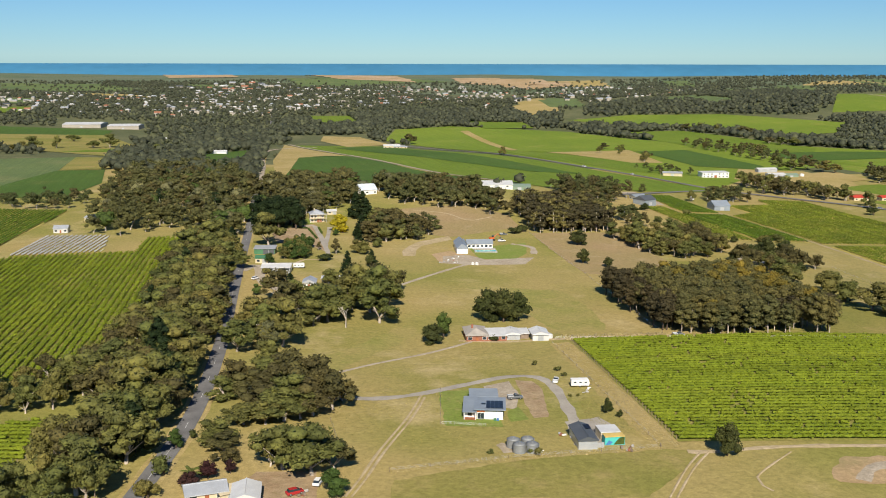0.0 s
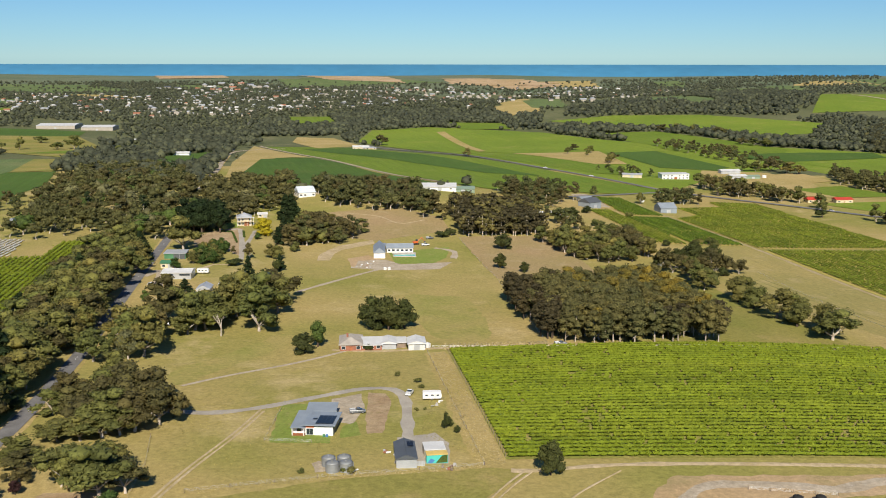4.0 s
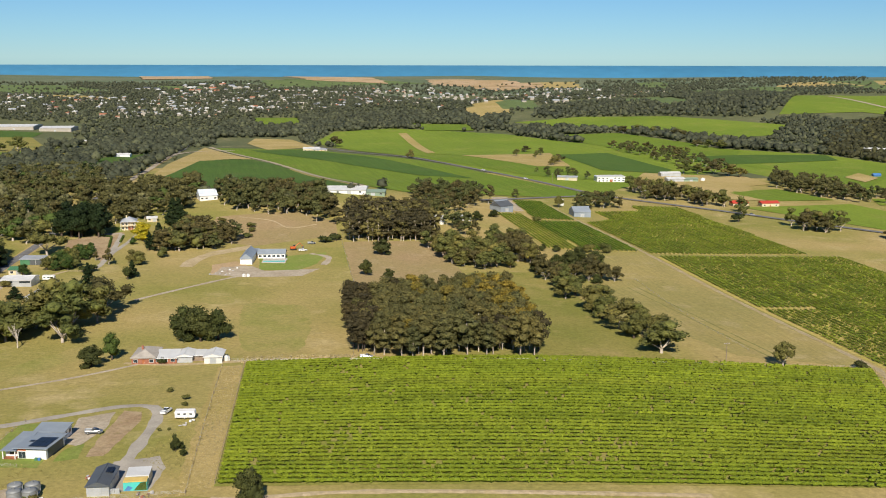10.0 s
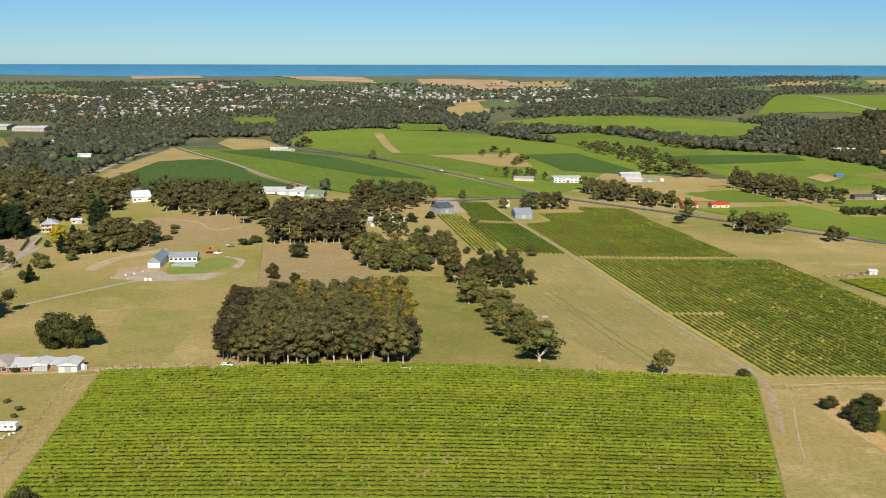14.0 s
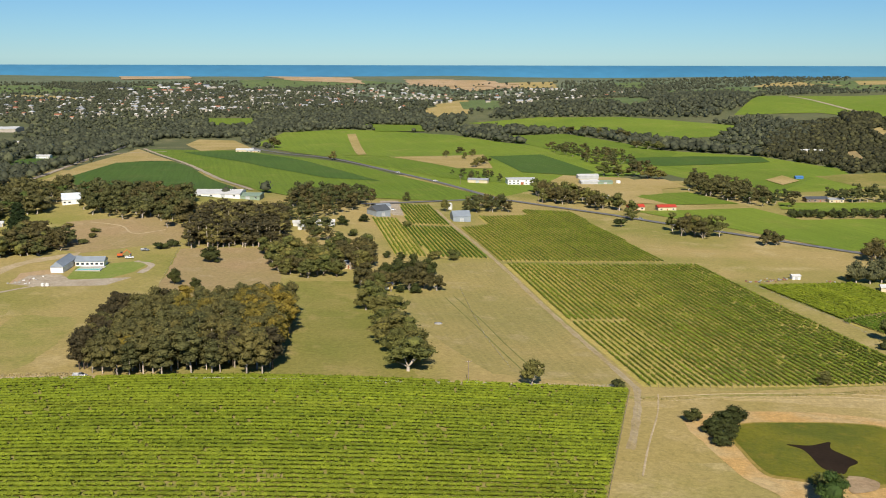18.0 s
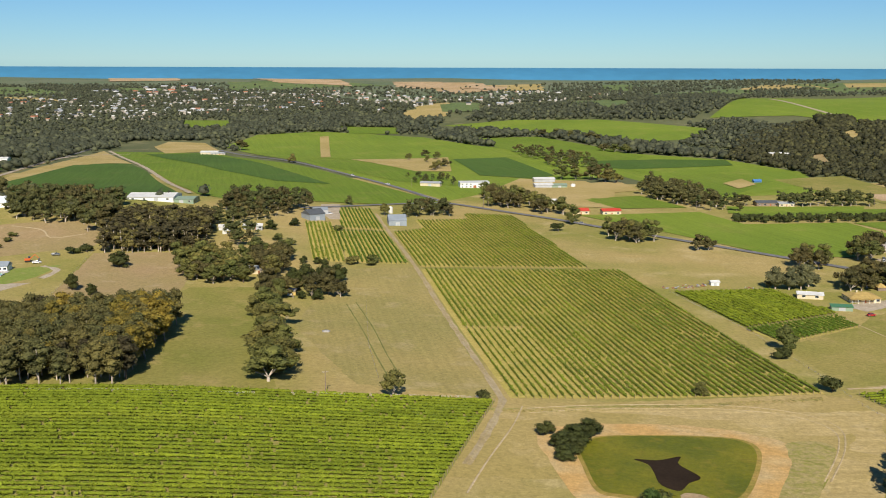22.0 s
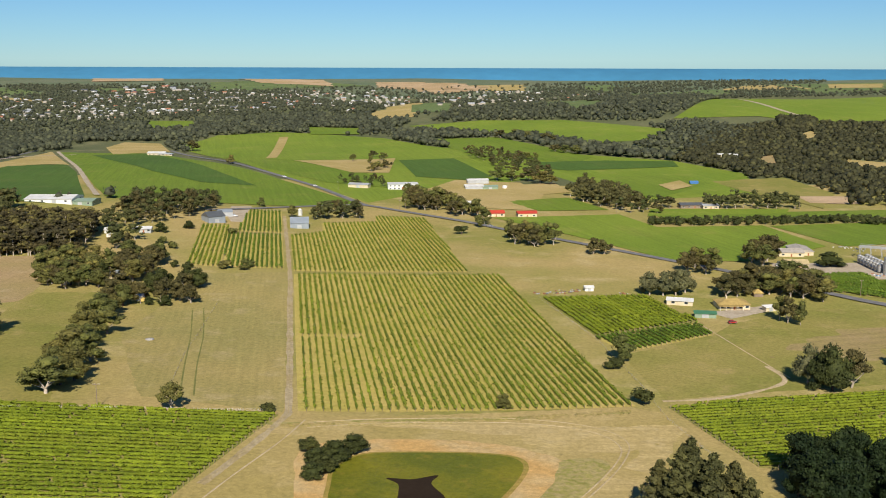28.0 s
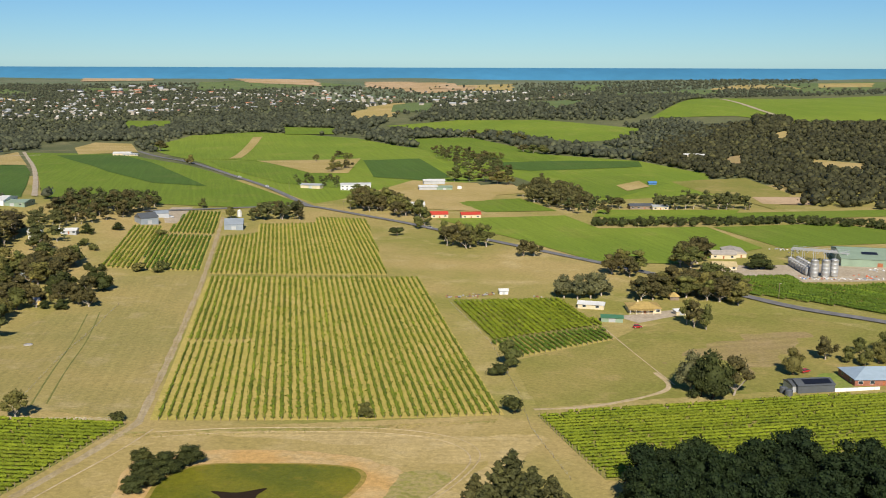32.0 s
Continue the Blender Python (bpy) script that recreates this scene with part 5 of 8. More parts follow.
tree("gum", -66.8, 440.2, 16.2, wide=1.25)
tree("conifer", -79.1, 496.1, 6.3, wide=2.03)
tree("shade_tree", -99.9, 555.4, 6.7, wide=1.20)
tree("gum", -58.3, 438.6, 13.9, wide=1.67)
tree("gum", -47.8, 445.5, 13.2, wide=1.77)
tree("dry_shrub", -96.2, 524.4, 3.6, wide=1.26)
tree("gum", -577.3, 1391.8, 20.4, wide=1.70)
tree("gum", -558.7, 1422.0, 19.9, wide=0.98)
tree("gum", -492.3, 1455.1, 22.3, wide=1.46)
tree("gum", -509.9, 1436.4, 13.1, wide=1.99)
tree("gum", -593.5, 1351.8, 10.4, wide=2.20)
tree("gum", -594.2, 1583.7, 12.1, wide=2.20)
tree("gum", -607.6, 1422.0, 10.9, wide=2.18)
tree("gum", -409.8, 1240.2, 12.1, wide=1.84)
tree("gum", -435.4, 1392.5, 11.7, wide=2.12)
tree("gum", -392.4, 1354.1, 13.3, wide=1.80)
tree("gum", -354.5, 1272.6, 12.4, wide=1.99)
tree("brown_gum", -33.3, 308.5, 10.6, wide=1.29)
tree("brown_gum", -35.4, 299.3, 14.7, wide=1.22)
tree("brown_gum", -40.8, 292.5, 15.3, wide=1.30)
tree("brown_gum", -52.7, 308.6, 14.7, wide=1.27)
tree("brown_gum", -44.9, 314.7, 14.9, wide=1.26)
tree("gum", -48.9, 290.1, 14.2, wide=1.25)
tree("gum", -35.8, 258.0, 9.9, wide=1.52)
tree("gum", -64.1, 378.1, 21.0, wide=1.13)
tree("gum", -74.6, 386.7, 15.8, wide=1.27)
tree("brown_gum", -69.5, 407.5, 17.8, wide=1.01)
tree("gum", -51.1, 423.0, 17.7, wide=1.38)
tree("gum", -32.1, 445.5, 23.8, wide=1.20)
tree("gum", -26.1, 459.1, 18.1, wide=1.15)
tree("gum", -43.2, 456.5, 15.9, wide=1.43)
tree("gum", -56.6, 414.2, 13.3, wide=1.36)
tree("gum", -80.2, 368.1, 14.0, wide=1.39)
tree("gum", -62.7, 341.2, 14.1, wide=1.09)
tree("olive_tree", -53.2, 455.2, 10.5, wide=1.42)
tree("shade_tree", -27.3, 232.1, 8, wide=1.1)
tree("plum_tree", -61.6, 241.8, 5.5, wide=1.2)
tree("plum_tree", -64.7, 234.7, 5.5, wide=1.2)
tree("plum_tree", -56.5, 245.6, 4, wide=1.1)
woodland({'gum': 4, 'brown_gum': 1.3, 'grey_gum': 0.8, 'shade_tree': 0.7, 'conifer': 0.2}, [(-247.9, 649.3), (-202.1, 635.9), (-174.5, 658.3), (-133.2, 634.6), (-141.1, 703.6), (-170.8, 896.8), (-257.8, 1105.9), (-333.1, 1061), (-296, 845.5), (-252.2, 729.7)], 13.5, 12, 19, 34, "mixed gum woodland west of the road", 0.12, 1)
woodland({'gum': 4, 'brown_gum': 1}, [(-342.9, 752.4), (-285.9, 751.9), (-296, 845.5), (-315.6, 819.3), (-363.6, 799)], 13, 9, 13, 35, "line of gum trees along a vineyard", 0.05, 1)
tree("bush", 52.9, 300.2, 5.8, wide=0.55)
tree("bush", 54.3, 301.9, 2.6, wide=0.85)
tree("bush", 56.2, 296.2, 2.8, wide=0.89)
tree("dry_shrub", 43.2, 317.3, 1.1, wide=1.21)
tree("dry_shrub", 45.9, 318.1, 1.0, wide=1.03)
tree("dry_shrub", 35.3, 358.4, 1.8, wide=1.2)
tree("dry_shrub", 42.7, 350.3, 2, wide=1.2)
tree("dry_shrub", 44.0, 342.6, 1.6, wide=1.2)
tree("dry_shrub", 25.0, 264.0, 2.5, wide=1.2)
tree("dry_shrub", 26.7, 262.9, 2.2, wide=1.2)
tree("dry_shrub", 13.4, 262.3, 1.4, wide=1.2)
tree("bush", 89.8, 643.1, 11.4, wide=1.21, label="rounded olive green bush on the bare paddock")
tree("bush", 84.6, 581.9, 10.0, wide=0.91, label="rounded green bush on the bare paddock")
tree("bush", 98.4, 572.9, 7.0, wide=1.01, label="rounded green bush on the bare paddock")
tree("shrub", 50.1, 674.8, 5, wide=1.5)
tree("shrub", 56.4, 681.1, 5, wide=1.4)
tree("gum", 267.9, 416.2, 11.3, wide=0.95, label="lone gum tree on the dry paddock")
tree("bush", 81.4, 264.8, 11, wide=0.8, label="lone dark bush tree at the vineyard corner")
tree("shrub", 301.7, 420.4, 3.4, wide=1.4)
tree("olive_tree", 387.4, 436.3, 6.5, wide=1.25, label="round grey green bush at the vine ends")
tree("shrub", 442.5, 445.7, 6.5, wide=1.25)
tree("olive_tree", 443.5, 504.8, 13.5, wide=0.95)
tree("shrub", 437.7, 493.1, 5, wide=1.4)
tree("dry_shrub", 238.1, 679.9, 4, wide=1.4)
tree("dry_shrub", 225.9, 682.3, 6, wide=1.3)
tree("dry_shrub", 239.0, 689.0, 6, wide=1.3)
tree("dry_shrub", 201.8, 809.0, 5, wide=1.4)
tree("dry_shrub", 166.5, 751.8, 5)
tree("dry_shrub", 178.8, 737.8, 5, wide=1.3)
tree("bush", 321.6, 384.6, 5.525, wide=1.45, label="dense dark green bush on the dam bank")
tree("bush", 326.1, 372.2, 6.8, wide=1.45, label="dense dark green bush on the dam bank")
tree("bush", 331.2, 378.1, 7.65, wide=1.45, label="dense dark green bush on the dam bank")
tree("bush", 336.6, 385.3, 7.225, wide=1.45, label="dense dark green bush on the dam bank")
tree("bush", 326.3, 362.4, 5.95, wide=1.45, label="dense dark green bush on the dam bank")
tree("bush", 329.5, 368.6, 5.95, wide=1.45, label="dense dark green bush on the dam bank")
tree("shade_tree", 344.4, 315.7, 11, label="rounded green tree beside the dam")
tree("dry_shrub", 348.5, 328.6, 6, wide=1.4)
tree("fig", 520.9, 463.5, 21, wide=0.8, label="large dark spreading oak")
tree("grey_gum", 514.3, 472.9, 18, wide=0.8)
tree("brown_gum", 529.8, 467.0, 19, wide=0.9)
tree("fig", 516.6, 465.6, 16, wide=0.8, label="large dark spreading oak")
tree("olive_tree", 562.2, 494.0, 12.5, wide=0.9)
tree("brown_gum", 583.9, 516.6, 13, wide=0.9)
tree("brown_gum", 539.6, 574.1, 16, wide=0.8)
tree("gum", 544.7, 569.7, 15, wide=0.7)
tree("gum", 537.2, 579.8, 14, wide=0.7)
tree("olive_tree", 592.1, 511.9, 8)
tree("olive_tree", 597.3, 506.6, 9)
tree("olive_tree", 604.8, 509.9, 11)
tree("olive_tree", 615.7, 523.9, 15)
tree("olive_tree", 603.1, 527.1, 8)
tree("grey_gum", 481.3, 637.8, 15, wide=0.95, label="broad grey green gum tree")
tree("grey_gum", 488.6, 635.3, 16, wide=0.95, label="broad grey green gum tree")
tree("grey_gum", 496.2, 637.0, 17, wide=0.95, label="broad grey green gum tree")
tree("grey_gum", 503.3, 644.3, 15, wide=0.95, label="broad grey green gum tree")
grove({'gum': 1, 'brown_gum': 1}, [(511.9, 689.5), (536.4, 690.2), (540.2, 720.4), (519, 725.3)], 13, 14, 18, 36, "gum trees beside the road", 0.05, 1)
grove({'brown_gum': 2, 'gum': 1}, [(522.1, 630.8), (545.5, 636.7), (575.8, 620.3), (580.5, 648.3), (572.8, 682.4), (552.8, 685.6), (544.7, 663.1), (527.1, 658.2)], 10, 12, 16, 37, "gum trees round the farmhouse", 0, 1.3)
grove({'brown_gum': 1, 'gum': 1}, [(558.6, 720.8), (580.5, 721), (586.3, 752.3), (568, 756.3)], 12, 17, 22, 38, "gum trees by the winery", 0, 1.15)
tree("fig", 617.5, 724.5, 10.5, wide=2.0)
grove({'brown_gum': 2, 'gum': 1}, [(402.8, 795.4), (444.7, 789.5), (447.4, 818.8), (406.2, 828.4)], 12, 14, 18, 39, "gum trees beside the road", 0.05, 1)
tree("brown_gum", 466.2, 764.3, 14, wide=1.1)
tree("brown_gum", 474.1, 764.9, 13, wide=1.1)
grove({'brown_gum': 2, 'gum': 2}, [(320.7, 982.1), (360.5, 966.9), (396, 883.6), (392.1, 929.9), (360.9, 1042.7), (319.7, 1069.1)], 12, 13, 18, 40, "gum trees at the crossroads", 0.05, 1)
tree("shrub", 374.4, 844.9, 7, wide=1.4)
tree("gum", 388.2, 883.0, 12)
woodland({'brown_gum': 2, 'gum': 2}, [(247.2, 901), (297.2, 913.2), (289, 962.4), (242.1, 949.6)], 12, 12, 17, 41, "gum trees at the head of the vineyard", 0.05, 1)
tree("gum", 230.8, 906.9, 12)
tree("gum", 195.5, 956.5, 10)
grove({'fig': 1.4, 'brown_gum': 1.4}, [(147.9, 665.1), (194.8, 602.5), (203.9, 617.6), (197.9, 676.4), (230.3, 622.3), (235.4, 590.2), (227.1, 588.7), (225.6, 569.9), (207.4, 572.7), (194.2, 564.1)], 14, 11, 15, 42, "trees round the homestead", 0.3, 1)
grove({'dark_tree': 1}, [(463.8, 358.2), (476.9, 381.5), (508.1, 387.2), (553, 381.5), (555.6, 360.5), (534.7, 338.8), (478.8, 335.1)], 9.5, 14, 17.5, 43, "dense evergreen grove", 0, 0.95)
tree("casuarina", 425.4, 338.8, 17.5, wide=1.2)
tree("casuarina", 431.5, 340.8, 20, wide=1.2)
tree("casuarina", 435.6, 346.2, 21.25, wide=1.2)
tree("casuarina", 440.6, 341.1, 18.75, wide=1.2)
tree("casuarina", 445.7, 337.8, 17.5, wide=1.2)
tree("casuarina", 448.9, 332.9, 15, wide=1.2)
tree("casuarina", 428.2, 332.3, 17.5, wide=1.2)
tree("casuarina", 436.9, 329.3, 18.75, wide=1.2)
woodland({'gum': 1, 'brown_gum': 1}, [(519.1, 982.2), (563.3, 969.4), (578.1, 1028.9), (531.3, 1043.8)], 13, 11, 15, 44, "line of tall gum trees along a side road", 0.1, 1)
woodland({'gum': 1}, [(595.4, 1005.9), (688.9, 1002.3), (699.9, 1040.4), (602.6, 1044.5)], 15, 13, 17, 45, "line of tall gum trees along a side road", 0.1, 1)
woodland({'bush': 1}, [(529.2, 902.4), (604.4, 903.6), (700.6, 912), (764.4, 876.4), (776.8, 905.6), (709, 937.3), (610, 928.8), (535, 927.9)], 7, 6, 8, 46, "long green hedge between vineyards", 0, 1)
woodland({'gum': 2, 'brown_gum': 1}, [(484.9, 1091.6), (506.7, 1021.5), (530.4, 1000.1), (548, 1000), (545.6, 1090.9), (513.4, 1185.8)], 11, 13, 18, 47, "gum trees along a farm lane", 0.1, 1)
woodland({'gum': 2, 'brown_gum': 1}, [(390.1, 1465.9), (435.7, 1322.9), (480.8, 1236.9), (501.3, 1248.3), (486.8, 1354.6), (438.8, 1584.7), (386.2, 1642.9)], 18, 11, 15, 48, "gum trees along a creek line", 0.25, 1)
tree("brown_gum", 449.5, 1829.3, 16.2, wide=1.69)
tree("gum", 473.4, 1819.1, 16.0, wide=1.55)
tree("gum", 492.5, 1779.3, 17.6, wide=1.38)
tree("brown_gum", 520.6, 1709.5, 19.7, wide=1.43)
tree("gum", 469.0, 1476.1, 10.6, wide=1.90)
tree("gum", 482.3, 1482.0, 9.8, wide=1.65)
tree("brown_gum", 247.8, 1525.2, 11.8, wide=1.74)
tree("gum", 267.4, 1502.2, 8.3, wide=1.71)
tree("gum", 269.2, 1315.0, 11.6, wide=1.82)
tree("brown_gum", 280.1, 1349.2, 13.4, wide=1.35)
tree("gum", 417.8, 1224.2, 18.2, wide=1.28)
tree("gum", 434.8, 1225.3, 14.8, wide=1.46)
tree("brown_gum", 453.9, 1226.3, 17.5, wide=1.62)
tree("gum", 466.2, 1204.3, 15.9, wide=1.76)
tree("gum", 477.2, 1193.7, 13.2, wide=1.49)
tree("brown_gum", 520.3, 1574.1, 13.9, wide=1.71)
tree("gum", 533.7, 1554.5, 13.7, wide=1.72)
tree("gum", 546.9, 1535.8, 15.2, wide=1.67)
tree("brown_gum", -57.4, 1674.9, 20.4, wide=1.69)
tree("gum", 81.5, 1342.0, 14, wide=1.1, label="lone gum tree beside the road")
tree("gum", 228.5, 1435.5, 12)
tree("gum", 254.6, 1412.2, 12)
tree("gum", 265.5, 1464.2, 12)
tree("gum", 271.5, 1333.1, 12)
tree("gum", 265.5, 1295.8, 12)
woodland({'gum': 2, 'brown_gum': 1}, [(239, 1144.5), (271.7, 1128.2), (306.2, 1088.6), (284.7, 1221.7), (234.9, 1207.2)], 18, 6, 10, 49, "garden trees and shrubs by the road", 0.1, 1)
OPEN.append([(-683.3, 1730.4), (-535.8, 1750.1), (-639, 2140.9), (-856, 2190.7)])
WOODS = [
    ([(650.9, 1605.7), (726.4, 1533.3), (895.2, 1827.2), (822.2, 1996.8), (721.8, 1909.1)], 15, 7, 11, 0.1),
    ([(281.4, 1671.4), (378.6, 1597.9), (484, 1644.2), (367.3, 2008.8), (235.3, 2012.3)], 17, 10, 15, 0.1),
    ([(470.7, 1801.7), (515.2, 1726.3), (576.9, 1519.5), (667.6, 1393.5), (674.1, 1471), (599.7, 1649.2), (532.8, 1858.9), (478.9, 1906.2)], 18, 10, 15, 0.05),
    ([(367.6, 2491.3), (553.3, 2654.4), (934.9, 3322.1), (1203.7, 3460.3), (1007.9, 2393.1), (737.2, 2004.2), (528.7, 2173.7), (433.5, 2101.2), (311.7, 2243.9)], 20, 9, 14, 0.1),
    ([(144.7, 2657.7), (337.8, 3076.7), (833.4, 3908.4), (1306.7, 3646.7), (1648.1, 4113.6), (1924.6, 3607.2), (1794.6, 3300.7), (1151.4, 3019.3), (570.5, 2987), (218.8, 2186.3)], 28, 8, 13, 0.35),
    ([(-957.7, 1937.9), (-822.7, 1986.7), (-576.5, 1849.8), (-432.2, 1659.1), (-300.8, 1521.3), (-322.5, 1849.6), (-200.9, 1902.7), (-106.6, 2209.8), (135.2, 2045.9), (262.9, 2135.7), (180.3, 2745.2), (-173.2, 3607.5), (-632.6, 3919.8), (-1349.3, 4071.8), (-1768, 3603.6)], 20, 8, 12, 0.42),
    ([(-386.6, 1091.6), (-173.5, 897.4), (-268.5, 1487.5), (-362.7, 1838.6), (-451, 1732), (-488.8, 1456.9)], 18, 10, 16, 0.25),
    ([(-302.1, 1854.8), (-176.9, 1878.6), (-108.8, 2014.5), (41.2, 2027.7), (225.7, 2019), (278, 2261.2), (21.9, 2475), (-248.6, 2361.6), (-358, 2203.6)], 18, 10, 15, 0.1),
    ([(-157.2, 893.5), (-358, 2203.6), (-333.2, 2206), (-255.7, 1566.7)], 24, 9, 14, 0.2),
    ([(-1933.5, 3944.9), (-681.9, 4228.2), (253.1, 3867.8), (2236.3, 5043.2), (1758, 3960.1), (390.3, 3187.9), (-592.1, 3665.5), (-1768, 3603.6)], 34, 8, 12, 0.4),
    ([(334, 1849.3), (432.9, 1695.5), (517, 1462), (628.6, 1395.5), (668.9, 1487.2), (567, 1606.8), (474.7, 1821.3), (371.5, 1996.7)], 20, 10, 15, 0.05),
    ([(-99.3, 762.8), (-68.5, 819.9), (-41.2, 845.1), (27.1, 839.7), (118.3, 947.9), (130.3, 1045.2), (29.9, 927.8), (-74.4, 892.1)], 24, 9, 13, 0.3),
    ([(-644.6, 1297.5), (-535.9, 1286.6), (-450.8, 1469.2), (-509, 1630.7), (-613.2, 1475.1), (-717.7, 1446.6)], 22, 9, 14, 0.35),
    ([(-488.5, 1910.5), (-337.5, 1604.9), (-256.4, 1661.3), (-300.8, 1812.3), (-278.7, 1911.4), (-402.1, 2004.1)], 18, 9, 14, 0.2),
    ([(-129.8, 1745.8), (-54.6, 1624.7), (-65.2, 1753.3), (-57.0, 1947.5), (-13.1, 2039.2), (-121.4, 2067.0), (-145.6, 1895.1)], 20, 8, 13, 0.25),
    ([(-7.9, 2015.6), (196.9, 1965.0), (325.0, 1978.2), (182.5, 2087.1), (6.6, 2108.1)], 22, 8, 12, 0.3),
    ([(-305.2, 1159.4), (-231.4, 1170.8), (-275.4, 1603.4), (-293.2, 1772.6), (-400.8, 1708.1), (-418.3, 1468.4)], 22, 9, 14, 0.35),
    ([(-254.4, 962.0), (-215.8, 959.3), (-267.9, 1254.7), (-365.9, 1358.8), (-341.5, 1153.8)], 20, 9, 14, 0.3),
]
far_woods("far_woodland", WOODS, "dense olive green bushland across the plain", 3, FAR_LEAF)
HILL = [
    ([(637.4, 1347), (712.9, 1273.6), (702.7, 1090.1), (747.5, 1020.9), (813.5, 991.6), (877.7, 984.6), (1298.9, 1832.5), (1178.6, 1853.9), (955.7, 1900.5), (877.6, 1866.3), (759.6, 1693.6)], 11.5, 6.5, 11, 0.2),
    ([(932, 1785.5), (988.9, 1807.6), (1034.2, 1922.1), (970.4, 1933.5)], 8, 13, 17, 0),
]
far_woods("hill_woodland", HILL, "dense brownish green bushland over a hill", 4, HILL_LEAF)


# ---- pond and ground marks ----
POND_GREEN = turf("algae_green_water", (0.21, 0.195, 0.018), (0.12, 0.135, 0.014), (0.27, 0.21, 0.035), 0.03, 0.5)
POND_GREEN.node_tree.nodes["Principled BSDF"].inputs["Roughness"].default_value = 0.6
MUD_WATER = plain("dark_brown_water", (0.035, 0.024, 0.016), 0.75, 0, 0.2, 0.2, 0.02)
BLEACHED = turf("bleached_straw", (0.5, 0.39, 0.185), (0.43, 0.335, 0.14), (0.54, 0.435, 0.235), 0.03, streak=(5, 0.02, 0.3), lines=0.3)
BANK_GRASS = turf("bank_grass", (0.33, 0.29, 0.1), (0.27, 0.26, 0.07), (0.41, 0.33, 0.16), 0.12, 0.5, 0.5)
patch("dam_bank", ORANGE, rounded(BANK), 0.18, "eroded orange clay bank of the dam")
patch("mud_flat", DIRT, rounded(RED_MUD), 0.36, "reddish mud at the edge of the dam")
_mid = (sum(p[0] for p in POND) / len(POND), sum(p[1] for p in POND) / len(POND))
SHALLOW = turf("shallow_algae_margin", (0.34, 0.25, 0.07), (0.26, 0.22, 0.05), (0.44, 0.29, 0.1), 0.06)
patch("water_green", SHALLOW, rounded(POND), 0.25, "yellow green algae margin of the dam")
patch("water_green", POND_GREEN, rounded([(_mid[0] + (x - _mid[0]) * 0.95, _mid[1] + (y - _mid[1]) * 0.94 + 0.6) for x, y in POND]), 0.31, "low farm dam covered in green algae")
patch("water_dark", MUD_WATER, rounded(PUDDLE), 0.38, "dark brown open water in the drying dam")
patch("dry_grass_strip", BLEACHED, rounded([(297.0, 406.7), (349.9, 420.3), (408.8, 423.5), (448.1, 422.0), (448.1, 409.7), (421.6, 386.3), (401.8, 390.6), (386.0, 399.4), (349.2, 407.1), (298.2, 393.9)]), 0.10, "bleached straw coloured grass above the dam")
patch("dry_grass_strip", BLEACHED, rounded([(423.1, 391.8), (447.1, 412.7), (425.7, 357.6), (408.8, 328.7), (391.5, 327.8), (408.3, 356.8)]), 0.11, "bleached straw coloured grass beside the dam")
patch("dam_bank_grass", BANK_GRASS, rounded([(404.4, 385.4), (419.0, 383.6), (407.4, 356.7), (389.9, 327.7), (385.9, 338.8), (397.1, 360.6)]), 0.20, "green yellow grass on the dam bank")
patch("clay_patch", SAND, rounded([(113.6, 264.1), (120.4, 267.1), (136.7, 268.7), (163.1, 271.0), (177.2, 273.8), (200.7, 276.8), (196.4, 267.0), (138.1, 251.3), (107.9, 248.4)]), 0.12, "bare sandy clay bank beside a farm track")
ribbon("track", GRAVEL, [(114.0, 249.3), (118.0, 256.0), (124.8, 261.1), (137.7, 262.5), (150.1, 262.4), (158.9, 261.3), (177.3, 269.7), (198.3, 272.0)], 5.0, 0.17, "pale gravel track curving round a clay bank")
patch("green_strip", BANK_GRASS, [(300.8, 409.3), (349.9, 421.0), (410.3, 430.7), (435.4, 436.7), (434.9, 434.6), (409.6, 427.4), (349.8, 418.4), (301.0, 406.9)], 0.15, "green tinged grass at the vine ends")
TRACK_DARK = turf("wheel_mark_grass", (0.2, 0.2, 0.065), (0.17, 0.18, 0.055), (0.28, 0.245, 0.1), 0.1)
ribbon("wheel_track", TRACK_DARK, [(233.5, 575.1), (246.8, 521.1), (257.2, 472.9), (267.4, 428.6)], 0.8, 0.14, "dark wheel mark across mown grass")
ribbon("wheel_track", TRACK_DARK, [(238.0, 580.4), (251.5, 526.2), (261.6, 476.3), (271.5, 433.2)], 0.8, 0.14, "dark wheel mark across mown grass")
ribbon("wheel_track", DIRT_PALE, [(58.1, 234.5), (67.2, 254.3), (74.5, 267.3)], 0.7, 0.15, "pale wheel mark across grass")
ribbon("wheel_track", DIRT_PALE, [(60.0, 234.6), (69.3, 254.4), (77.0, 267.5)], 0.7, 0.15, "pale wheel mark across grass")
ribbon("wheel_track", DIRT_PALE, [(86.9, 240.5), (85.3, 249.6), (101.3, 269.2)], 0.7, 0.15, "pale wheel mark across grass")
ribbon("wheel_track", DIRT_PALE, [(-23.7, 754.1), (2.5, 741.9), (19.2, 718.6), (36.6, 732.7)], 1.4, 0.15, "worn vehicle track over the knoll")
ribbon("wheel_track", DIRT_PALE, [(317.5, 412.3), (345.3, 420.7), (388.7, 425.7), (416.7, 419.4), (428.2, 404.2), (422.5, 381.6), (406.3, 351.4)], 0.7, 0.15, "pale wheel mark round the dam")
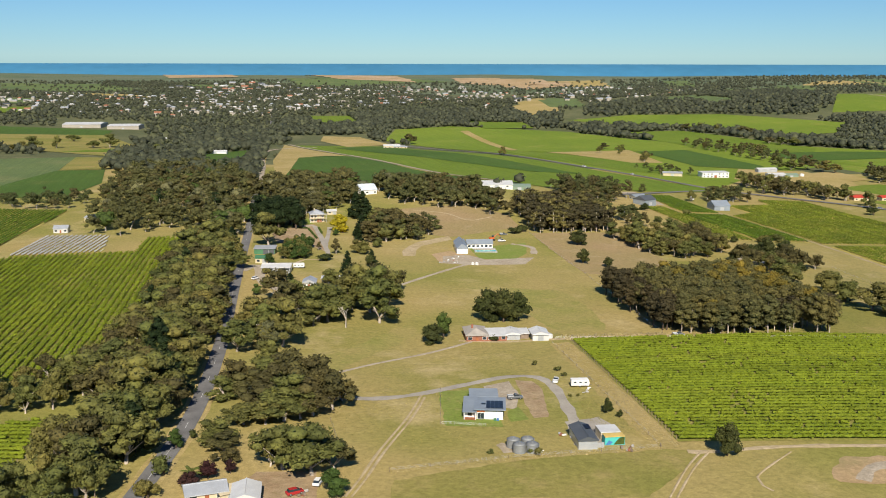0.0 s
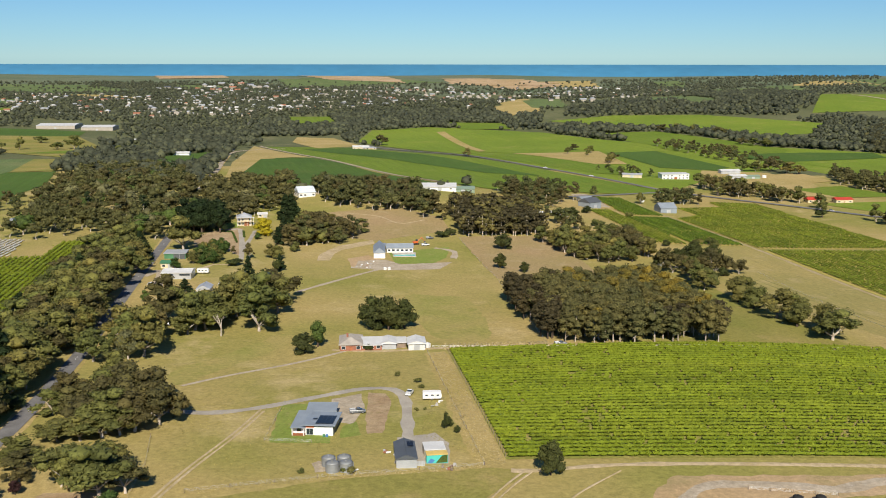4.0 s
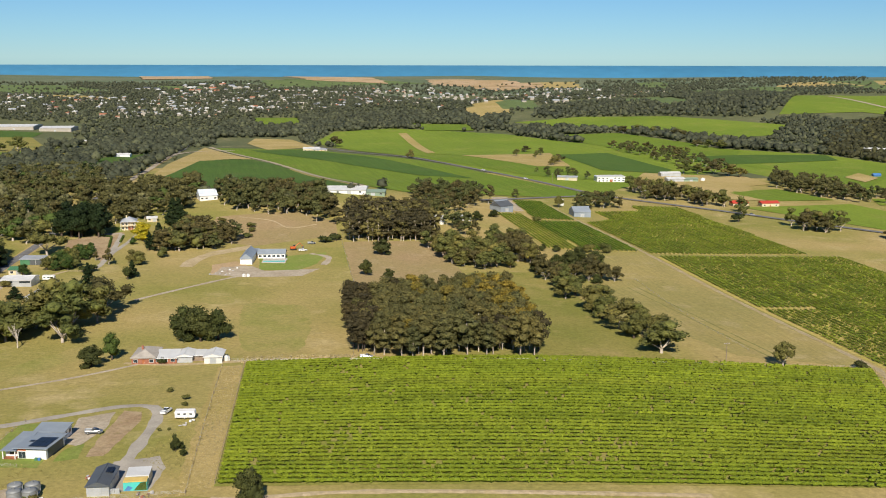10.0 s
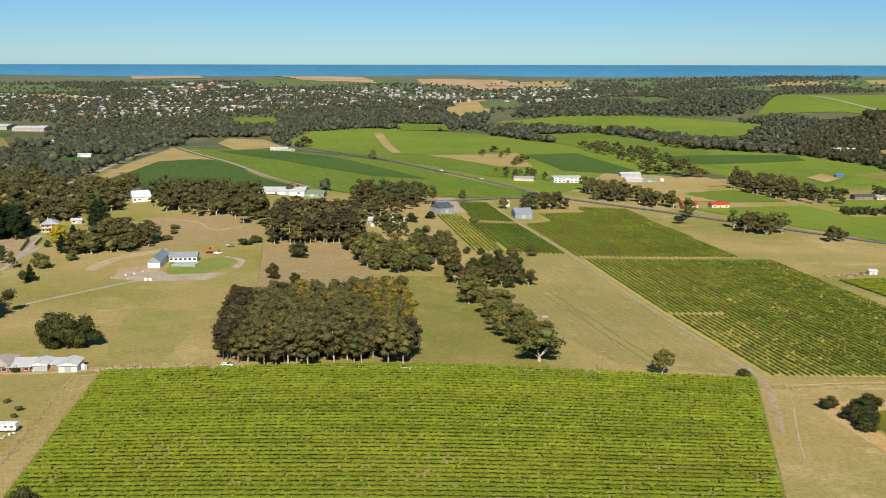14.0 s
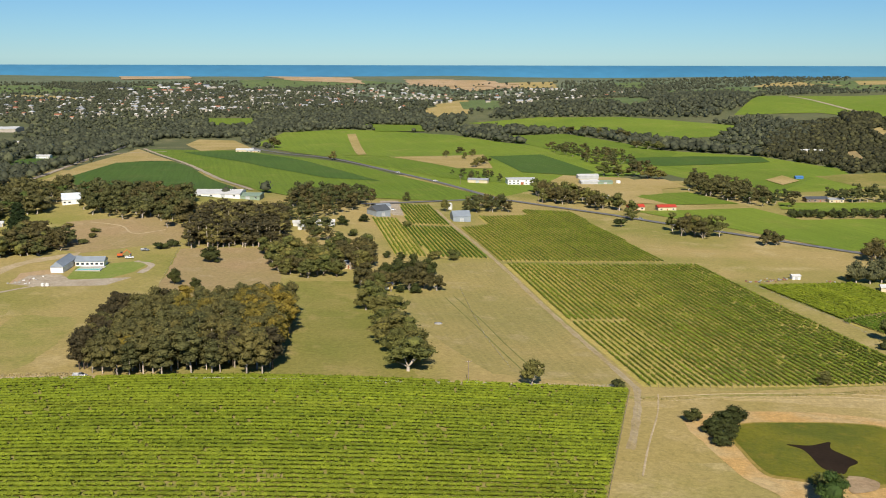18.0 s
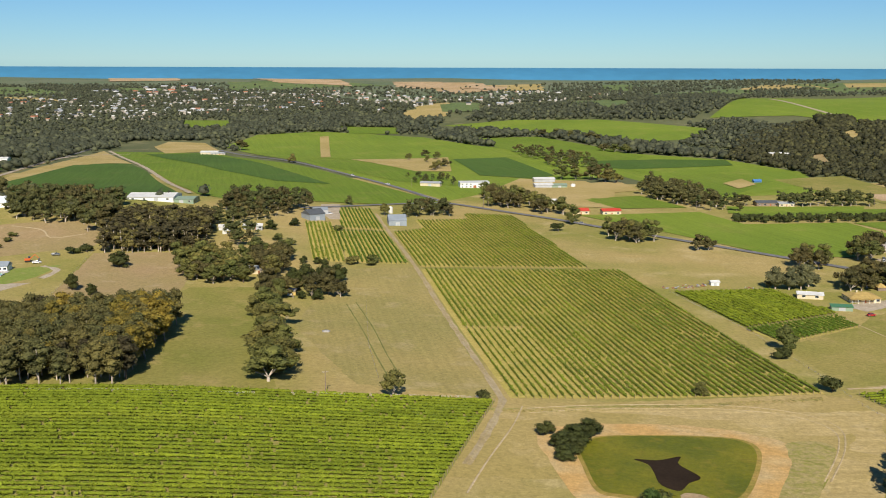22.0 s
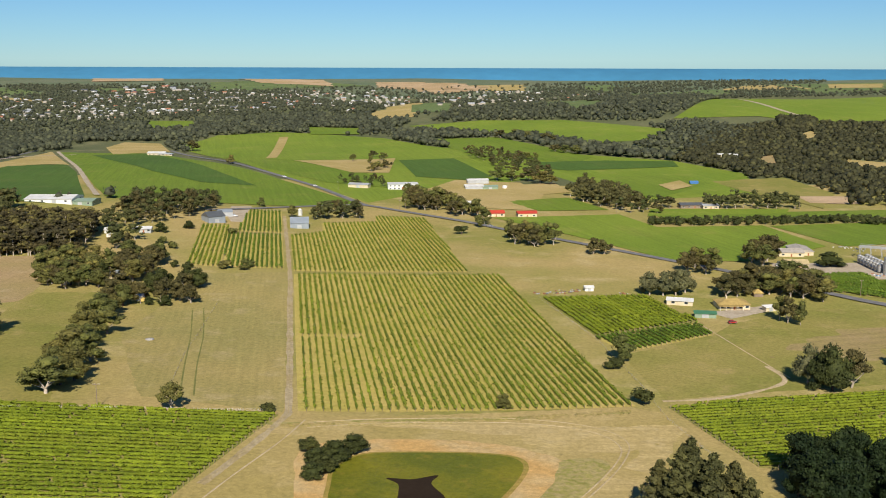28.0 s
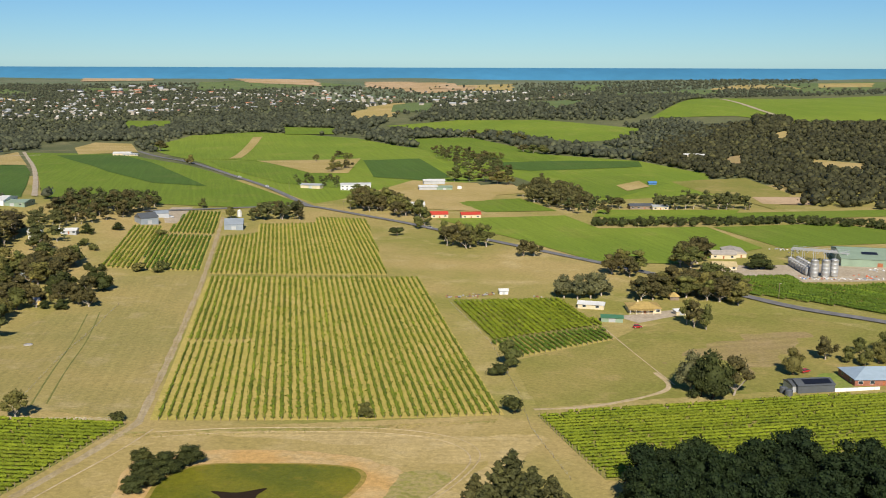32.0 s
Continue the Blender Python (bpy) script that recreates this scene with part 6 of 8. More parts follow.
ribbon("wheel_track", DIRT_PALE, [(317.7, 407.0), (344.8, 416.0), (387.7, 421.1), (414.4, 415.2), (424.9, 400.4), (420.2, 381.3), (404.3, 351.6)], 0.7, 0.15, "pale wheel mark round the dam")
ribbon("wheel_track", DIRT_PALE, [(315.9, 414.5), (310.9, 391.5), (301.3, 358.7), (294.3, 332.2)], 0.7, 0.16, "pale wheel mark beside the vines")
ribbon("track", DIRT_PALE, [(6.7, 396.4), (27.2, 395.2), (52.7, 400.1), (92.6, 403.5), (129.0, 401.2), (170.4, 402.7)], 3.0, 0.13, "bare earth margin behind the vines")


# ---- building materials ----
WHITE = plain("white_paint", (0.78, 0.77, 0.74), 0.6, 0, 0.1)
CREAM = plain("cream_render", (0.62, 0.53, 0.36), 0.8, 0, 0.12)
BRICK = plain("red_brick", (0.32, 0.13, 0.08), 0.85, 0, 0.25, 3)
STEEL = plain("galvanised_sheet", (0.5, 0.52, 0.54), 0.45, 0.3, 0.15, 0.8)
TANK_GREY = plain("grey_tank_sheet", (0.27, 0.28, 0.28), 0.55, 0.2, 0.2, 0.8)
STEEL_PALE = plain("pale_sheet_roof", (0.66, 0.66, 0.64), 0.5, 0.1, 0.12, 0.8)
STEEL_DARK = plain("dark_grey_sheet", (0.1, 0.11, 0.12), 0.5, 0.1, 0.15, 0.8)
STEEL_BLUE = plain("blue_grey_sheet", (0.28, 0.32, 0.36), 0.5, 0.1, 0.12, 0.8)
STEEL_GREEN = plain("grey_green_sheet", (0.25, 0.33, 0.24), 0.55, 0.05, 0.12, 0.5)
GREEN_PAINT = plain("green_sheet", (0.07, 0.2, 0.1), 0.55, 0, 0.15, 0.8)
TEAL = plain("teal_paint", (0.08, 0.5, 0.45), 0.5, 0, 0.1)
YELLOW = plain("mustard_paint", (0.62, 0.45, 0.14), 0.6, 0, 0.15)
OCHRE = plain("ochre_tile_roof", (0.42, 0.3, 0.1), 0.8, 0, 0.25, 2)
PALE_BLUE_ROOF = plain("bluish_white_sheet", (0.62, 0.68, 0.74), 0.45, 0.05, 0.12, 0.8)
TAN_ROOF = plain("tan_sheet_roof", (0.5, 0.4, 0.21), 0.75, 0, 0.2, 1.0)
STONE_ROOF = plain("grey_tan_roof", (0.4, 0.36, 0.31), 0.75, 0, 0.2, 1.2)
RED_ROOF = plain("red_sheet_roof", (0.5, 0.06, 0.035), 0.55, 0, 0.15, 1)
TERRACOTTA = plain("terracotta_roof", (0.38, 0.16, 0.09), 0.8, 0, 0.25, 1)
TIMBER_WARM = plain("stained_timber", (0.35, 0.12, 0.05), 0.6, 0, 0.25, 3)
ORANGE_PAINT = plain("orange_machine_paint", (0.6, 0.13, 0.03), 0.45, 0, 0.15)
GLASS = plain("dark_window_glass", (0.03, 0.04, 0.05), 0.08, 0, 0.05, 1, 0.6)
SOLAR = plain("solar_cells", (0.012, 0.014, 0.022), 0.35, 0.0, 0.1, 2, 0.25)
STAINLESS = plain("stainless_steel", (0.5, 0.5, 0.49), 0.5, 0.55, 0.15, 0.6)
RUBBER = plain("black_rubber", (0.02, 0.02, 0.02), 0.8, 0, 0.1)
CONCRETE = plain("concrete", (0.45, 0.43, 0.4), 0.9, 0, 0.15)
POOL = plain("pool_water", (0.1, 0.5, 0.5), 0.08, 0, 0.05, 1, 0.5)
BLUE_TARP = plain("blue_tarp", (0.07, 0.19, 0.42), 0.5, 0, 0.1)
TOWN_WALL = plain("town_render", (0.4, 0.36, 0.3), 0.8, 0, 0.15)
PAINTS = [plain("car_paint_white", (0.8, 0.8, 0.8), 0.25, 0, 0.03), plain("car_paint_grey", (0.18, 0.19, 0.2), 0.25, 0.3, 0.05), plain("car_paint_silver", (0.5, 0.5, 0.51), 0.25, 0.5, 0.05),
          plain("car_paint_red", (0.4, 0.03, 0.03), 0.25, 0, 0.05), plain("car_paint_blue", (0.04, 0.1, 0.3), 0.25, 0, 0.05)]


def roof_mesh(w, d, z, rise, kind, eave=0.45, thick=0.16):
    """A roof with thickness over 0..w, 0..d. gable: ridge along x; gable_y: ridge along y; hip; skillion: high at the back; low_front: high at the front."""
    x0, x1, y0, y1 = -eave, w + eave, -eave, d + eave
    if kind == "gable":
        top = [(x0, y0, z), (x1, y0, z), (x1, y1, z), (x0, y1, z), (x0, d / 2, z + rise), (x1, d / 2, z + rise)]
        up = [(0, 1, 5, 4), (2, 3, 4, 5)]
        ends = [(1, 2, 5), (3, 0, 4)]
    elif kind == "gable_y":
        top = [(x0, y0, z), (x1, y0, z), (x1, y1, z), (x0, y1, z), (w / 2, y0, z + rise), (w / 2, y1, z + rise)]
        up = [(1, 2, 5, 4), (3, 0, 4, 5)]
        ends = [(0, 1, 4), (2, 3, 5)]
    elif kind == "hip":
        k = min(w, d) / 2 * 0.95
        if w >= d:
            a, b = (k, d / 2, z + rise), (w - k, d / 2, z + rise)
            up = [(0, 1, 5, 4), (1, 2, 5), (2, 3, 4, 5), (3, 0, 4)]
        else:
            a, b = (w / 2, k, z + rise), (w / 2, d - k, z + rise)
            up = [(0, 1, 4), (1, 2, 5, 4), (2, 3, 5), (3, 0, 4, 5)]
        top = [(x0, y0, z), (x1, y0, z), (x1, y1, z), (x0, y1, z), a, b]
        ends = []
    else:
        zf, zb = (z, z + rise) if kind == "skillion" else (z + rise, z)
        top = [(x0, y0, zf), (x1, y0, zf), (x1, y1, zb), (x0, y1, zb)]
        up = [(0, 1, 2, 3)]
        ends = []
    n = len(top)
    verts = [(x, y, h + thick) for x, y, h in top] + top
    faces = list(up) + [tuple(i + n for i in f[::-1]) for f in up] + [tuple(i + n for i in f) for f in ends]
    edge = {}
    for f in up:
        for a, b in zip(f, f[1:] + f[:1]):
            edge[(a, b)] = True
    for a, b in edge:
        if (b, a) not in edge:
            faces.append((a, a + n, b + n, b))
    return verts, faces


def building(name, label, corner, angle, w, d, high, roof, rise, wall, top, windows=3, door=True, category="house", eave=0.45, chimney=False, solar=None, sides=True, group="", door_mat=None, sink=0.0):
    """A building on its base: corner is the front left one, the front faces the camera's side."""
    root = new(name)
    ca, sa = math.cos(radians(angle)), math.sin(radians(angle))
    mid = (corner[0] + ca * w / 2 - sa * d / 2, corner[1] + sa * w / 2 + ca * d / 2)
    z = float(ground_z(*mid)) - sink
    root.matrix_basis = pose(corner[0], corner[1], z, 0, 0, angle)
    part("wall", boxes([(0, 0, -1.2, w, d, high)]), wall, root)
    extra = part("roof", roof_mesh(w, d, high, rise, roof, eave), top, root)
    if roof in ("gable", "gable_y"):
        a, b = (Vector((-eave, d / 2, high + rise + 0.2)), Vector((w + eave, d / 2, high + rise + 0.2))) if roof == "gable" else (Vector((w / 2, -eave, high + rise + 0.2)), Vector((w / 2, d + eave, high + rise + 0.2)))
        vv, ff = [], []
        limb(vv, ff, a, b, 0.12, 0.12, 6)
        part("ridge_cap", (vv, ff), top, extra)
    part("gutter", boxes([(-eave, -eave - 0.12, high - 0.05 + (rise if roof == "low_front" else 0), w + eave, -eave, high + 0.1 + (rise if roof == "low_front" else 0))]), top, extra)
    slots = windows + (1 if door else 0)
    for k in range(slots):
        cx = w * (k + 0.5) / max(slots, 1)
        if door and k == slots // 2:
            dw, dh = (1.0, 2.05) if high < 4.2 and category != "shed" else (min(3.4, w * 0.35), min(3.0, high - 0.4))
            o = part("door", boxes([(cx - dw / 2, -0.07, 0, cx + dw / 2, 0.0, dh)]), door_mat or (STEEL if category == "shed" else TIMBER_WARM), root)
            part("handle", boxes([(cx + dw * 0.35, -0.12, 0.95, cx + dw * 0.42, -0.07, 1.1)]), STAINLESS, o)
            continue
        ww = min(1.8, w / (slots + 1) * 0.7)
        levels = [1.0] if high < 4.6 else [0.9, 3.7]
        for zz in levels:
            f = part("window", boxes([(cx - ww / 2 - 0.08, -0.05, zz - 0.08, cx + ww / 2 + 0.08, 0.0, zz + 1.28)]), WHITE, root)
            part("pane", boxes([(cx - ww / 2, -0.07, zz, cx + ww / 2, -0.05, zz + 1.2)]), GLASS, f)
    if sides and windows:
        for k in range(2):
            cy = d * (k + 0.5) / 2
            for x, s in ((0.0, -1), (w, 1)):
                f = part("window", boxes([(min(x, x + s * 0.05), cy - 0.8, 0.95, max(x, x + s * 0.05), cy + 0.8, 2.2)]), WHITE, root)
                part("pane", boxes([(min(x + s * 0.05, x + s * 0.07), cy - 0.7, 1.03, max(x + s * 0.05, x + s * 0.07), cy + 0.7, 2.12)]), GLASS, f)
    if chimney:
        c = part("chimney", boxes([(w * 0.3, d * 0.45, high, w * 0.3 + 0.8, d * 0.45 + 0.8, high + rise + 1.1)], 0.04), wall, root)
    tagged(root, label, category, group)
    return root


def panels(root, x0, y0, x1, y1, z0, z1, nx, ny):
    """Solar panels lying on a roof plane that climbs from z0 at y0 to z1 at y1."""
    for i in range(nx):
        for j in range(ny):
            a, b = x0 + (x1 - x0) * i / nx + 0.03, x0 + (x1 - x0) * (i + 1) / nx - 0.03
            c, e = y0 + (y1 - y0) * j / ny + 0.03, y0 + (y1 - y0) * (j + 1) / ny - 0.03
            h = lambda y: z0 + (z1 - z0) * (y - y0) / (y1 - y0)
            v = [(a, c, h(c)), (b, c, h(c)), (b, e, h(e)), (a, e, h(e))]
            part("solar_panel", ([(x, y, z + 0.1) for x, y, z in v] + [(x, y, z) for x, y, z in v], [(0, 1, 2, 3), (0, 4, 5, 1), (1, 5, 6, 2), (2, 6, 7, 3), (3, 7, 4, 0)]), SOLAR, root)


def drum(r, h, n=20, dome=0.0, ribs=0):
    """A round tank wall with a domed lid and pressed ribs."""
    rings = [(r, 0.0)]
    if ribs:
        for k in range(1, ribs + 1):
            z = h * k / (ribs + 1)
            rings += [(r, z - 0.08), (r + 0.05, z), (r, z + 0.08)]
    rings += [(r, h), (r * 1.02, h + 0.03), (r * 0.6, h + dome * 0.8), (0.15, h + dome)]
    v, f = [], []
    for rr, z in rings:
        v += [(rr * math.cos(2 * math.pi * k / n), rr * math.sin(2 * math.pi * k / n), z) for k in range(n)]
    for i in range(len(rings) - 1):
        f += [(i * n + k, i * n + (k + 1) % n, (i + 1) * n + (k + 1) % n, (i + 1) * n + k) for k in range(n)]
    f.append(tuple((len(rings) - 1) * n + k for k in range(n)))
    return v, f


def tank(name, label, xy, r, h, material, dome=0.4, ribs=5, group="", legs=0.0, category="tank"):
    root = new(name)
    root.location = (xy[0], xy[1], float(ground_z(*xy)))
    v, f = drum(r, h, 22, dome, ribs)
    o = part("body", ([(a, b, c + legs) for a, b, c in v], f), material, root)
    for p in o.data.polygons:
        p.use_smooth = True
    part("hatch", ([(a, b, c + h + dome + legs) for a, b, c in drum(0.32, 0.2, 10, 0.05)[0]], drum(0.32, 0.2, 10, 0.05)[1]), material, root)
    part("pipe", boxes([(r, -0.08, 0, r + 0.16, 0.08, h + legs)]), material, root)
    if legs:
        for k in range(4):
            a = math.pi / 4 + k * math.pi / 2
            part("leg", boxes([(r * 0.75 * math.cos(a) - 0.08, r * 0.75 * math.sin(a) - 0.08, -0.2, r * 0.75 * math.cos(a) + 0.08, r * 0.75 * math.sin(a) + 0.08, legs + 0.1)]), STEEL, root)
    return tagged(root, label, category, group)


def wheel(root, x, y, r=0.34, w=0.24):
    n = 14
    v = [(x + r * math.cos(2 * math.pi * k / n), y + s * w / 2, r + r * math.sin(2 * math.pi * k / n)) for s in (-1, 1) for k in range(n)]
    f = [tuple(range(n)), tuple(range(2 * n - 1, n - 1, -1))] + [(k, n + k, n + (k + 1) % n, (k + 1) % n) for k in range(n)]
    t = part("wheel", (v, f), RUBBER, root)
    q = 0.6
    v = [(x + q * r * math.cos(2 * math.pi * k / n), y + s * (w / 2 + 0.01), r + q * r * math.sin(2 * math.pi * k / n)) for s in (-1, 1) for k in range(n)]
    part("rim", (v, f), STAINLESS, t)


def loft(sections):
    """Joins rings of equal length into a closed body."""
    n = len(sections[0])
    v = [p for s in sections for p in s]
    f = [tuple(range(n))[::-1], tuple(range(len(v) - n, len(v)))]
    for i in range(len(sections) - 1):
        f += [(i * n + k, i * n + (k + 1) % n, (i + 1) * n + (k + 1) % n, (i + 1) * n + k) for k in range(n)]
    return v, f


def car(label, xy, angle, paint, ute=False, name="car"):
    root = new(name)
    root.matrix_basis = pose(xy[0], xy[1], float(ground_z(*xy)) + 0.3, 0, 0, angle)
    L, W = (5.2, 1.85) if ute else (4.6, 1.8)

    def ring(x, w, z0, z1):
        return [(x, -w, z0), (x, w, z0), (x, w, z1 - 0.1), (x, w * 0.94, z1), (x, -w * 0.94, z1), (x, -w, z1 - 0.1)]
    h = W / 2
    part("body", loft([ring(-L / 2, h * 0.9, 0.4, 0.8), ring(-L / 2 + 0.2, h, 0.3, 0.95), ring(0, h, 0.28, 1.0), ring(L / 2 - 0.9, h, 0.3, 0.95), ring(L / 2 - 0.1, h * 0.92, 0.35, 0.75), ring(L / 2, h * 0.85, 0.4, 0.65)]), paint, root)
    c0, c1 = (-0.5, 1.5) if ute else (-1.9, 1.4)
    part("cabin", loft([ring(c0, h * 0.88, 0.95, 1.05), ring(c0 + 0.3, h * 0.8, 0.95, 1.52), ring(c1 - 0.9, h * 0.8, 0.95, 1.55), ring(c1, h * 0.88, 0.95, 1.02)]), GLASS, root)
    part("roof", boxes([(c0 + 0.32, -h * 0.78, 1.54, c1 - 0.92, h * 0.78, 1.6)], 0.02), paint, root)
    if ute:
        part("tray", boxes([(-L / 2, -h, 0.95, -0.6, -h + 0.08, 1.3), (-L / 2, h - 0.08, 0.95, -0.6, h, 1.3), (-L / 2, -h, 0.95, -L / 2 + 0.08, h, 1.3)]), STEEL, root)
    for x in (-L * 0.31, L * 0.31):
        for y in (-h + 0.1, h - 0.1):
            wheel(root, x, y)
    for y in (-h * 0.65, h * 0.65):
        part("headlight", boxes([(L / 2 - 0.06, y - 0.18, 0.55, L / 2 + 0.03, y + 0.18, 0.68)]), WHITE, root)
    return tagged(root, label, "car")


def caravan(label, xy, angle, L=6.2, W=2.4, name="caravan"):
    root = new(name)
    root.matrix_basis = pose(xy[0], xy[1], float(ground_z(*xy)) + 0.25, 0, 0, angle)

    def ring(y):
        return [(-L / 2, y, 0.55), (L / 2, y, 0.55), (L / 2 + 0.25, y, 1.4), (L / 2, y, 2.5), (L / 2 - 0.25, y, 2.7), (-L / 2 + 0.2, y, 2.7), (-L / 2, y, 2.5)]
    part("body", loft([ring(-W / 2), ring(W / 2)]), WHITE, root)
    for x in (-1.8, 0.1, 2.0):
        f = part("window", boxes([(x - 0.5, -W / 2 - 0.04, 1.45, x + 0.5, -W / 2, 2.05)]), WHITE, root)
        part("pane", boxes([(x - 0.45, -W / 2 - 0.06, 1.5, x + 0.45, -W / 2 - 0.04, 2.0)]), GLASS, f)
    part("door", boxes([(0.9, -W / 2 - 0.03, 0.6, 1.45, -W / 2, 2.3)]), STEEL_PALE, root)
    part("drawbar", boxes([(L / 2, -0.06, 0.5, L / 2 + 1.2, 0.06, 0.6)]), STEEL_DARK, root)
    for y in (-W / 2 + 0.15, W / 2 - 0.15):
        wheel(root, 0, y)
    return tagged(root, label, "caravan")


def pole(xy, high=9.5, arm_angle=10.0, label="tall timber power pole with a crossarm"):
    root = new("power_pole")
    root.matrix_basis = pose(xy[0], xy[1], float(ground_z(*xy)), 0, 0, arm_angle)
    v, f = [], []
    limb(v, f, (0, 0, -0.3), (0, 0, high), 0.17, 0.11, 8)
    part("post", (v, f), TIMBER, root)
    arm = part("crossarm", boxes([(-1.2, -0.06, high - 0.7, 1.2, 0.06, high - 0.55)]), TIMBER, root)
    for x in (-1.0, -0.4, 0.4, 1.0):
        part("insulator", boxes([(x - 0.05, -0.05, high - 0.55, x + 0.05, 0.05, high - 0.33)]), WHITE, arm)
    return tagged(root, label, "power pole", "roadside power poles")


_fv, _ff = [], []
limb(_fv, _ff, (0, 0, -0.3), (0, 0, 1.2), 0.08, 0.07, 6)
FENCE_POST = mesh_of("post", _fv, _ff, TIMBER)


def fence(line, label="post and wire fence with grey timber posts", step=9.0):
    root = new("fence")
    o = line[0]
    z0 = float(ground_z(*o))
    root.location = (o[0], o[1], z0)
    stops = []
    for a, b in zip(line, line[1:]):
        L = math.dist(a, b)
        n = max(1, int(L / step))
        stops += [(a[0] + (b[0] - a[0]) * k / n, a[1] + (b[1] - a[1]) * k / n) for k in range(n)]
    stops.append(line[-1])
    for x, y in stops:
        p = new("post", FENCE_POST)
        p.parent = root
        p.location = (x - o[0], y - o[1], float(ground_z(x, y)) - z0)
    for h in (0.45, 0.75, 1.1):
        v, f = [], []
        for i, (x, y) in enumerate(stops):
            z = float(ground_z(x, y)) - z0 + h
            v += [(x - o[0] - 0.01, y - o[1] - 0.01, z - 0.01), (x - o[0] + 0.01, y - o[1] + 0.01, z - 0.01), (x - o[0], y - o[1], z + 0.012)]
            if i:
                q = 3 * i
                f += [(q - 3 + k, q - 3 + (k + 1) % 3, q + (k + 1) % 3, q + k) for k in range(3)]
        part("wire", (v, f), STEEL, root)
    return tagged(root, label, "fence")


def clutter(xy, seed, n, spread, mats, label, name="rubble_heap"):
    """A heap of odd boards, boxes and stones lying about."""
    rng = np.random.default_rng(seed)
    root = new(name)
    root.location = (xy[0], xy[1], float(ground_z(*xy)))
    for k in range(n):
        x, y = rng.normal(scale=spread, size=2)
        a, b, c = rng.uniform(0.4, 1.6), rng.uniform(0.3, 1.0), rng.uniform(0.2, 0.7)
        bm = boxes([(-a / 2, -b / 2, 0, a / 2, b / 2, c)], 0.05)
        bmesh.ops.transform(bm, matrix=pose(x, y, float(ground_z(xy[0] + x, xy[1] + y)) - root.location.z + 0.2, rng.uniform(-8, 8), rng.uniform(-8, 8), rng.uniform(0, 180)), verts=bm.verts)
        part("piece", bm, mats[k % len(mats)], root)
    return tagged(root, label, "heap")


# ---- the house with solar panels ----
h = building("modern_house", "white and timber house with grey skillion roof", (10.6, 292.2), -3, 8.3, 11.8, 3.0, "low_front", 0.7, WHITE, STEEL_BLUE, 0, False, eave=0.9)
panels(h, 3.0, 0.4, 8.3, 8.8, 3.9, 3.27, 4, 2)
panels(h, 1.4, 4.5, 2.8, 6.0, 3.62, 3.5, 1, 1)
part("feature_panel", boxes([(0.1, -0.08, 2.75, 2.6, -0.02, 3.55)]), ORANGE_PAINT, h, "orange timber cladding")
f = part("window", boxes([(0.3, -0.06, 0.5, 2.4, 0.0, 2.5)]), STEEL, h)
part("pane", boxes([(0.38, -0.08, 0.58, 1.3, -0.06, 2.42), (1.4, -0.08, 0.58, 2.32, -0.06, 2.42)]), GLASS, f)
# dark sheet over the white side wall stands in for eave shade
part("side_wall_shade", boxes([(8.3, 1.0, -0.6, 8.38, 10.8, 2.9)]), STEEL_DARK, h, "side wall sheet coloured dark for shade under the eave")
part("bin", boxes([(5.4, -1.3, 0.0, 6.1, -0.6, 1.1)], 0.05), GREEN_PAINT, h, "green wheeled bin")
part("bin", boxes([(6.3, -1.3, 0.0, 7.0, -0.6, 1.1)], 0.05), BLUE_TARP, h, "blue wheeled bin")
part("path", boxes([(-0.2, -2.4, -0.9, 8.6, 0, 0.12)]), CONCRETE, h, "pale concrete path")
h = building("house_wing", "open grey roofed veranda wing with timber deck", (6.6, 293.6), -3, 3.9, 11.2, 2.9, "skillion", 0.3, WHITE, STEEL_BLUE, 1, False, eave=0.35, sides=False)
part("deck", boxes([(0, -2.2, -0.6, 4.0, 0, 0.45)]), TIMBER_WARM, h)
part("pillar", boxes([(0.1, -2.1, 0, 0.35, -1.85, 2.9)]), WHITE, h)
part("pillar", boxes([(3.6, -2.1, 0, 3.85, -1.85, 2.9)]), WHITE, h)
part("awning", boxes([(-0.3, -2.4, 2.9, 4.2, 0, 3.05)]), STEEL_BLUE, h)
building("house_wing", "rear garage wing with blue grey roof", (9.2, 307.6), 0, 8.6, 6.0, 2.9, "skillion", 0.4, WHITE, STEEL_BLUE, 2, False, eave=0.5)
h = building("garage", "dark grey gabled steel garage with solar panels", (39.2, 267.0), 6, 5.6, 12, 2.9, "gable_y", 1.1, STEEL, STEEL_DARK, 0, True, "shed", 0.3)
panels(h, 3.4, 6.5, 5.2, 9.8, 3.95, 3.95, 2, 2)
h = building("storage_container", "pale weathered storage container with rusty roof", (46.8, 274.8), 8, 6.0, 5.6, 2.6, "skillion", 0.1, CREAM, STEEL_PALE, 0, True, "shed", 0.05)
h = building("storage_container", "container painted with a teal and green mural", (47.4, 270.9), 8, 6.0, 2.5, 2.6, "skillion", 0.06, TEAL, YELLOW, 0, False, "shed", 0.03)
part("mural_panel", ([(2.6, -0.05, 0.2), (5.9, -0.05, 0.2), (5.9, -0.05, 2.5), (4.4, -0.05, 2.3), (3.4, -0.05, 1.2)], [(0, 1, 2, 3, 4)]), GREEN_LEAF, h, "green painted shape on teal")
part("mural_panel", ([(0.2, -0.05, 0.3), (1.6, -0.05, 0.2), (2.4, -0.05, 1.0), (1.2, -0.05, 1.6)], [(0, 1, 2, 3)]), BLUE_TARP, h, "blue painted shape on teal")
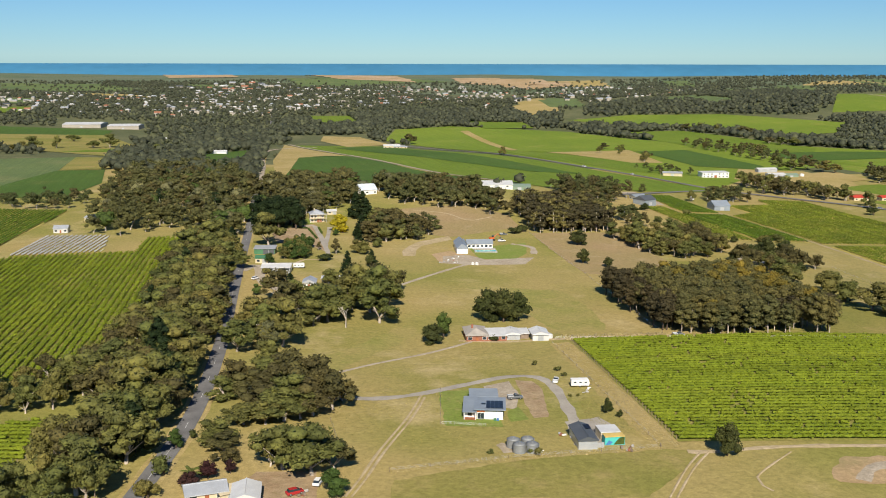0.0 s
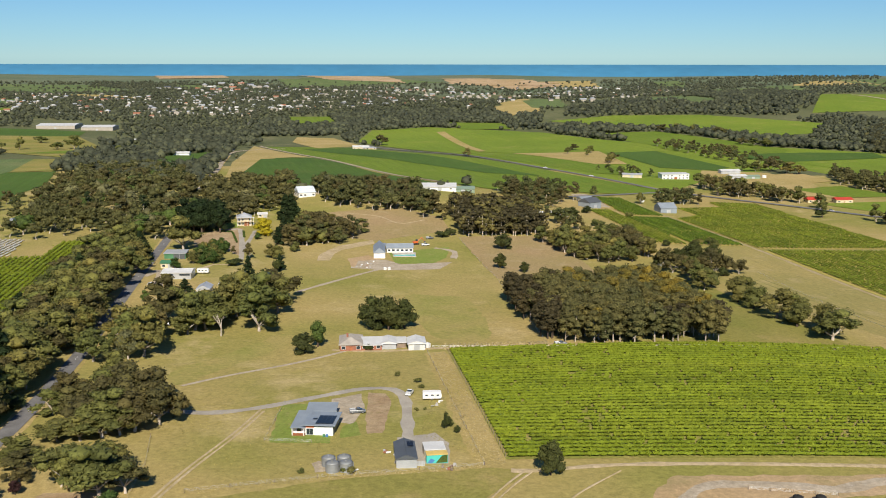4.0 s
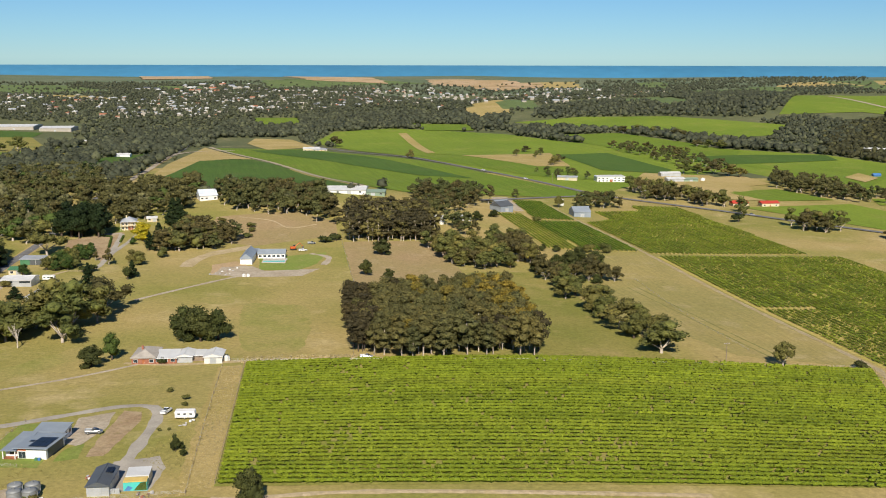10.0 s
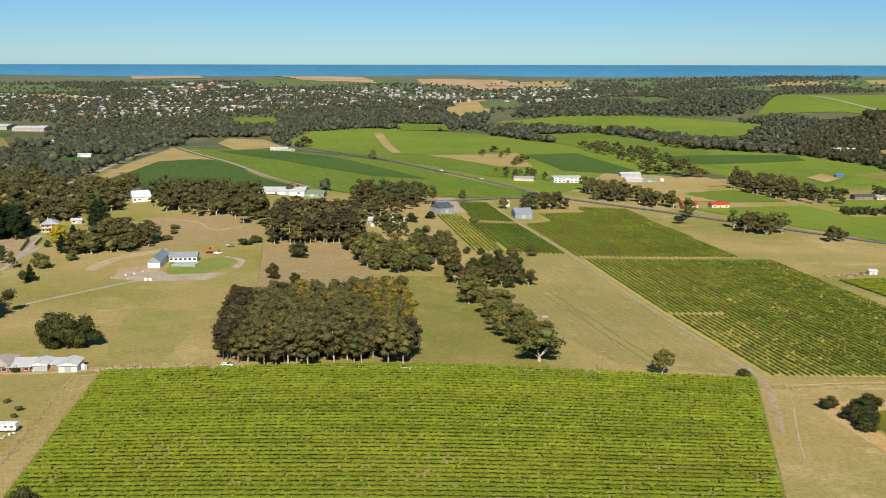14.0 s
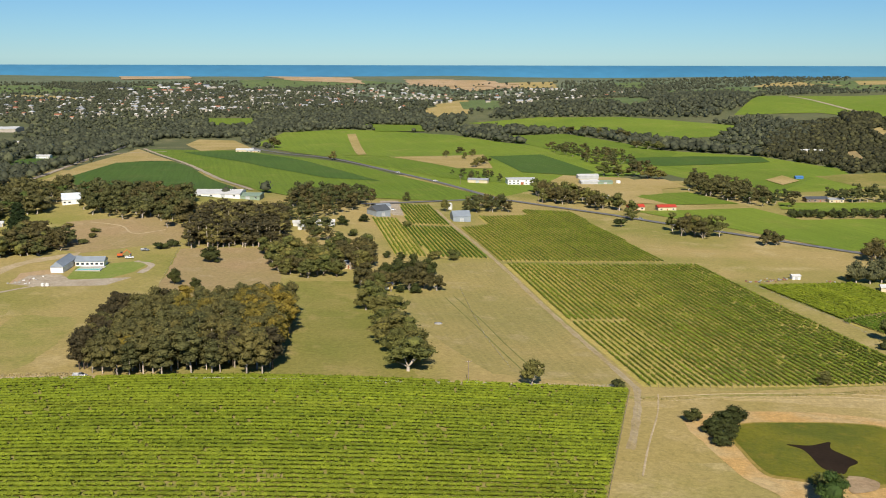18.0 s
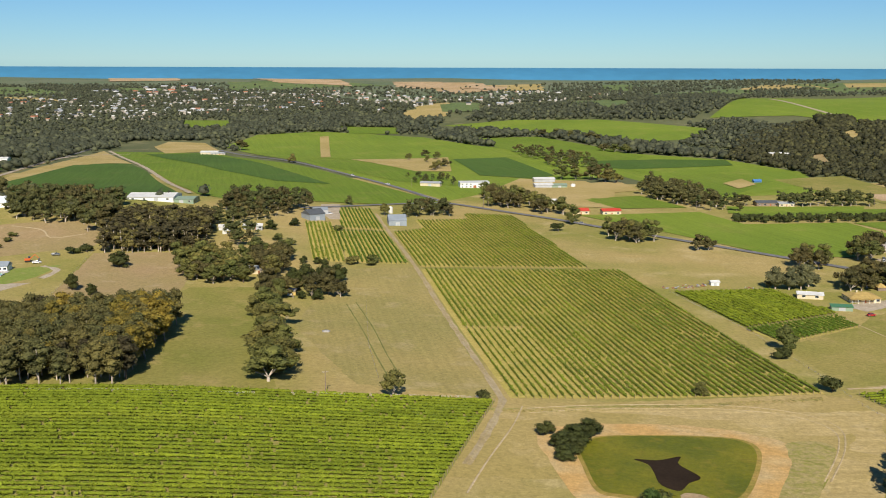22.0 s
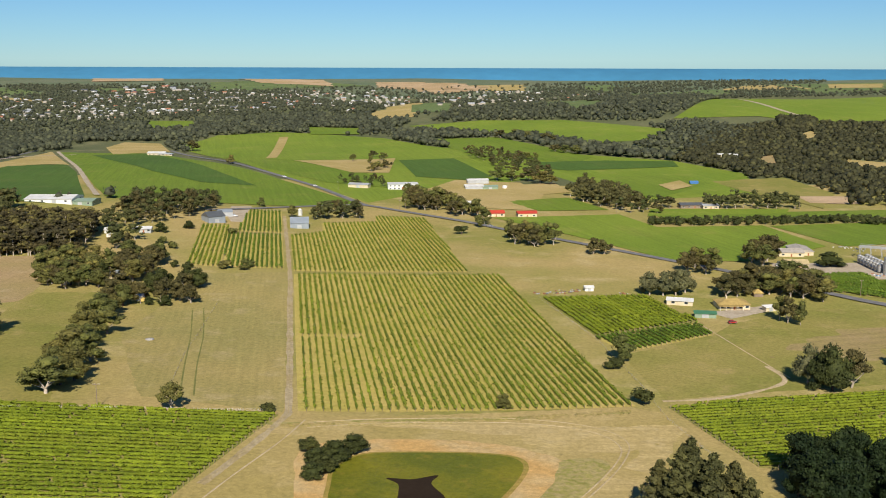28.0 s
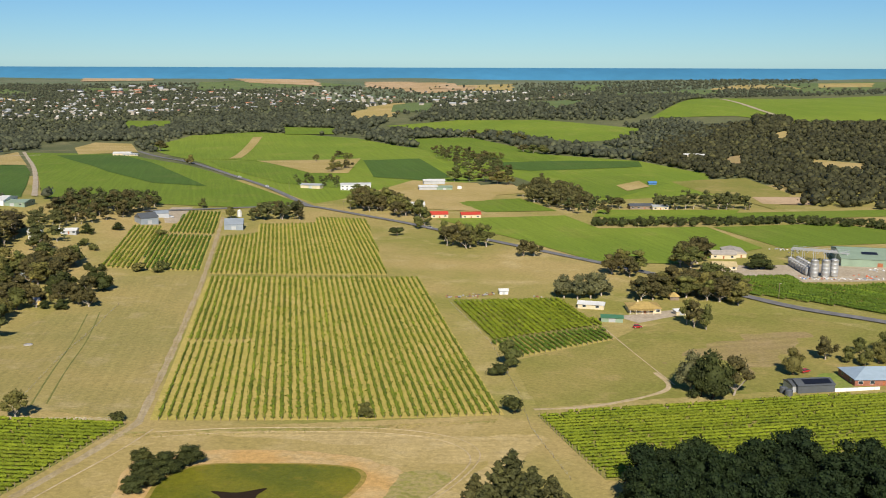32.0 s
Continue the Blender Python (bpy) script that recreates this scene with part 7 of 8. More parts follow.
part("slat_screen", boxes([(-8.2 + k * 0.42, -1.6, 0, -8.2 + k * 0.42 + 0.36, -1.5, 1.7) for k in range(18)]), STEEL, h, "grey metal screen fence")
for x, y in ((20.4, 268.2), (24.6, 269.0), (21.9, 264.2), (25.6, 264.8)):
    tank("water_tank", "round grey corrugated rainwater tank with domed lid", (x, y), 1.9, 2.4, TANK_GREY, 0.5, 5, "rainwater tanks by the house")
for x, y in ((144.4, 252.1), (150.6, 252.7)):
    tank("water_tank", "round black plastic water tank beside the track", (x, y), 1.3, 1.6, RUBBER, 0.3, 2)
caravan("white caravan parked on dry grass", (48.0, 329.6), 3)
car("white utility truck parked on grass", (40.3, 335.1), 78, PAINTS[0], True, "utility_truck")
car("dark grey trailer and utility on gravel", (24.3, 314.0), 10, PAINTS[1], True, "utility_truck")
clutter((25.6, 268.0), 3, 6, 1.3, [WHITE, YELLOW], "white and yellow boards lying on grass")
clutter((37.0, 278.1), 4, 5, 1.0, [WHITE, BRICK, STEEL], "odd white and red scrap by the garage")
clutter((49.8, 324.3), 5, 5, 1.8, [CONCRETE, WHITE], "pale stones beside the caravan")
clutter((53.1, 266.0), 6, 6, 2.0, [CONCRETE, BRICK, TIMBER], "scattered stones at the fence corner")

# ---- brick farmhouse with sheds ----
building("farmhouse", "red brick farmhouse with pale hipped roof", (9.9, 394.9), 5, 9.0, 13.5, 2.8, "hip", 2.0, BRICK, STONE_ROOF, 2, True, chimney=True)
building("farmhouse_wing", "low brick wing under a pale sheet roof", (18.4, 396.0), 5, 8.4, 9.0, 2.4, "skillion", 0.8, BRICK, STEEL_PALE, 3, False)
building("farm_shed", "grey weatherboard shed with pale roof", (26.5, 397.8), 5, 6.0, 9.0, 2.6, "gable_y", 0.9, STEEL, STEEL_PALE, 0, True, "shed")
building("open_shed", "open fronted lean-to with rusty sheet roof", (32.3, 400.2), 5, 4.0, 7.0, 2.4, "skillion", 0.3, TIMBER, STEEL_PALE, 0, False, "shed")
building("farm_shed", "pale grey steel shed with gabled roof", (37.6, 396.2), 5, 6.8, 9.0, 2.9, "gable_y", 1.1, STEEL_PALE, STEEL_PALE, 0, True, "shed")
tank("water_tank", "small round pale water tank", (45.1, 400.9), 1.2, 1.8, STEEL_PALE, 0.3, 3)
tree("shrub", *(21.3, 395.3), 2.6, wide=1.2)
tank("water_trough", "low round concrete stock trough in mown grass", (230.5, 512.7), 1.9, 0.45, CONCRETE, 0.05, 0, category="trough")
car("old grey utility beside the copse", (99.9, 402.1), 5, PAINTS[2], True, "utility_truck")

# ---- the new house on the slope ----
h = building("new_house_wing", "white gabled wing with dark grey roof", (8.6, 601.2), 4, 7.0, 25, 3.4, "gable_y", 3.0, WHITE, STEEL_BLUE, 0, False, eave=0.25)
h = building("new_house_wing", "long white wing with dark grey gabled roof", (15.5, 620.4), 4, 16.5, 8, 3.0, "gable", 2.0, WHITE, STEEL_BLUE, 6, False, eave=0.4, sides=False)
part("terrace", boxes([(-1, -4, -1.0, 18, 0, 0.15)]), CONCRETE, h)
building("link_wing", "low glazed link between white wings", (9.1, 626.4), 4, 5.0, 8, 3.0, "skillion", 0.2, WHITE, STEEL_BLUE, 2, True, sides=False)
p = new("swimming_pool")
_a = (20.7, 607.8)
p.matrix_basis = pose(_a[0], _a[1], float(ground_z(*_a)) + 0.25, 0, 0, 4)
part("coping", boxes([(-0.6, -0.6, -0.6, 13.6, 0, 0.15), (-0.6, 5, -0.6, 13.6, 5.6, 0.15), (-0.6, 0, -0.6, 0, 5, 0.15), (13, 0, -0.6, 13.6, 5, 0.15)]), CONCRETE, p)
part("pool_water", boxes([(0, 0, -0.5, 13, 5, 0.05)]), POOL, p)
tagged(p, "turquoise swimming pool with pale stone coping", "pool")
d = new("excavator")
_a = (32.9, 648.1)
d.matrix_basis = pose(_a[0], _a[1], float(ground_z(*_a)) + 0.2, 0, 0, 20)
for y in (-1.1, 0.6):
    part("track", boxes([(-2, y, 0, 2, y + 0.5, 0.9)], 0.2), RUBBER, d)
part("body", boxes([(-2, -1.2, 1.0, 1.2, 1.2, 2.2)], 0.12), ORANGE_PAINT, d)
part("cab", boxes([(0.1, 0.1, 2.2, 1.4, 1.15, 3.2)], 0.08), GLASS, d)
for a, b, r in (((1.2, 0, 2.0), (4.0, 0, 4.4), 0.3), ((4.0, 0, 4.4), (6.0, 0, 2.0), 0.22)):
    vv, ff = [], []
    limb(vv, ff, a, b, r, r * 0.8, 6)
    part("arm", (vv, ff), ORANGE_PAINT, d)
part("bucket", boxes([(5.6, -0.5, 1.0, 6.5, 0.5, 2.0)], 0.1), STEEL_DARK, d)
tagged(d, "orange excavator parked on a building site", "excavator")
car("white truck parked by the new house", (39.2, 645.5), 15, PAINTS[0], True, "utility_truck")
car("dark utility parked on dry grass", (41.7, 668.3), 8, PAINTS[1], True, "utility_truck")
clutter((3.4, 573.6), 8, 9, 3.0, [CONCRETE, TERRACOTTA, WHITE], "heap of pale building rubble")
clutter((6.2, 583.3), 18, 6, 2.0, [CONCRETE, WHITE], "stacked pale building blocks")
tank("water_tank", "small white water drum on grass", (17.5, 568.1), 0.9, 1.2, WHITE, 0.2, 0)
tank("water_tank", "small white water drum on grass", (19.9, 568.4), 0.9, 1.2, WHITE, 0.2, 0)

# ---- villa and sheds by the road ----
h = building("villa", "two storey cream villa with grey hipped roof", (-96.6, 708.0), 14, 10.0, 11, 5.8, "hip", 2.8, CREAM, STEEL, 3, True, chimney=True)
part("balcony", boxes([(-0.6, -2.0, 3.0, 11.6, 0, 3.3)]), CREAM, h)
part("veranda_roof", boxes([(-0.8, -2.2, 5.9, 11.8, 0, 6.1)]), STEEL_PALE, h)
for k in range(6):
    part("veranda_post", boxes([(-0.4 + k * 2.3, -1.9, 0, -0.2 + k * 2.3, -1.7, 5.9)]), WHITE, h)
building("garage", "low cream garage beside the villa", (-87.9, 738.6), 14, 7, 6, 2.4, "gable", 1.0, CREAM, STEEL_PALE, 1, True, "shed")
h = building("farm_shed", "long grey steel shed with a strip window", (-99.3, 525.6), 3, 15.5, 12, 3.4, "gable", 1.0, STEEL, STEEL_PALE, 0, True, "shed")
part("strip_window", boxes([(0.5, -0.05, 2.0, 15.0, 0.0, 2.9)]), GLASS, h)
h = building("farm_shed", "green walled shed with dark open side", (-114.4, 584.2), 3, 12.5, 9, 3.4, "skillion", 0.5, GREEN_PAINT, STEEL, 0, False, "shed")
# solid wall behind: the bay's inner shade is a dark sheet
part("bay_shade", boxes([(5.4, -0.05, 0.0, 12.2, 0.0, 2.9)]), STEEL_DARK, h, "dark sheet standing for shade inside the open bay")
part("post", boxes([(8.7, -0.15, 0.0, 8.9, -0.05, 3.2)]), STEEL, h)
building("farm_shed", "cream and green store beside the road", (-108.2, 555.0), 3, 7, 8, 3.0, "gable", 0.9, CREAM, GREEN_PAINT, 1, True, "shed")
HEDGE = leafy("clipped_hedge_leaves", (0.07, 0.12, 0.025), (0.08, 0.13, 0.028), (0.09, 0.14, 0.03))


def hedge(a, b, w, high, label):
    """A clipped hedge with uneven leafy faces."""
    rng = np.random.default_rng(int(abs(a[0]) * 7))
    n = max(3, int(math.dist(a, b) / 1.2))
    ang = math.atan2(b[1] - a[1], b[0] - a[0])
    root = new("hedge")
    root.matrix_basis = pose(a[0], a[1], float(ground_z(*a)), 0, 0, math.degrees(ang))
    lobes = []
    for k in range(n):
        x = math.dist(a, b) * (k + 0.5) / n
        z = float(ground_z(a[0] + math.cos(ang) * x, a[1] + math.sin(ang) * x)) - root.location.z
        lobes.append((x, 0, z + high * 0.5, 0.9, w / 2, high * 0.6))
    part("foliage", crown_data([tuple(q) for q in lobes], 30, 0.2, rng, level=1), HEDGE, root)
    return tagged(root, label, "hedge")


for p_, q_ in (((-104.3, 685.2), (-95.3, 683.5)), ((-94.6, 681.3), (-84.0, 644.5)), ((-88.1, 686.2), (-83.1, 664.3))):
    hedge(p_, q_, 1.6, 1.3, "clipped green hedge along the villa drive")
building("cottage", "small white cottage with grey gabled roof", (-71.9, 490.9), 3, 6.5, 9, 2.8, "gable_y", 1.8, WHITE, STEEL, 2, True)
# closed box: dark wall colour gives the shade under the roof
building("carport", "white roofed carport, dark walls standing for its shaded inside", (-63.7, 503.5), 3, 9, 6, 2.6, "skillion", 0.3, STEEL_DARK, STEEL_PALE, 0, False, "shed")
building("garden_shed", "tiny white roofed garden shed", (-67.2, 482.7), 10, 4, 3, 2.0, "skillion", 0.2, CREAM, WHITE, 0, True, "shed")
caravan("white caravan beside the steel shed", (-81.4, 543.0), 2)
car("white car parked on the gravel yard", (-99.5, 508.5), 60, PAINTS[0])
building("glasshouse", "tall white gabled house with pale roof", (-68.6, 817.5), 24, 14, 15, 3.6, "gable", 4.2, WHITE, PALE_BLUE_ROOF, 3, True, door_mat=WHITE)
building("warehouse", "long white roofed farm warehouse", (23.4, 861.7), 0, 38, 26, 3.0, "gable", 2.0, WHITE, STEEL_PALE, 3, True, "shed")
building("warehouse", "warehouse wing with grey green roof", (57.5, 863.1), 0, 20, 20, 3.0, "gable", 1.2, STEEL_GREEN, STEEL_GREEN, 2, True, "shed")
building("cottage", "small grey roofed house beside the vineyard", (-260.0, 646.2), 8, 9, 8, 3, "gable", 1.6, STEEL_PALE, STEEL, 2, True)
building("cottage", "grey roofed house among roadside trees", (-257.6, 697.3), 8, 11, 9, 2.8, "hip", 1.6, CREAM, STEEL, 2, True)
building("farm_shed", "grey gabled steel shed in a farmyard", (-45.1, 224.5), 98, 9, 6.5, 2.6, "gable", 1.3, STEEL_PALE, STEEL_PALE, 0, True, "shed")
building("cottage", "low grey roofed cottage behind trees", (-63.1, 225.8), 20, 10, 7, 2.4, "gable", 1.4, CREAM, STEEL, 2, True)
building("farm_shed", "cream flat roofed store in a farmyard", (-54.9, 227.5), 30, 5, 4, 2.2, "skillion", 0.3, CREAM, CREAM, 0, True, "shed")
clutter((-34.8, 232.6), 9, 7, 1.2, [TIMBER, BRICK, CONCRETE], "timber and scrap in a farmyard")
car("small red tractor in a farmyard", (-37.4, 232.5), 30, PAINTS[3], False, "tractor")
car("white car parked beside a hedge", (-32.3, 238.9), 80, PAINTS[0])
car("white car parked under gum trees", (-69.1, 428.2), 5, PAINTS[2])

# ---- barns at the vineyard head ----
building("barn", "dark grey steel barn with gabled roof", (175.5, 845.0), 38, 14, 14, 4.8, "gable", 3.4, STEEL_BLUE, STEEL_DARK, 0, True, "shed", 0.25)
building("barn", "low grey annexe beside the barn", (173.7, 882.9), 20, 12, 10, 3.4, "gable", 1.4, STEEL, STEEL_BLUE, 1, True, "shed", 0.25)
car("white van parked beside the barn", (186.3, 888.6), 15, PAINTS[0])
building("barn", "blue grey steel barn among the vines", (238.1, 853.4), 9, 14.5, 16, 4.4, "gable", 3.6, STEEL_BLUE, STEEL_BLUE, 0, True, "shed", 0.25)
tank("silo", "small pale silo behind the barn", (235.3, 921.2), 1.8, 5.0, STEEL_PALE, 1.2, 4)
building("cottage", "grey roofed homestead among trees", (164.8, 640.0), 8, 15, 9, 2.7, "gable", 1.4, CREAM, STEEL_BLUE, 3, True)
building("farm_shed", "small white roofed shed beside trees", (185.5, 606.0), 20, 5, 5, 2.4, "gable", 0.8, STEEL_PALE, STEEL_PALE, 0, True, "shed")
building("farm_shed", "white shed behind the plantation", (120.1, 768.7), 8, 9, 7, 2.8, "gable", 1.0, STEEL_PALE, STEEL_PALE, 0, True, "shed")
building("farm_shed", "yellow walled shed under trees", (197.2, 589.8), 8, 7, 5, 2.4, "gable", 0.8, YELLOW, STEEL, 0, True, "shed")
building("cottage", "low grey house behind the homestead trees", (135.3, 780.3), 8, 14, 8, 2.6, "gable", 1.2, STEEL, STEEL_PALE, 3, True)

# ---- crossroads and east side ----
building("red_roofed_house", "cream cottage with bright red roof", (398.1, 943.8), 8, 15, 9, 3.0, "gable", 2.0, CREAM, RED_ROOF, 2, True)
building("red_roofed_house", "cream shed with bright red roof", (424.8, 943.1), 8, 17, 9, 3.4, "gable", 1.6, CREAM, RED_ROOF, 2, True)
building("cottage", "white gabled cottage among trees", (374.8, 1005.2), 8, 16, 10, 3.0, "gable", 1.8, WHITE, STEEL_PALE, 3, True)
building("modern_house", "white flat roofed two storey house", (297.9, 1124.8), 8, 32, 14, 6.0, "skillion", 0.3, WHITE, STEEL_PALE, 6, True)
building("farm_shed", "cream walled shed beside the road", (254.1, 1133.5), -12, 22, 10, 3.6, "gable", 1.2, CREAM, STEEL, 0, True, "shed")
building("farm_shed", "grey sheds in a dry farmyard", (380.3, 1140.5), 8, 20, 12, 3.4, "gable", 1.4, STEEL, STEEL_PALE, 0, True, "shed")
building("farm_shed", "low grey sheds in a dry farmyard", (399.0, 1143.1), 8, 17, 10, 3.0, "gable", 1.2, STEEL_GREEN, STEEL_GREEN, 0, True, "shed")
building("farm_shed", "long pale farm shed behind others", (383.4, 1191.6), 8, 24, 10, 4.0, "gable", 1.4, STEEL, STEEL_PALE, 0, True, "shed")
tank("water_tank", "white round water tank", (423.3, 1155.7), 2.6, 3.0, WHITE, 0.5, 3)
h = building("farmhouse", "cream farmhouse with ochre hipped roof", (512.1, 603.3), 0, 17, 13, 2.7, "hip", 2.2, CREAM, OCHRE, 4, True, chimney=True)
part("veranda_roof", boxes([(-0.5, -2.6, 2.35, 13, 0, 2.5)]), OCHRE, h)
for k in range(5):
    part("veranda_post", boxes([(0.2 + k * 3.1, -2.5, 0, 0.35 + k * 3.1, -2.35, 2.35)]), WHITE, h)
building("farm_shed", "long low shed with pale rusty roof", (486.1, 613.9), -14, 14, 7, 2.6, "gable", 0.9, CREAM, STEEL_PALE, 2, False, "shed")
building("farm_shed", "small teal green steel shed", (494.7, 585.0), -8, 11, 4.5, 2.4, "skillion", 0.4, STEEL_GREEN, GREEN_PAINT, 0, True, "shed")
building("farm_shed", "small cream store on the drive", (536.2, 598.7), 12, 6, 4, 2.3, "skillion", 0.3, CREAM, WHITE, 0, True, "shed")
building("garden_hut", "round roofed thatched garden hut", (540.4, 633.9), 0, 5, 5, 2.2, "hip", 2.0, TIMBER, OCHRE, 0, False, "hut")
car("small red tractor on dry grass", (511.1, 572.8), 10, PAINTS[3], False, "tractor")
clutter((430.1, 641.9), 11, 8, 3.0, [STEEL, BRICK, TIMBER], "old farm scrap on dry ground")
clutter((437.9, 643.9), 12, 8, 3.0, [STEEL, STEEL_DARK, TERRACOTTA], "old farm scrap on dry ground")
for i, (x, y) in enumerate(((416, 636.2), (421, 635.6), (427, 636.5), (433, 640), (440, 643.5), (466.3, 639.3))):
    clutter((x, y), 80 + i, 7, 1.6, [STEEL, BRICK, TIMBER, STEEL_DARK, TERRACOTTA], "old machinery and scrap on dry ground", "scrap_heap")
building("farm_shed", "tiny white shed beside farm scrap", (445.1, 644.3), 5, 5, 4, 2.3, "gable", 0.7, WHITE, STEEL_PALE, 0, True, "shed")
h = building("farm_shed", "dark grey steel shed with solar roof", (555.7, 468.8), 8, 15.5, 9, 3.2, "gable", 1.3, STEEL_DARK, STEEL_DARK, 0, False, "shed", 0.2)
panels(h, 3.0, 0.6, 14.5, 4.0, 3.6, 4.5, 8, 2)
building("open_shed", "open bay of the grey shed", (554.0, 470.3), 8, 3.5, 8, 2.8, "gable", 1.0, STEEL, STEEL_DARK, 0, False, "shed", 0.2)
tank("water_tank", "round dark grey rainwater tank", (550.4, 470.4), 1.5, 2.2, STEEL_DARK, 0.3, 4, "rainwater tanks by the shed")
tank("water_tank", "round dark grey rainwater tank", (551.3, 466.7), 1.5, 2.2, STEEL_DARK, 0.3, 4, "rainwater tanks by the shed")
building("brick_house", "red brick house with blue grey hipped roof", (581.6, 477.9), 2, 24, 16, 2.8, "hip", 3.0, BRICK, plain("pale_blue_sheet", (0.33, 0.42, 0.5), 0.5, 0.1, 0.1), 4, True)
w = new("garden_wall")
_a, _b = (570.9, 470.7), (589.6, 473.3)
w.matrix_basis = pose(_a[0], _a[1], float(ground_z(*_a)), 0, 0, math.degrees(math.atan2(_b[1] - _a[1], _b[0] - _a[0])))
for k in range(8):
    part("panel", boxes([(k * 2.4, -0.06, -0.6, k * 2.4 + 2.34, 0.06, 1.5)], 0.03), WHITE, w)
tagged(w, "low white panelled garden wall", "wall")
car("red and white machine on the lawn", (568.5, 497.1), 30, PAINTS[3], False, "tractor")

# ---- winery ----
building("winery_cellar", "cream cellar door with ochre roof", (586.7, 721.0), -5, 15, 10, 2.6, "gable", 2.0, CREAM, TAN_ROOF, 3, True, "winery")
building("winery_cellar", "low cream winery wing with tan roof", (595.3, 760.6), -5, 17, 14, 3.0, "gable", 1.6, CREAM, STONE_ROOF, 2, True, "winery")
building("winery_shed", "grey sheet roofed winery shed", (606.5, 764.8), -5, 14, 22, 3.0, "gable_y", 1.4, CREAM, STONE_ROOF, 1, True, "winery")
h = building("winery_shed", "large pale green steel winery shed", (672.5, 730.2), -12, 48, 44, 5.2, "gable", 3.4, STEEL_GREEN, STEEL_GREEN, 0, True, "winery", 0.4)
panels(h, 14, 9, 24, 14, 6.85, 7.6, 6, 2)
for k, (x, y) in enumerate(((642.9, 696.5), (649.8, 696.3), (655.6, 697.8))):
    tank("wine_tank", "tall stainless steel wine tank", (x, y), 2.5, 10.0, STAINLESS, 0.9, 3, "tall wine tanks in the winery yard", 0.6)
for row in range(2):
    for k in range(8):
        x0, y0 = (641.1, 735.4)
        x1, y1 = (640.6, 701.9)
        s = k / 7
        tank("wine_tank", "squat stainless steel wine tank on legs", (x0 + (x1 - x0) * s + row * 6, y0 + (y1 - y0) * s + row * 2.5), 1.5, 4.4, STAINLESS, 0.6, 2, "squat wine tanks in the winery yard", 0.8)
g = new("pipe_gantry")
_a = (647.1, 751.2)
g.matrix_basis = pose(_a[0], _a[1], float(ground_z(*_a)), 0, 0, -28)
for k in range(6):
    for y in (0, 9):
        part("post", boxes([(k * 7 - 0.12, y - 0.12, -0.5, k * 7 + 0.12, y + 0.12, 7.5)]), STEEL, g)
    part("beam", boxes([(k * 7 - 0.15, -0.5, 7.5, k * 7 + 0.15, 9.5, 7.8)]), STEEL, g)
for y in (0.5, 2.2, 4.5, 6.8, 8.5):
    part("pipe", boxes([(-1, y - 0.15, 7.8, 36, y + 0.15, 8.1)]), STAINLESS, g)
for k in range(11):
    part("rung", boxes([(k * 3.3 - 0.1, -0.4, 6.4, k * 3.3 + 0.1, 9.4, 6.6)]), STEEL, g)
for y in (-0.3, 4.4, 9.2):
    part("rail", boxes([(-0.5, y, 8.9, 35.5, y + 0.12, 9.05)]), STEEL, g)
tagged(g, "steel pipe gantry over winery tanks", "gantry")
for i, (xy, mats) in enumerate((((659.7, 783.1), [STEEL, STEEL_DARK]), ((653.5, 794.9), [STEEL, WHITE]), ((637.1, 695.0), [WHITE, STEEL, TERRACOTTA]), ((650.7, 689.4), [TERRACOTTA, WHITE, STEEL]), ((674.5, 697.0), [STEEL, ORANGE_PAINT]), ((690.5, 714.1), [WHITE, STEEL]))):
    clutter(xy, 30 + i, 14, 3.6, mats, "stacked crates and drums in the winery yard", "crate_stack")
for i, t in enumerate(np.linspace(0, 1, 9)):
    clutter((629.0 + t * 50.2, 691.8 + t * -5.3), 60 + i, 8, 1.5, [[WHITE, STEEL, TERRACOTTA], [STEEL_PALE, STEEL, BLUE_TARP], [WHITE, STONE_ROOF, STEEL]][i % 3], "row of pallets and crates along the winery yard", "crate_stack")
for i, (xy, p_) in enumerate((((585.9, 732.4), 1), ((587.2, 728.5), 4), ((582.5, 724.7), 0))):
    car("car parked outside the cellar door", xy, 80, PAINTS[p_])
car("white car on the country road", (173.3, 1206.0), -35, PAINTS[0])
car("white car on the country road", (218.6, 1133.2), -35, PAINTS[0])
car("white car at the crossroads", (398.2, 886.8), -30, PAINTS[2])
tank("windmill_tank", "pale round water tank beside vines", (126.7, 758.0), 1.5, 2.0, WHITE, 0.3, 2)

# ---- far buildings ----
building("packing_shed", "vast white flat roofed packing shed", (-749.2, 1942.5), 5, 74, 60, 6.5, "gable", 2.5, TOWN_WALL, STEEL_PALE, 0, True, "shed")
building("packing_shed", "vast white packing shed wing", (-654.0, 1923.1), 5, 60, 50, 6.5, "gable", 2.5, TOWN_WALL, STEEL_PALE, 0, True, "shed")
building("cottage", "white house among hillside bush", (749.0, 1448.9), 5, 18, 11, 4, "gable", 2, WHITE, STEEL_PALE, 3, True)
building("cottage", "grey roofed houses among roadside gums", (582.9, 1009.7), 5, 22, 10, 3.2, "gable", 1.6, TIMBER, STEEL_DARK, 3, True)
building("cottage", "grey roofed shed beside the gums", (603.3, 1005.8), 5, 15, 8, 3, "gable", 1.2, CREAM, STEEL, 2, True)
building("packing_tent", "blue tarpaulin shelter in a paddock", (635.7, 1195.0), 5, 9, 5, 2.2, "gable", 1.6, BLUE_TARP, BLUE_TARP, 0, False, "tent")
building("cottage", "pale roofed house near the town edge", (-94.3, 1559.6), 5, 26, 12, 4, "gable", 1.8, CREAM, STEEL_PALE, 3, True)
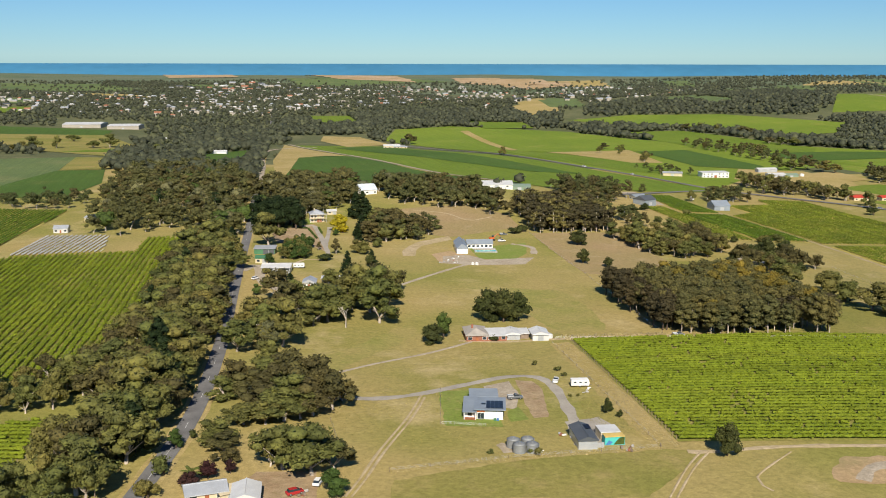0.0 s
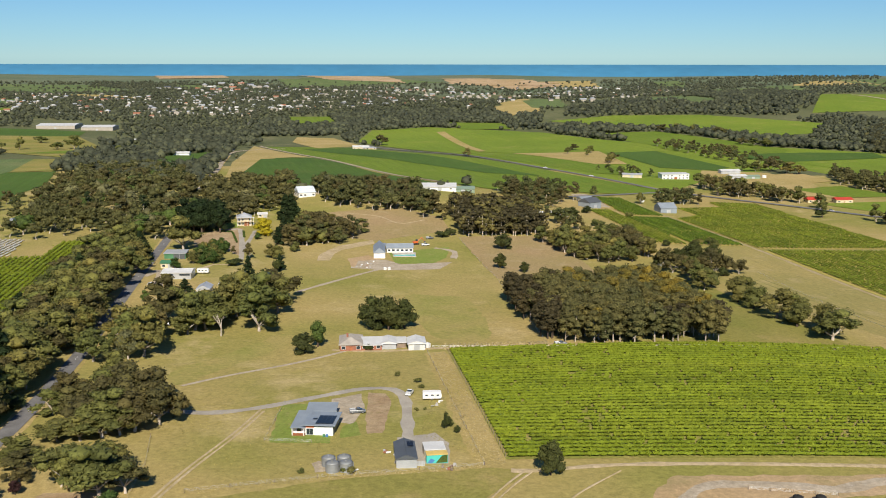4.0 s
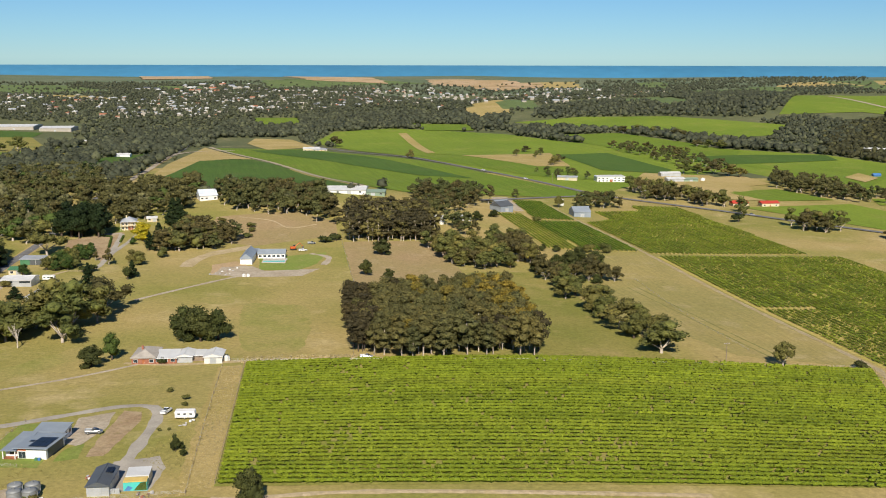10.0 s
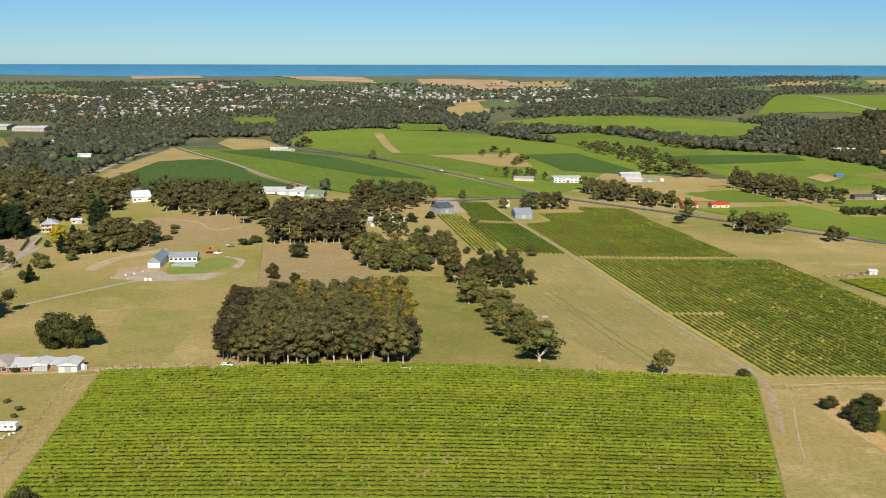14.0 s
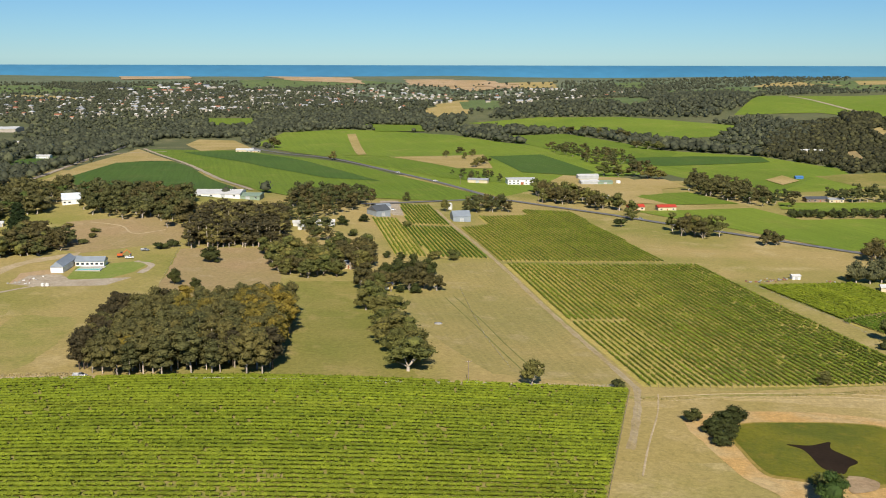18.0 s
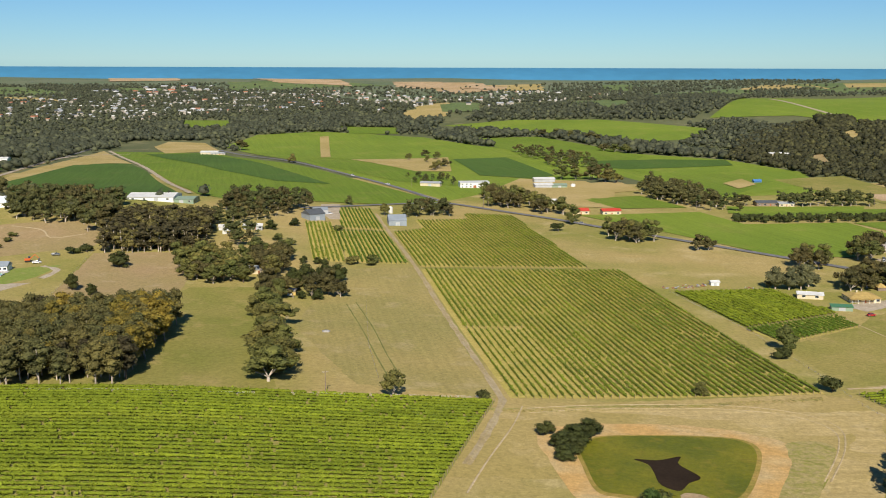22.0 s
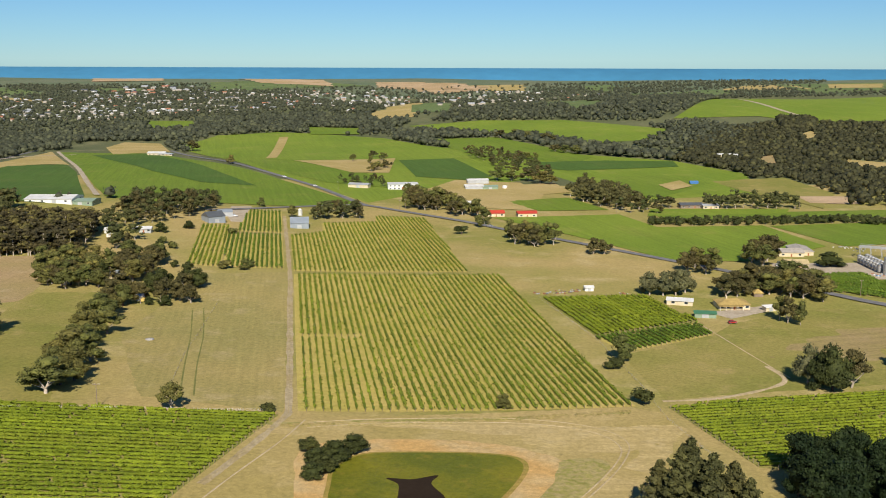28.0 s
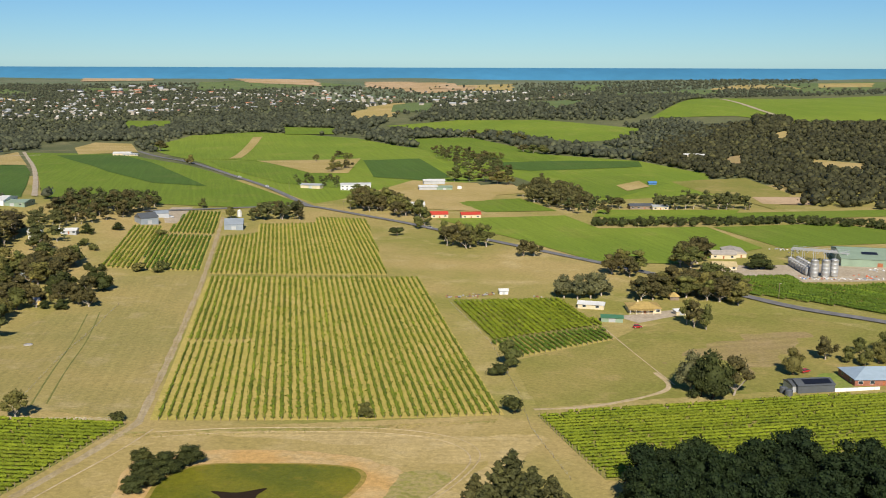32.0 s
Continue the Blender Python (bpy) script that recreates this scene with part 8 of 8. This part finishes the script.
building("farm_shed", "pale glasshouse roof beside the road", (-330.1, 1359.8), 5, 30, 12, 3.5, "gable", 1.5, WHITE, STEEL_PALE, 0, True, "shed")
building("farm_shed", "pale shed on the green plain", (-479.5, 1641.6), 5, 18, 12, 4, "gable", 1.5, CREAM, STEEL_PALE, 0, True, "shed")
building("farm_shed", "long white sheds near the road", (734.7, 1460.9), 5, 22, 12, 4, "gable", 1.5, CREAM, STEEL_PALE, 0, True, "shed")
building("cottage", "pale house on the far hill", (-79.1, 1558.6), 5, 22, 9, 2.6, "hip", 1.6, CREAM, STEEL, 3, True)

HOUSE = []
for k, (wall, top) in enumerate(((TOWN_WALL, STEEL), (TOWN_WALL, STEEL_PALE), (TOWN_WALL, TERRACOTTA), (STONE_ROOF, STEEL), (TOWN_WALL, STEEL_DARK), (TOWN_WALL, STONE_ROOF))):
    HOUSE.append((mesh_of("wall", *[list(q) for q in slab([(-8, -5), (8, -5), (8, 5), (-8, 5)], 3.4, -2)], wall), mesh_of("roof", *[list(q) for q in roof_mesh(16, 10, 3.4, 2.4, "hip" if k % 2 else "gable", 0.6)], top)))
SAY = ["cream house with steel roof", "cream house with pale roof", "cream house with terracotta roof", "stone house with pale roof", "cream house with dark roof", "cream house with tan roof"]


def town(ring, count, seed, low=0.8, high=1.7):
    rng = np.random.default_rng(seed)
    xs, ys = [p[0] for p in ring], [p[1] for p in ring]
    made = 0
    while made < count:
        x, y = rng.uniform(min(xs), max(xs)), rng.uniform(min(ys), max(ys))
        if not inside(x, y, ring):
            continue
        made += 1
        k = int(rng.integers(0, 6))
        root = new("town_house")
        s = rng.uniform(low, high)
        root.matrix_basis = Matrix.LocRotScale((x, y, float(ground_z(x, y)) + 2.5), Euler((0, 0, radians(8 + 90 * rng.integers(0, 2) + rng.uniform(-6, 6)))), (s, s, s * 1.15))
        a, b = new("wall", HOUSE[k][0]), new("roof", HOUSE[k][1])
        a.parent = b.parent = root
        b.location = (-8, -5, 0)
        tagged(root, "distant " + SAY[k] + " among town trees", "house", "houses of the distant town")


town([(-1092.0, 2322.6), (-456.0, 2319.8), (-377.8, 2506.0), (-207.2, 2515.9), (24.8, 2822.8), (147.1, 3433.7), (-475.1, 3728.1), (-736.3, 3658.5), (-1395.9, 2976.9)], 215, 5, 0.6, 1.05)
town([(-1079.6, 3557.0), (-665.7, 3503.9), (-486.6, 3819.2), (-741.6, 4030.1)], 30, 6, 0.8, 1.6)
town([(101.6, 2338.0), (356.6, 2395.1), (786.7, 3472.3), (402.2, 3766.3), (-206.5, 3662.8)], 50, 7, 0.6, 1.1)


def roofscape(ring, streets, seed):
    """The rest of the town's roofs, past counting, along straight streets: one mesh."""
    rng = np.random.default_rng(seed)
    R = np.array(ring)
    V, F, slots, base = [], [], [], 0
    tops = [STEEL, STEEL_PALE, STONE_ROOF, TERRACOTTA, STEEL_DARK]
    for _ in range(streets):
        x, y = rng.uniform(R[:, 0].min(), R[:, 0].max()), rng.uniform(R[:, 1].min(), R[:, 1].max())
        a = radians(8 + 90 * int(rng.integers(0, 2)) + rng.uniform(-8, 8))
        for k in range(int(rng.integers(5, 14))):
            px, py = x + k * 22 * math.cos(a) + rng.normal() * 4, y + k * 22 * math.sin(a) + rng.normal() * 4
            if not inside(px, py, ring):
                continue
            w, d, h = rng.uniform(6, 12), rng.uniform(5, 9), rng.uniform(2.4, 3.4)
            rv, rf = roof_mesh(w, d, h, rng.uniform(1.4, 2.4), "hip" if k % 2 else "gable", 0.5)
            bv, bf = slab([(0, 0), (w, 0), (w, d), (0, d)], h, -2)
            top = int(rng.choice(5, p=[0.3, 0.3, 0.2, 0.08, 0.12]))
            z = float(ground_z(px, py)) + 1.5
            ca, sa = math.cos(a), math.sin(a)
            for vv, ff, slot in ((rv, rf, top), (bv, bf, 5)):
                V += [(px + q[0] * ca - q[1] * sa, py + q[0] * sa + q[1] * ca, z + q[2]) for q in vv]
                F += [tuple(i + base for i in f) for f in ff]
                slots += [slot] * len(ff)
                base += len(vv)
    me = mesh_of("town_roofs", V, F, tops + [TOWN_WALL])
    me.polygons.foreach_set("material_index", np.array(slots, np.int32))
    tagged(new("town_roofs", me), "pale and grey roofs of a country town among trees", "town", kind="stuff")


roofscape([(-1392.0, 2522.6), (-656.0, 2279.8), (-307.8, 2406.0), (94.8, 2522.8), (247.1, 3433.7), (-275.1, 3828.1), (-736.3, 3758.5), (-1595.9, 3176.9)], 62, 15)
roofscape([(101.6, 2338.0), (456.6, 2595.1), (986.7, 3672.3), (402.2, 3866.3), (-206.5, 3662.8)], 16, 16)

# ---- tall dry grass ----
tufts([(52.0, 396.3), (96.0, 397.8), (95.4, 408.1), (50.3, 406.5)], 600, 0.6, STRAW, "tall bleached grass behind the vines", 1)
tufts([(172.2, 396.4), (189.4, 399.1), (185.4, 408.5), (172.2, 406.4)], 300, 0.9, STRAW, "tall bleached grass at the copse corner", 2)
tufts([(-14.1, 246.9), (18.4, 257.2), (65.0, 268.5), (65.6, 271.2), (18.6, 260.6), (-14.3, 250.8)], 500, 0.3, STRAW, "tall straw coloured grass along the fence", 3)
tufts([(45.5, 391.6), (52.5, 393.1), (69.8, 271.1), (61.8, 270.7)], 1800, 0.3, STRAW, "mown straw tufts beside the vines", 4)
tufts([(-41.2, 320.6), (-0.7, 323.8), (28.7, 283.7), (26.5, 260.2), (-21.3, 242.1)], 1500, 0.28, GREEN_BLADES, "rough grass tufts on the dry slope", 5)
tufts([(46.3, 340.1), (57.1, 343.9), (61.6, 275.6), (45.5, 292.5)], 900, 0.3, GREEN_BLADES, "rough green tufts beside the drive", 6)
tufts([(297.0, 406.7), (435.8, 438.0), (434.5, 433.2), (297.4, 402.5)], 1200, 0.4, GREEN_BLADES, "green tufts at the vine ends", 7)

# ---- poles, fences, palm ----
for xy in ((-87.3, 230.4), (-72.8, 376.7), (516.3, 974.8), (690.9, 998.5), (601.9, 636.5), (243.4, 411.4), (323.3, 982.5), (318.4, 974.6), (246.1, 1109.1)):
    pole(xy)
fence([(133.6, 258.9), (145.1, 257.7), (156.9, 256.9)], "dark pipe rail beside a gravel track", 4.0)
fence([(81.2, 552.4), (60.6, 678.2), (58.4, 703.0)])
fence([(81.2, 552.4), (94.3, 407.1)])
fence([(260.8, 437.9), (252.6, 489.1), (241.8, 597.6)])
fence([(47.0, 399.8), (115.9, 397.4), (198.5, 402.4), (300.3, 420.7)])
fence([(45.3, 393.3), (54.6, 329.2), (63.6, 270.8)])
fence([(446.0, 447.1), (447.1, 427.4), (455.9, 381.1)])
fence([(416.4, 624.5), (436.9, 540.7), (446.2, 459.2)])
fence([(-0.7, 323.8), (-0.7, 286.2), (13.3, 285.4)])
fence([(-34.6, 288.0), (-29.7, 266.2), (-27.2, 242.0)])
fence([(-14.2, 248.1), (18.5, 258.9), (63.7, 270.2)])

pr = new("palm_tree")
_a = (-65.1, 238.2)
pr.location = (_a[0], _a[1], float(ground_z(*_a)))
vv, ff = [], []
limb(vv, ff, (0, 0, -0.3), (0, 0, 3.4), 0.5, 0.42, 9)
part("trunk", (vv, ff), BARK_DARK, pr)
PALM = leafy("palm_fronds", (0.1, 0.13, 0.03), (0.12, 0.15, 0.035), (0.14, 0.16, 0.04))
for k in range(26):
    a, el0 = k * 2.39996, 1.2 - (k % 13) * 0.11
    pts = []
    for i in range(7):
        s = i / 6
        r = 3.0 * s
        pts.append(Vector((r * math.cos(a) * math.cos(el0 * (1 - s * 0.6)), r * math.sin(a) * math.cos(el0 * (1 - s * 0.6)), 3.4 + r * math.sin(el0) - 1.6 * s * s)))
    side = Vector((-math.sin(a), math.cos(a), 0))
    v, f = [], []
    for i, p in enumerate(pts):
        wd = 0.42 * math.sin(math.pi * (0.12 + 0.86 * i / 6))
        v += [tuple(p - side * wd - Vector((0, 0, wd * 0.5))), tuple(p), tuple(p + side * wd - Vector((0, 0, wd * 0.5)))]
        if i:
            o = 3 * i
            f += [(o - 3, o - 2, o + 1, o), (o - 2, o - 1, o + 2, o + 1)]
    part("frond", (v, f), PALM, pr)
tagged(pr, "squat date palm with arching fronds", "palm")


def bare_tree(xy, h, seed):
    rng = np.random.default_rng(seed)
    root = new("dead_tree")
    root.location = (xy[0], xy[1], float(ground_z(*xy)))
    v, f = [], []
    limb(v, f, (0, 0, -0.3), (0.2, 0, h * 0.4), 0.3, 0.22, 7)
    for k in range(7):
        a = rng.uniform(0, 6.28)
        mid = (0.2 + h * 0.18 * math.cos(a), h * 0.18 * math.sin(a), h * rng.uniform(0.55, 0.75))
        limb(v, f, (0.2, 0, h * rng.uniform(0.3, 0.4)), mid, 0.16, 0.09, 5)
        for j in range(3):
            b = a + rng.uniform(-0.8, 0.8)
            limb(v, f, mid, (mid[0] + h * 0.15 * math.cos(b), mid[1] + h * 0.15 * math.sin(b), mid[2] + h * rng.uniform(0.08, 0.28)), 0.08, 0.03, 4)
    part("trunk", (v, f), plain("bleached_wood", (0.5, 0.44, 0.36), 0.9, 0, 0.2), root)
    return tagged(root, "bare bleached dead gum tree", "tree")


bare_tree((-42.3, 413.8), 10, 2)
bare_tree((7.1, 771.5), 10, 3)


def road_dashes(line, width, label):
    """Painted centre dashes of a road, a little above it."""
    root = new("road_line")
    root.location = (line[0].x, line[0].y, float(ground_z(line[0].x, line[0].y)))
    acc = 0.0
    for a, b in zip(line, line[1:]):
        acc += (b - a).length
        if acc < 18:
            continue
        acc = 0.0
        d = (b - a).normalized()
        s = Vector((-d.y, d.x)) * width
        e = a + d * 5
        pts = [a - s, e - s, e + s, a + s]
        part("dash", ([(p.x - line[0].x, p.y - line[0].y, float(ground_z(p.x, p.y)) + 0.30 - root.location.z) for p in pts], [(0, 1, 2, 3)]), LINE_PAINT, root)
    tagged(root, label, "road line", kind="structure")


road_dashes(ROADS[0][:60], 0.07, "white painted centre dashes on asphalt")
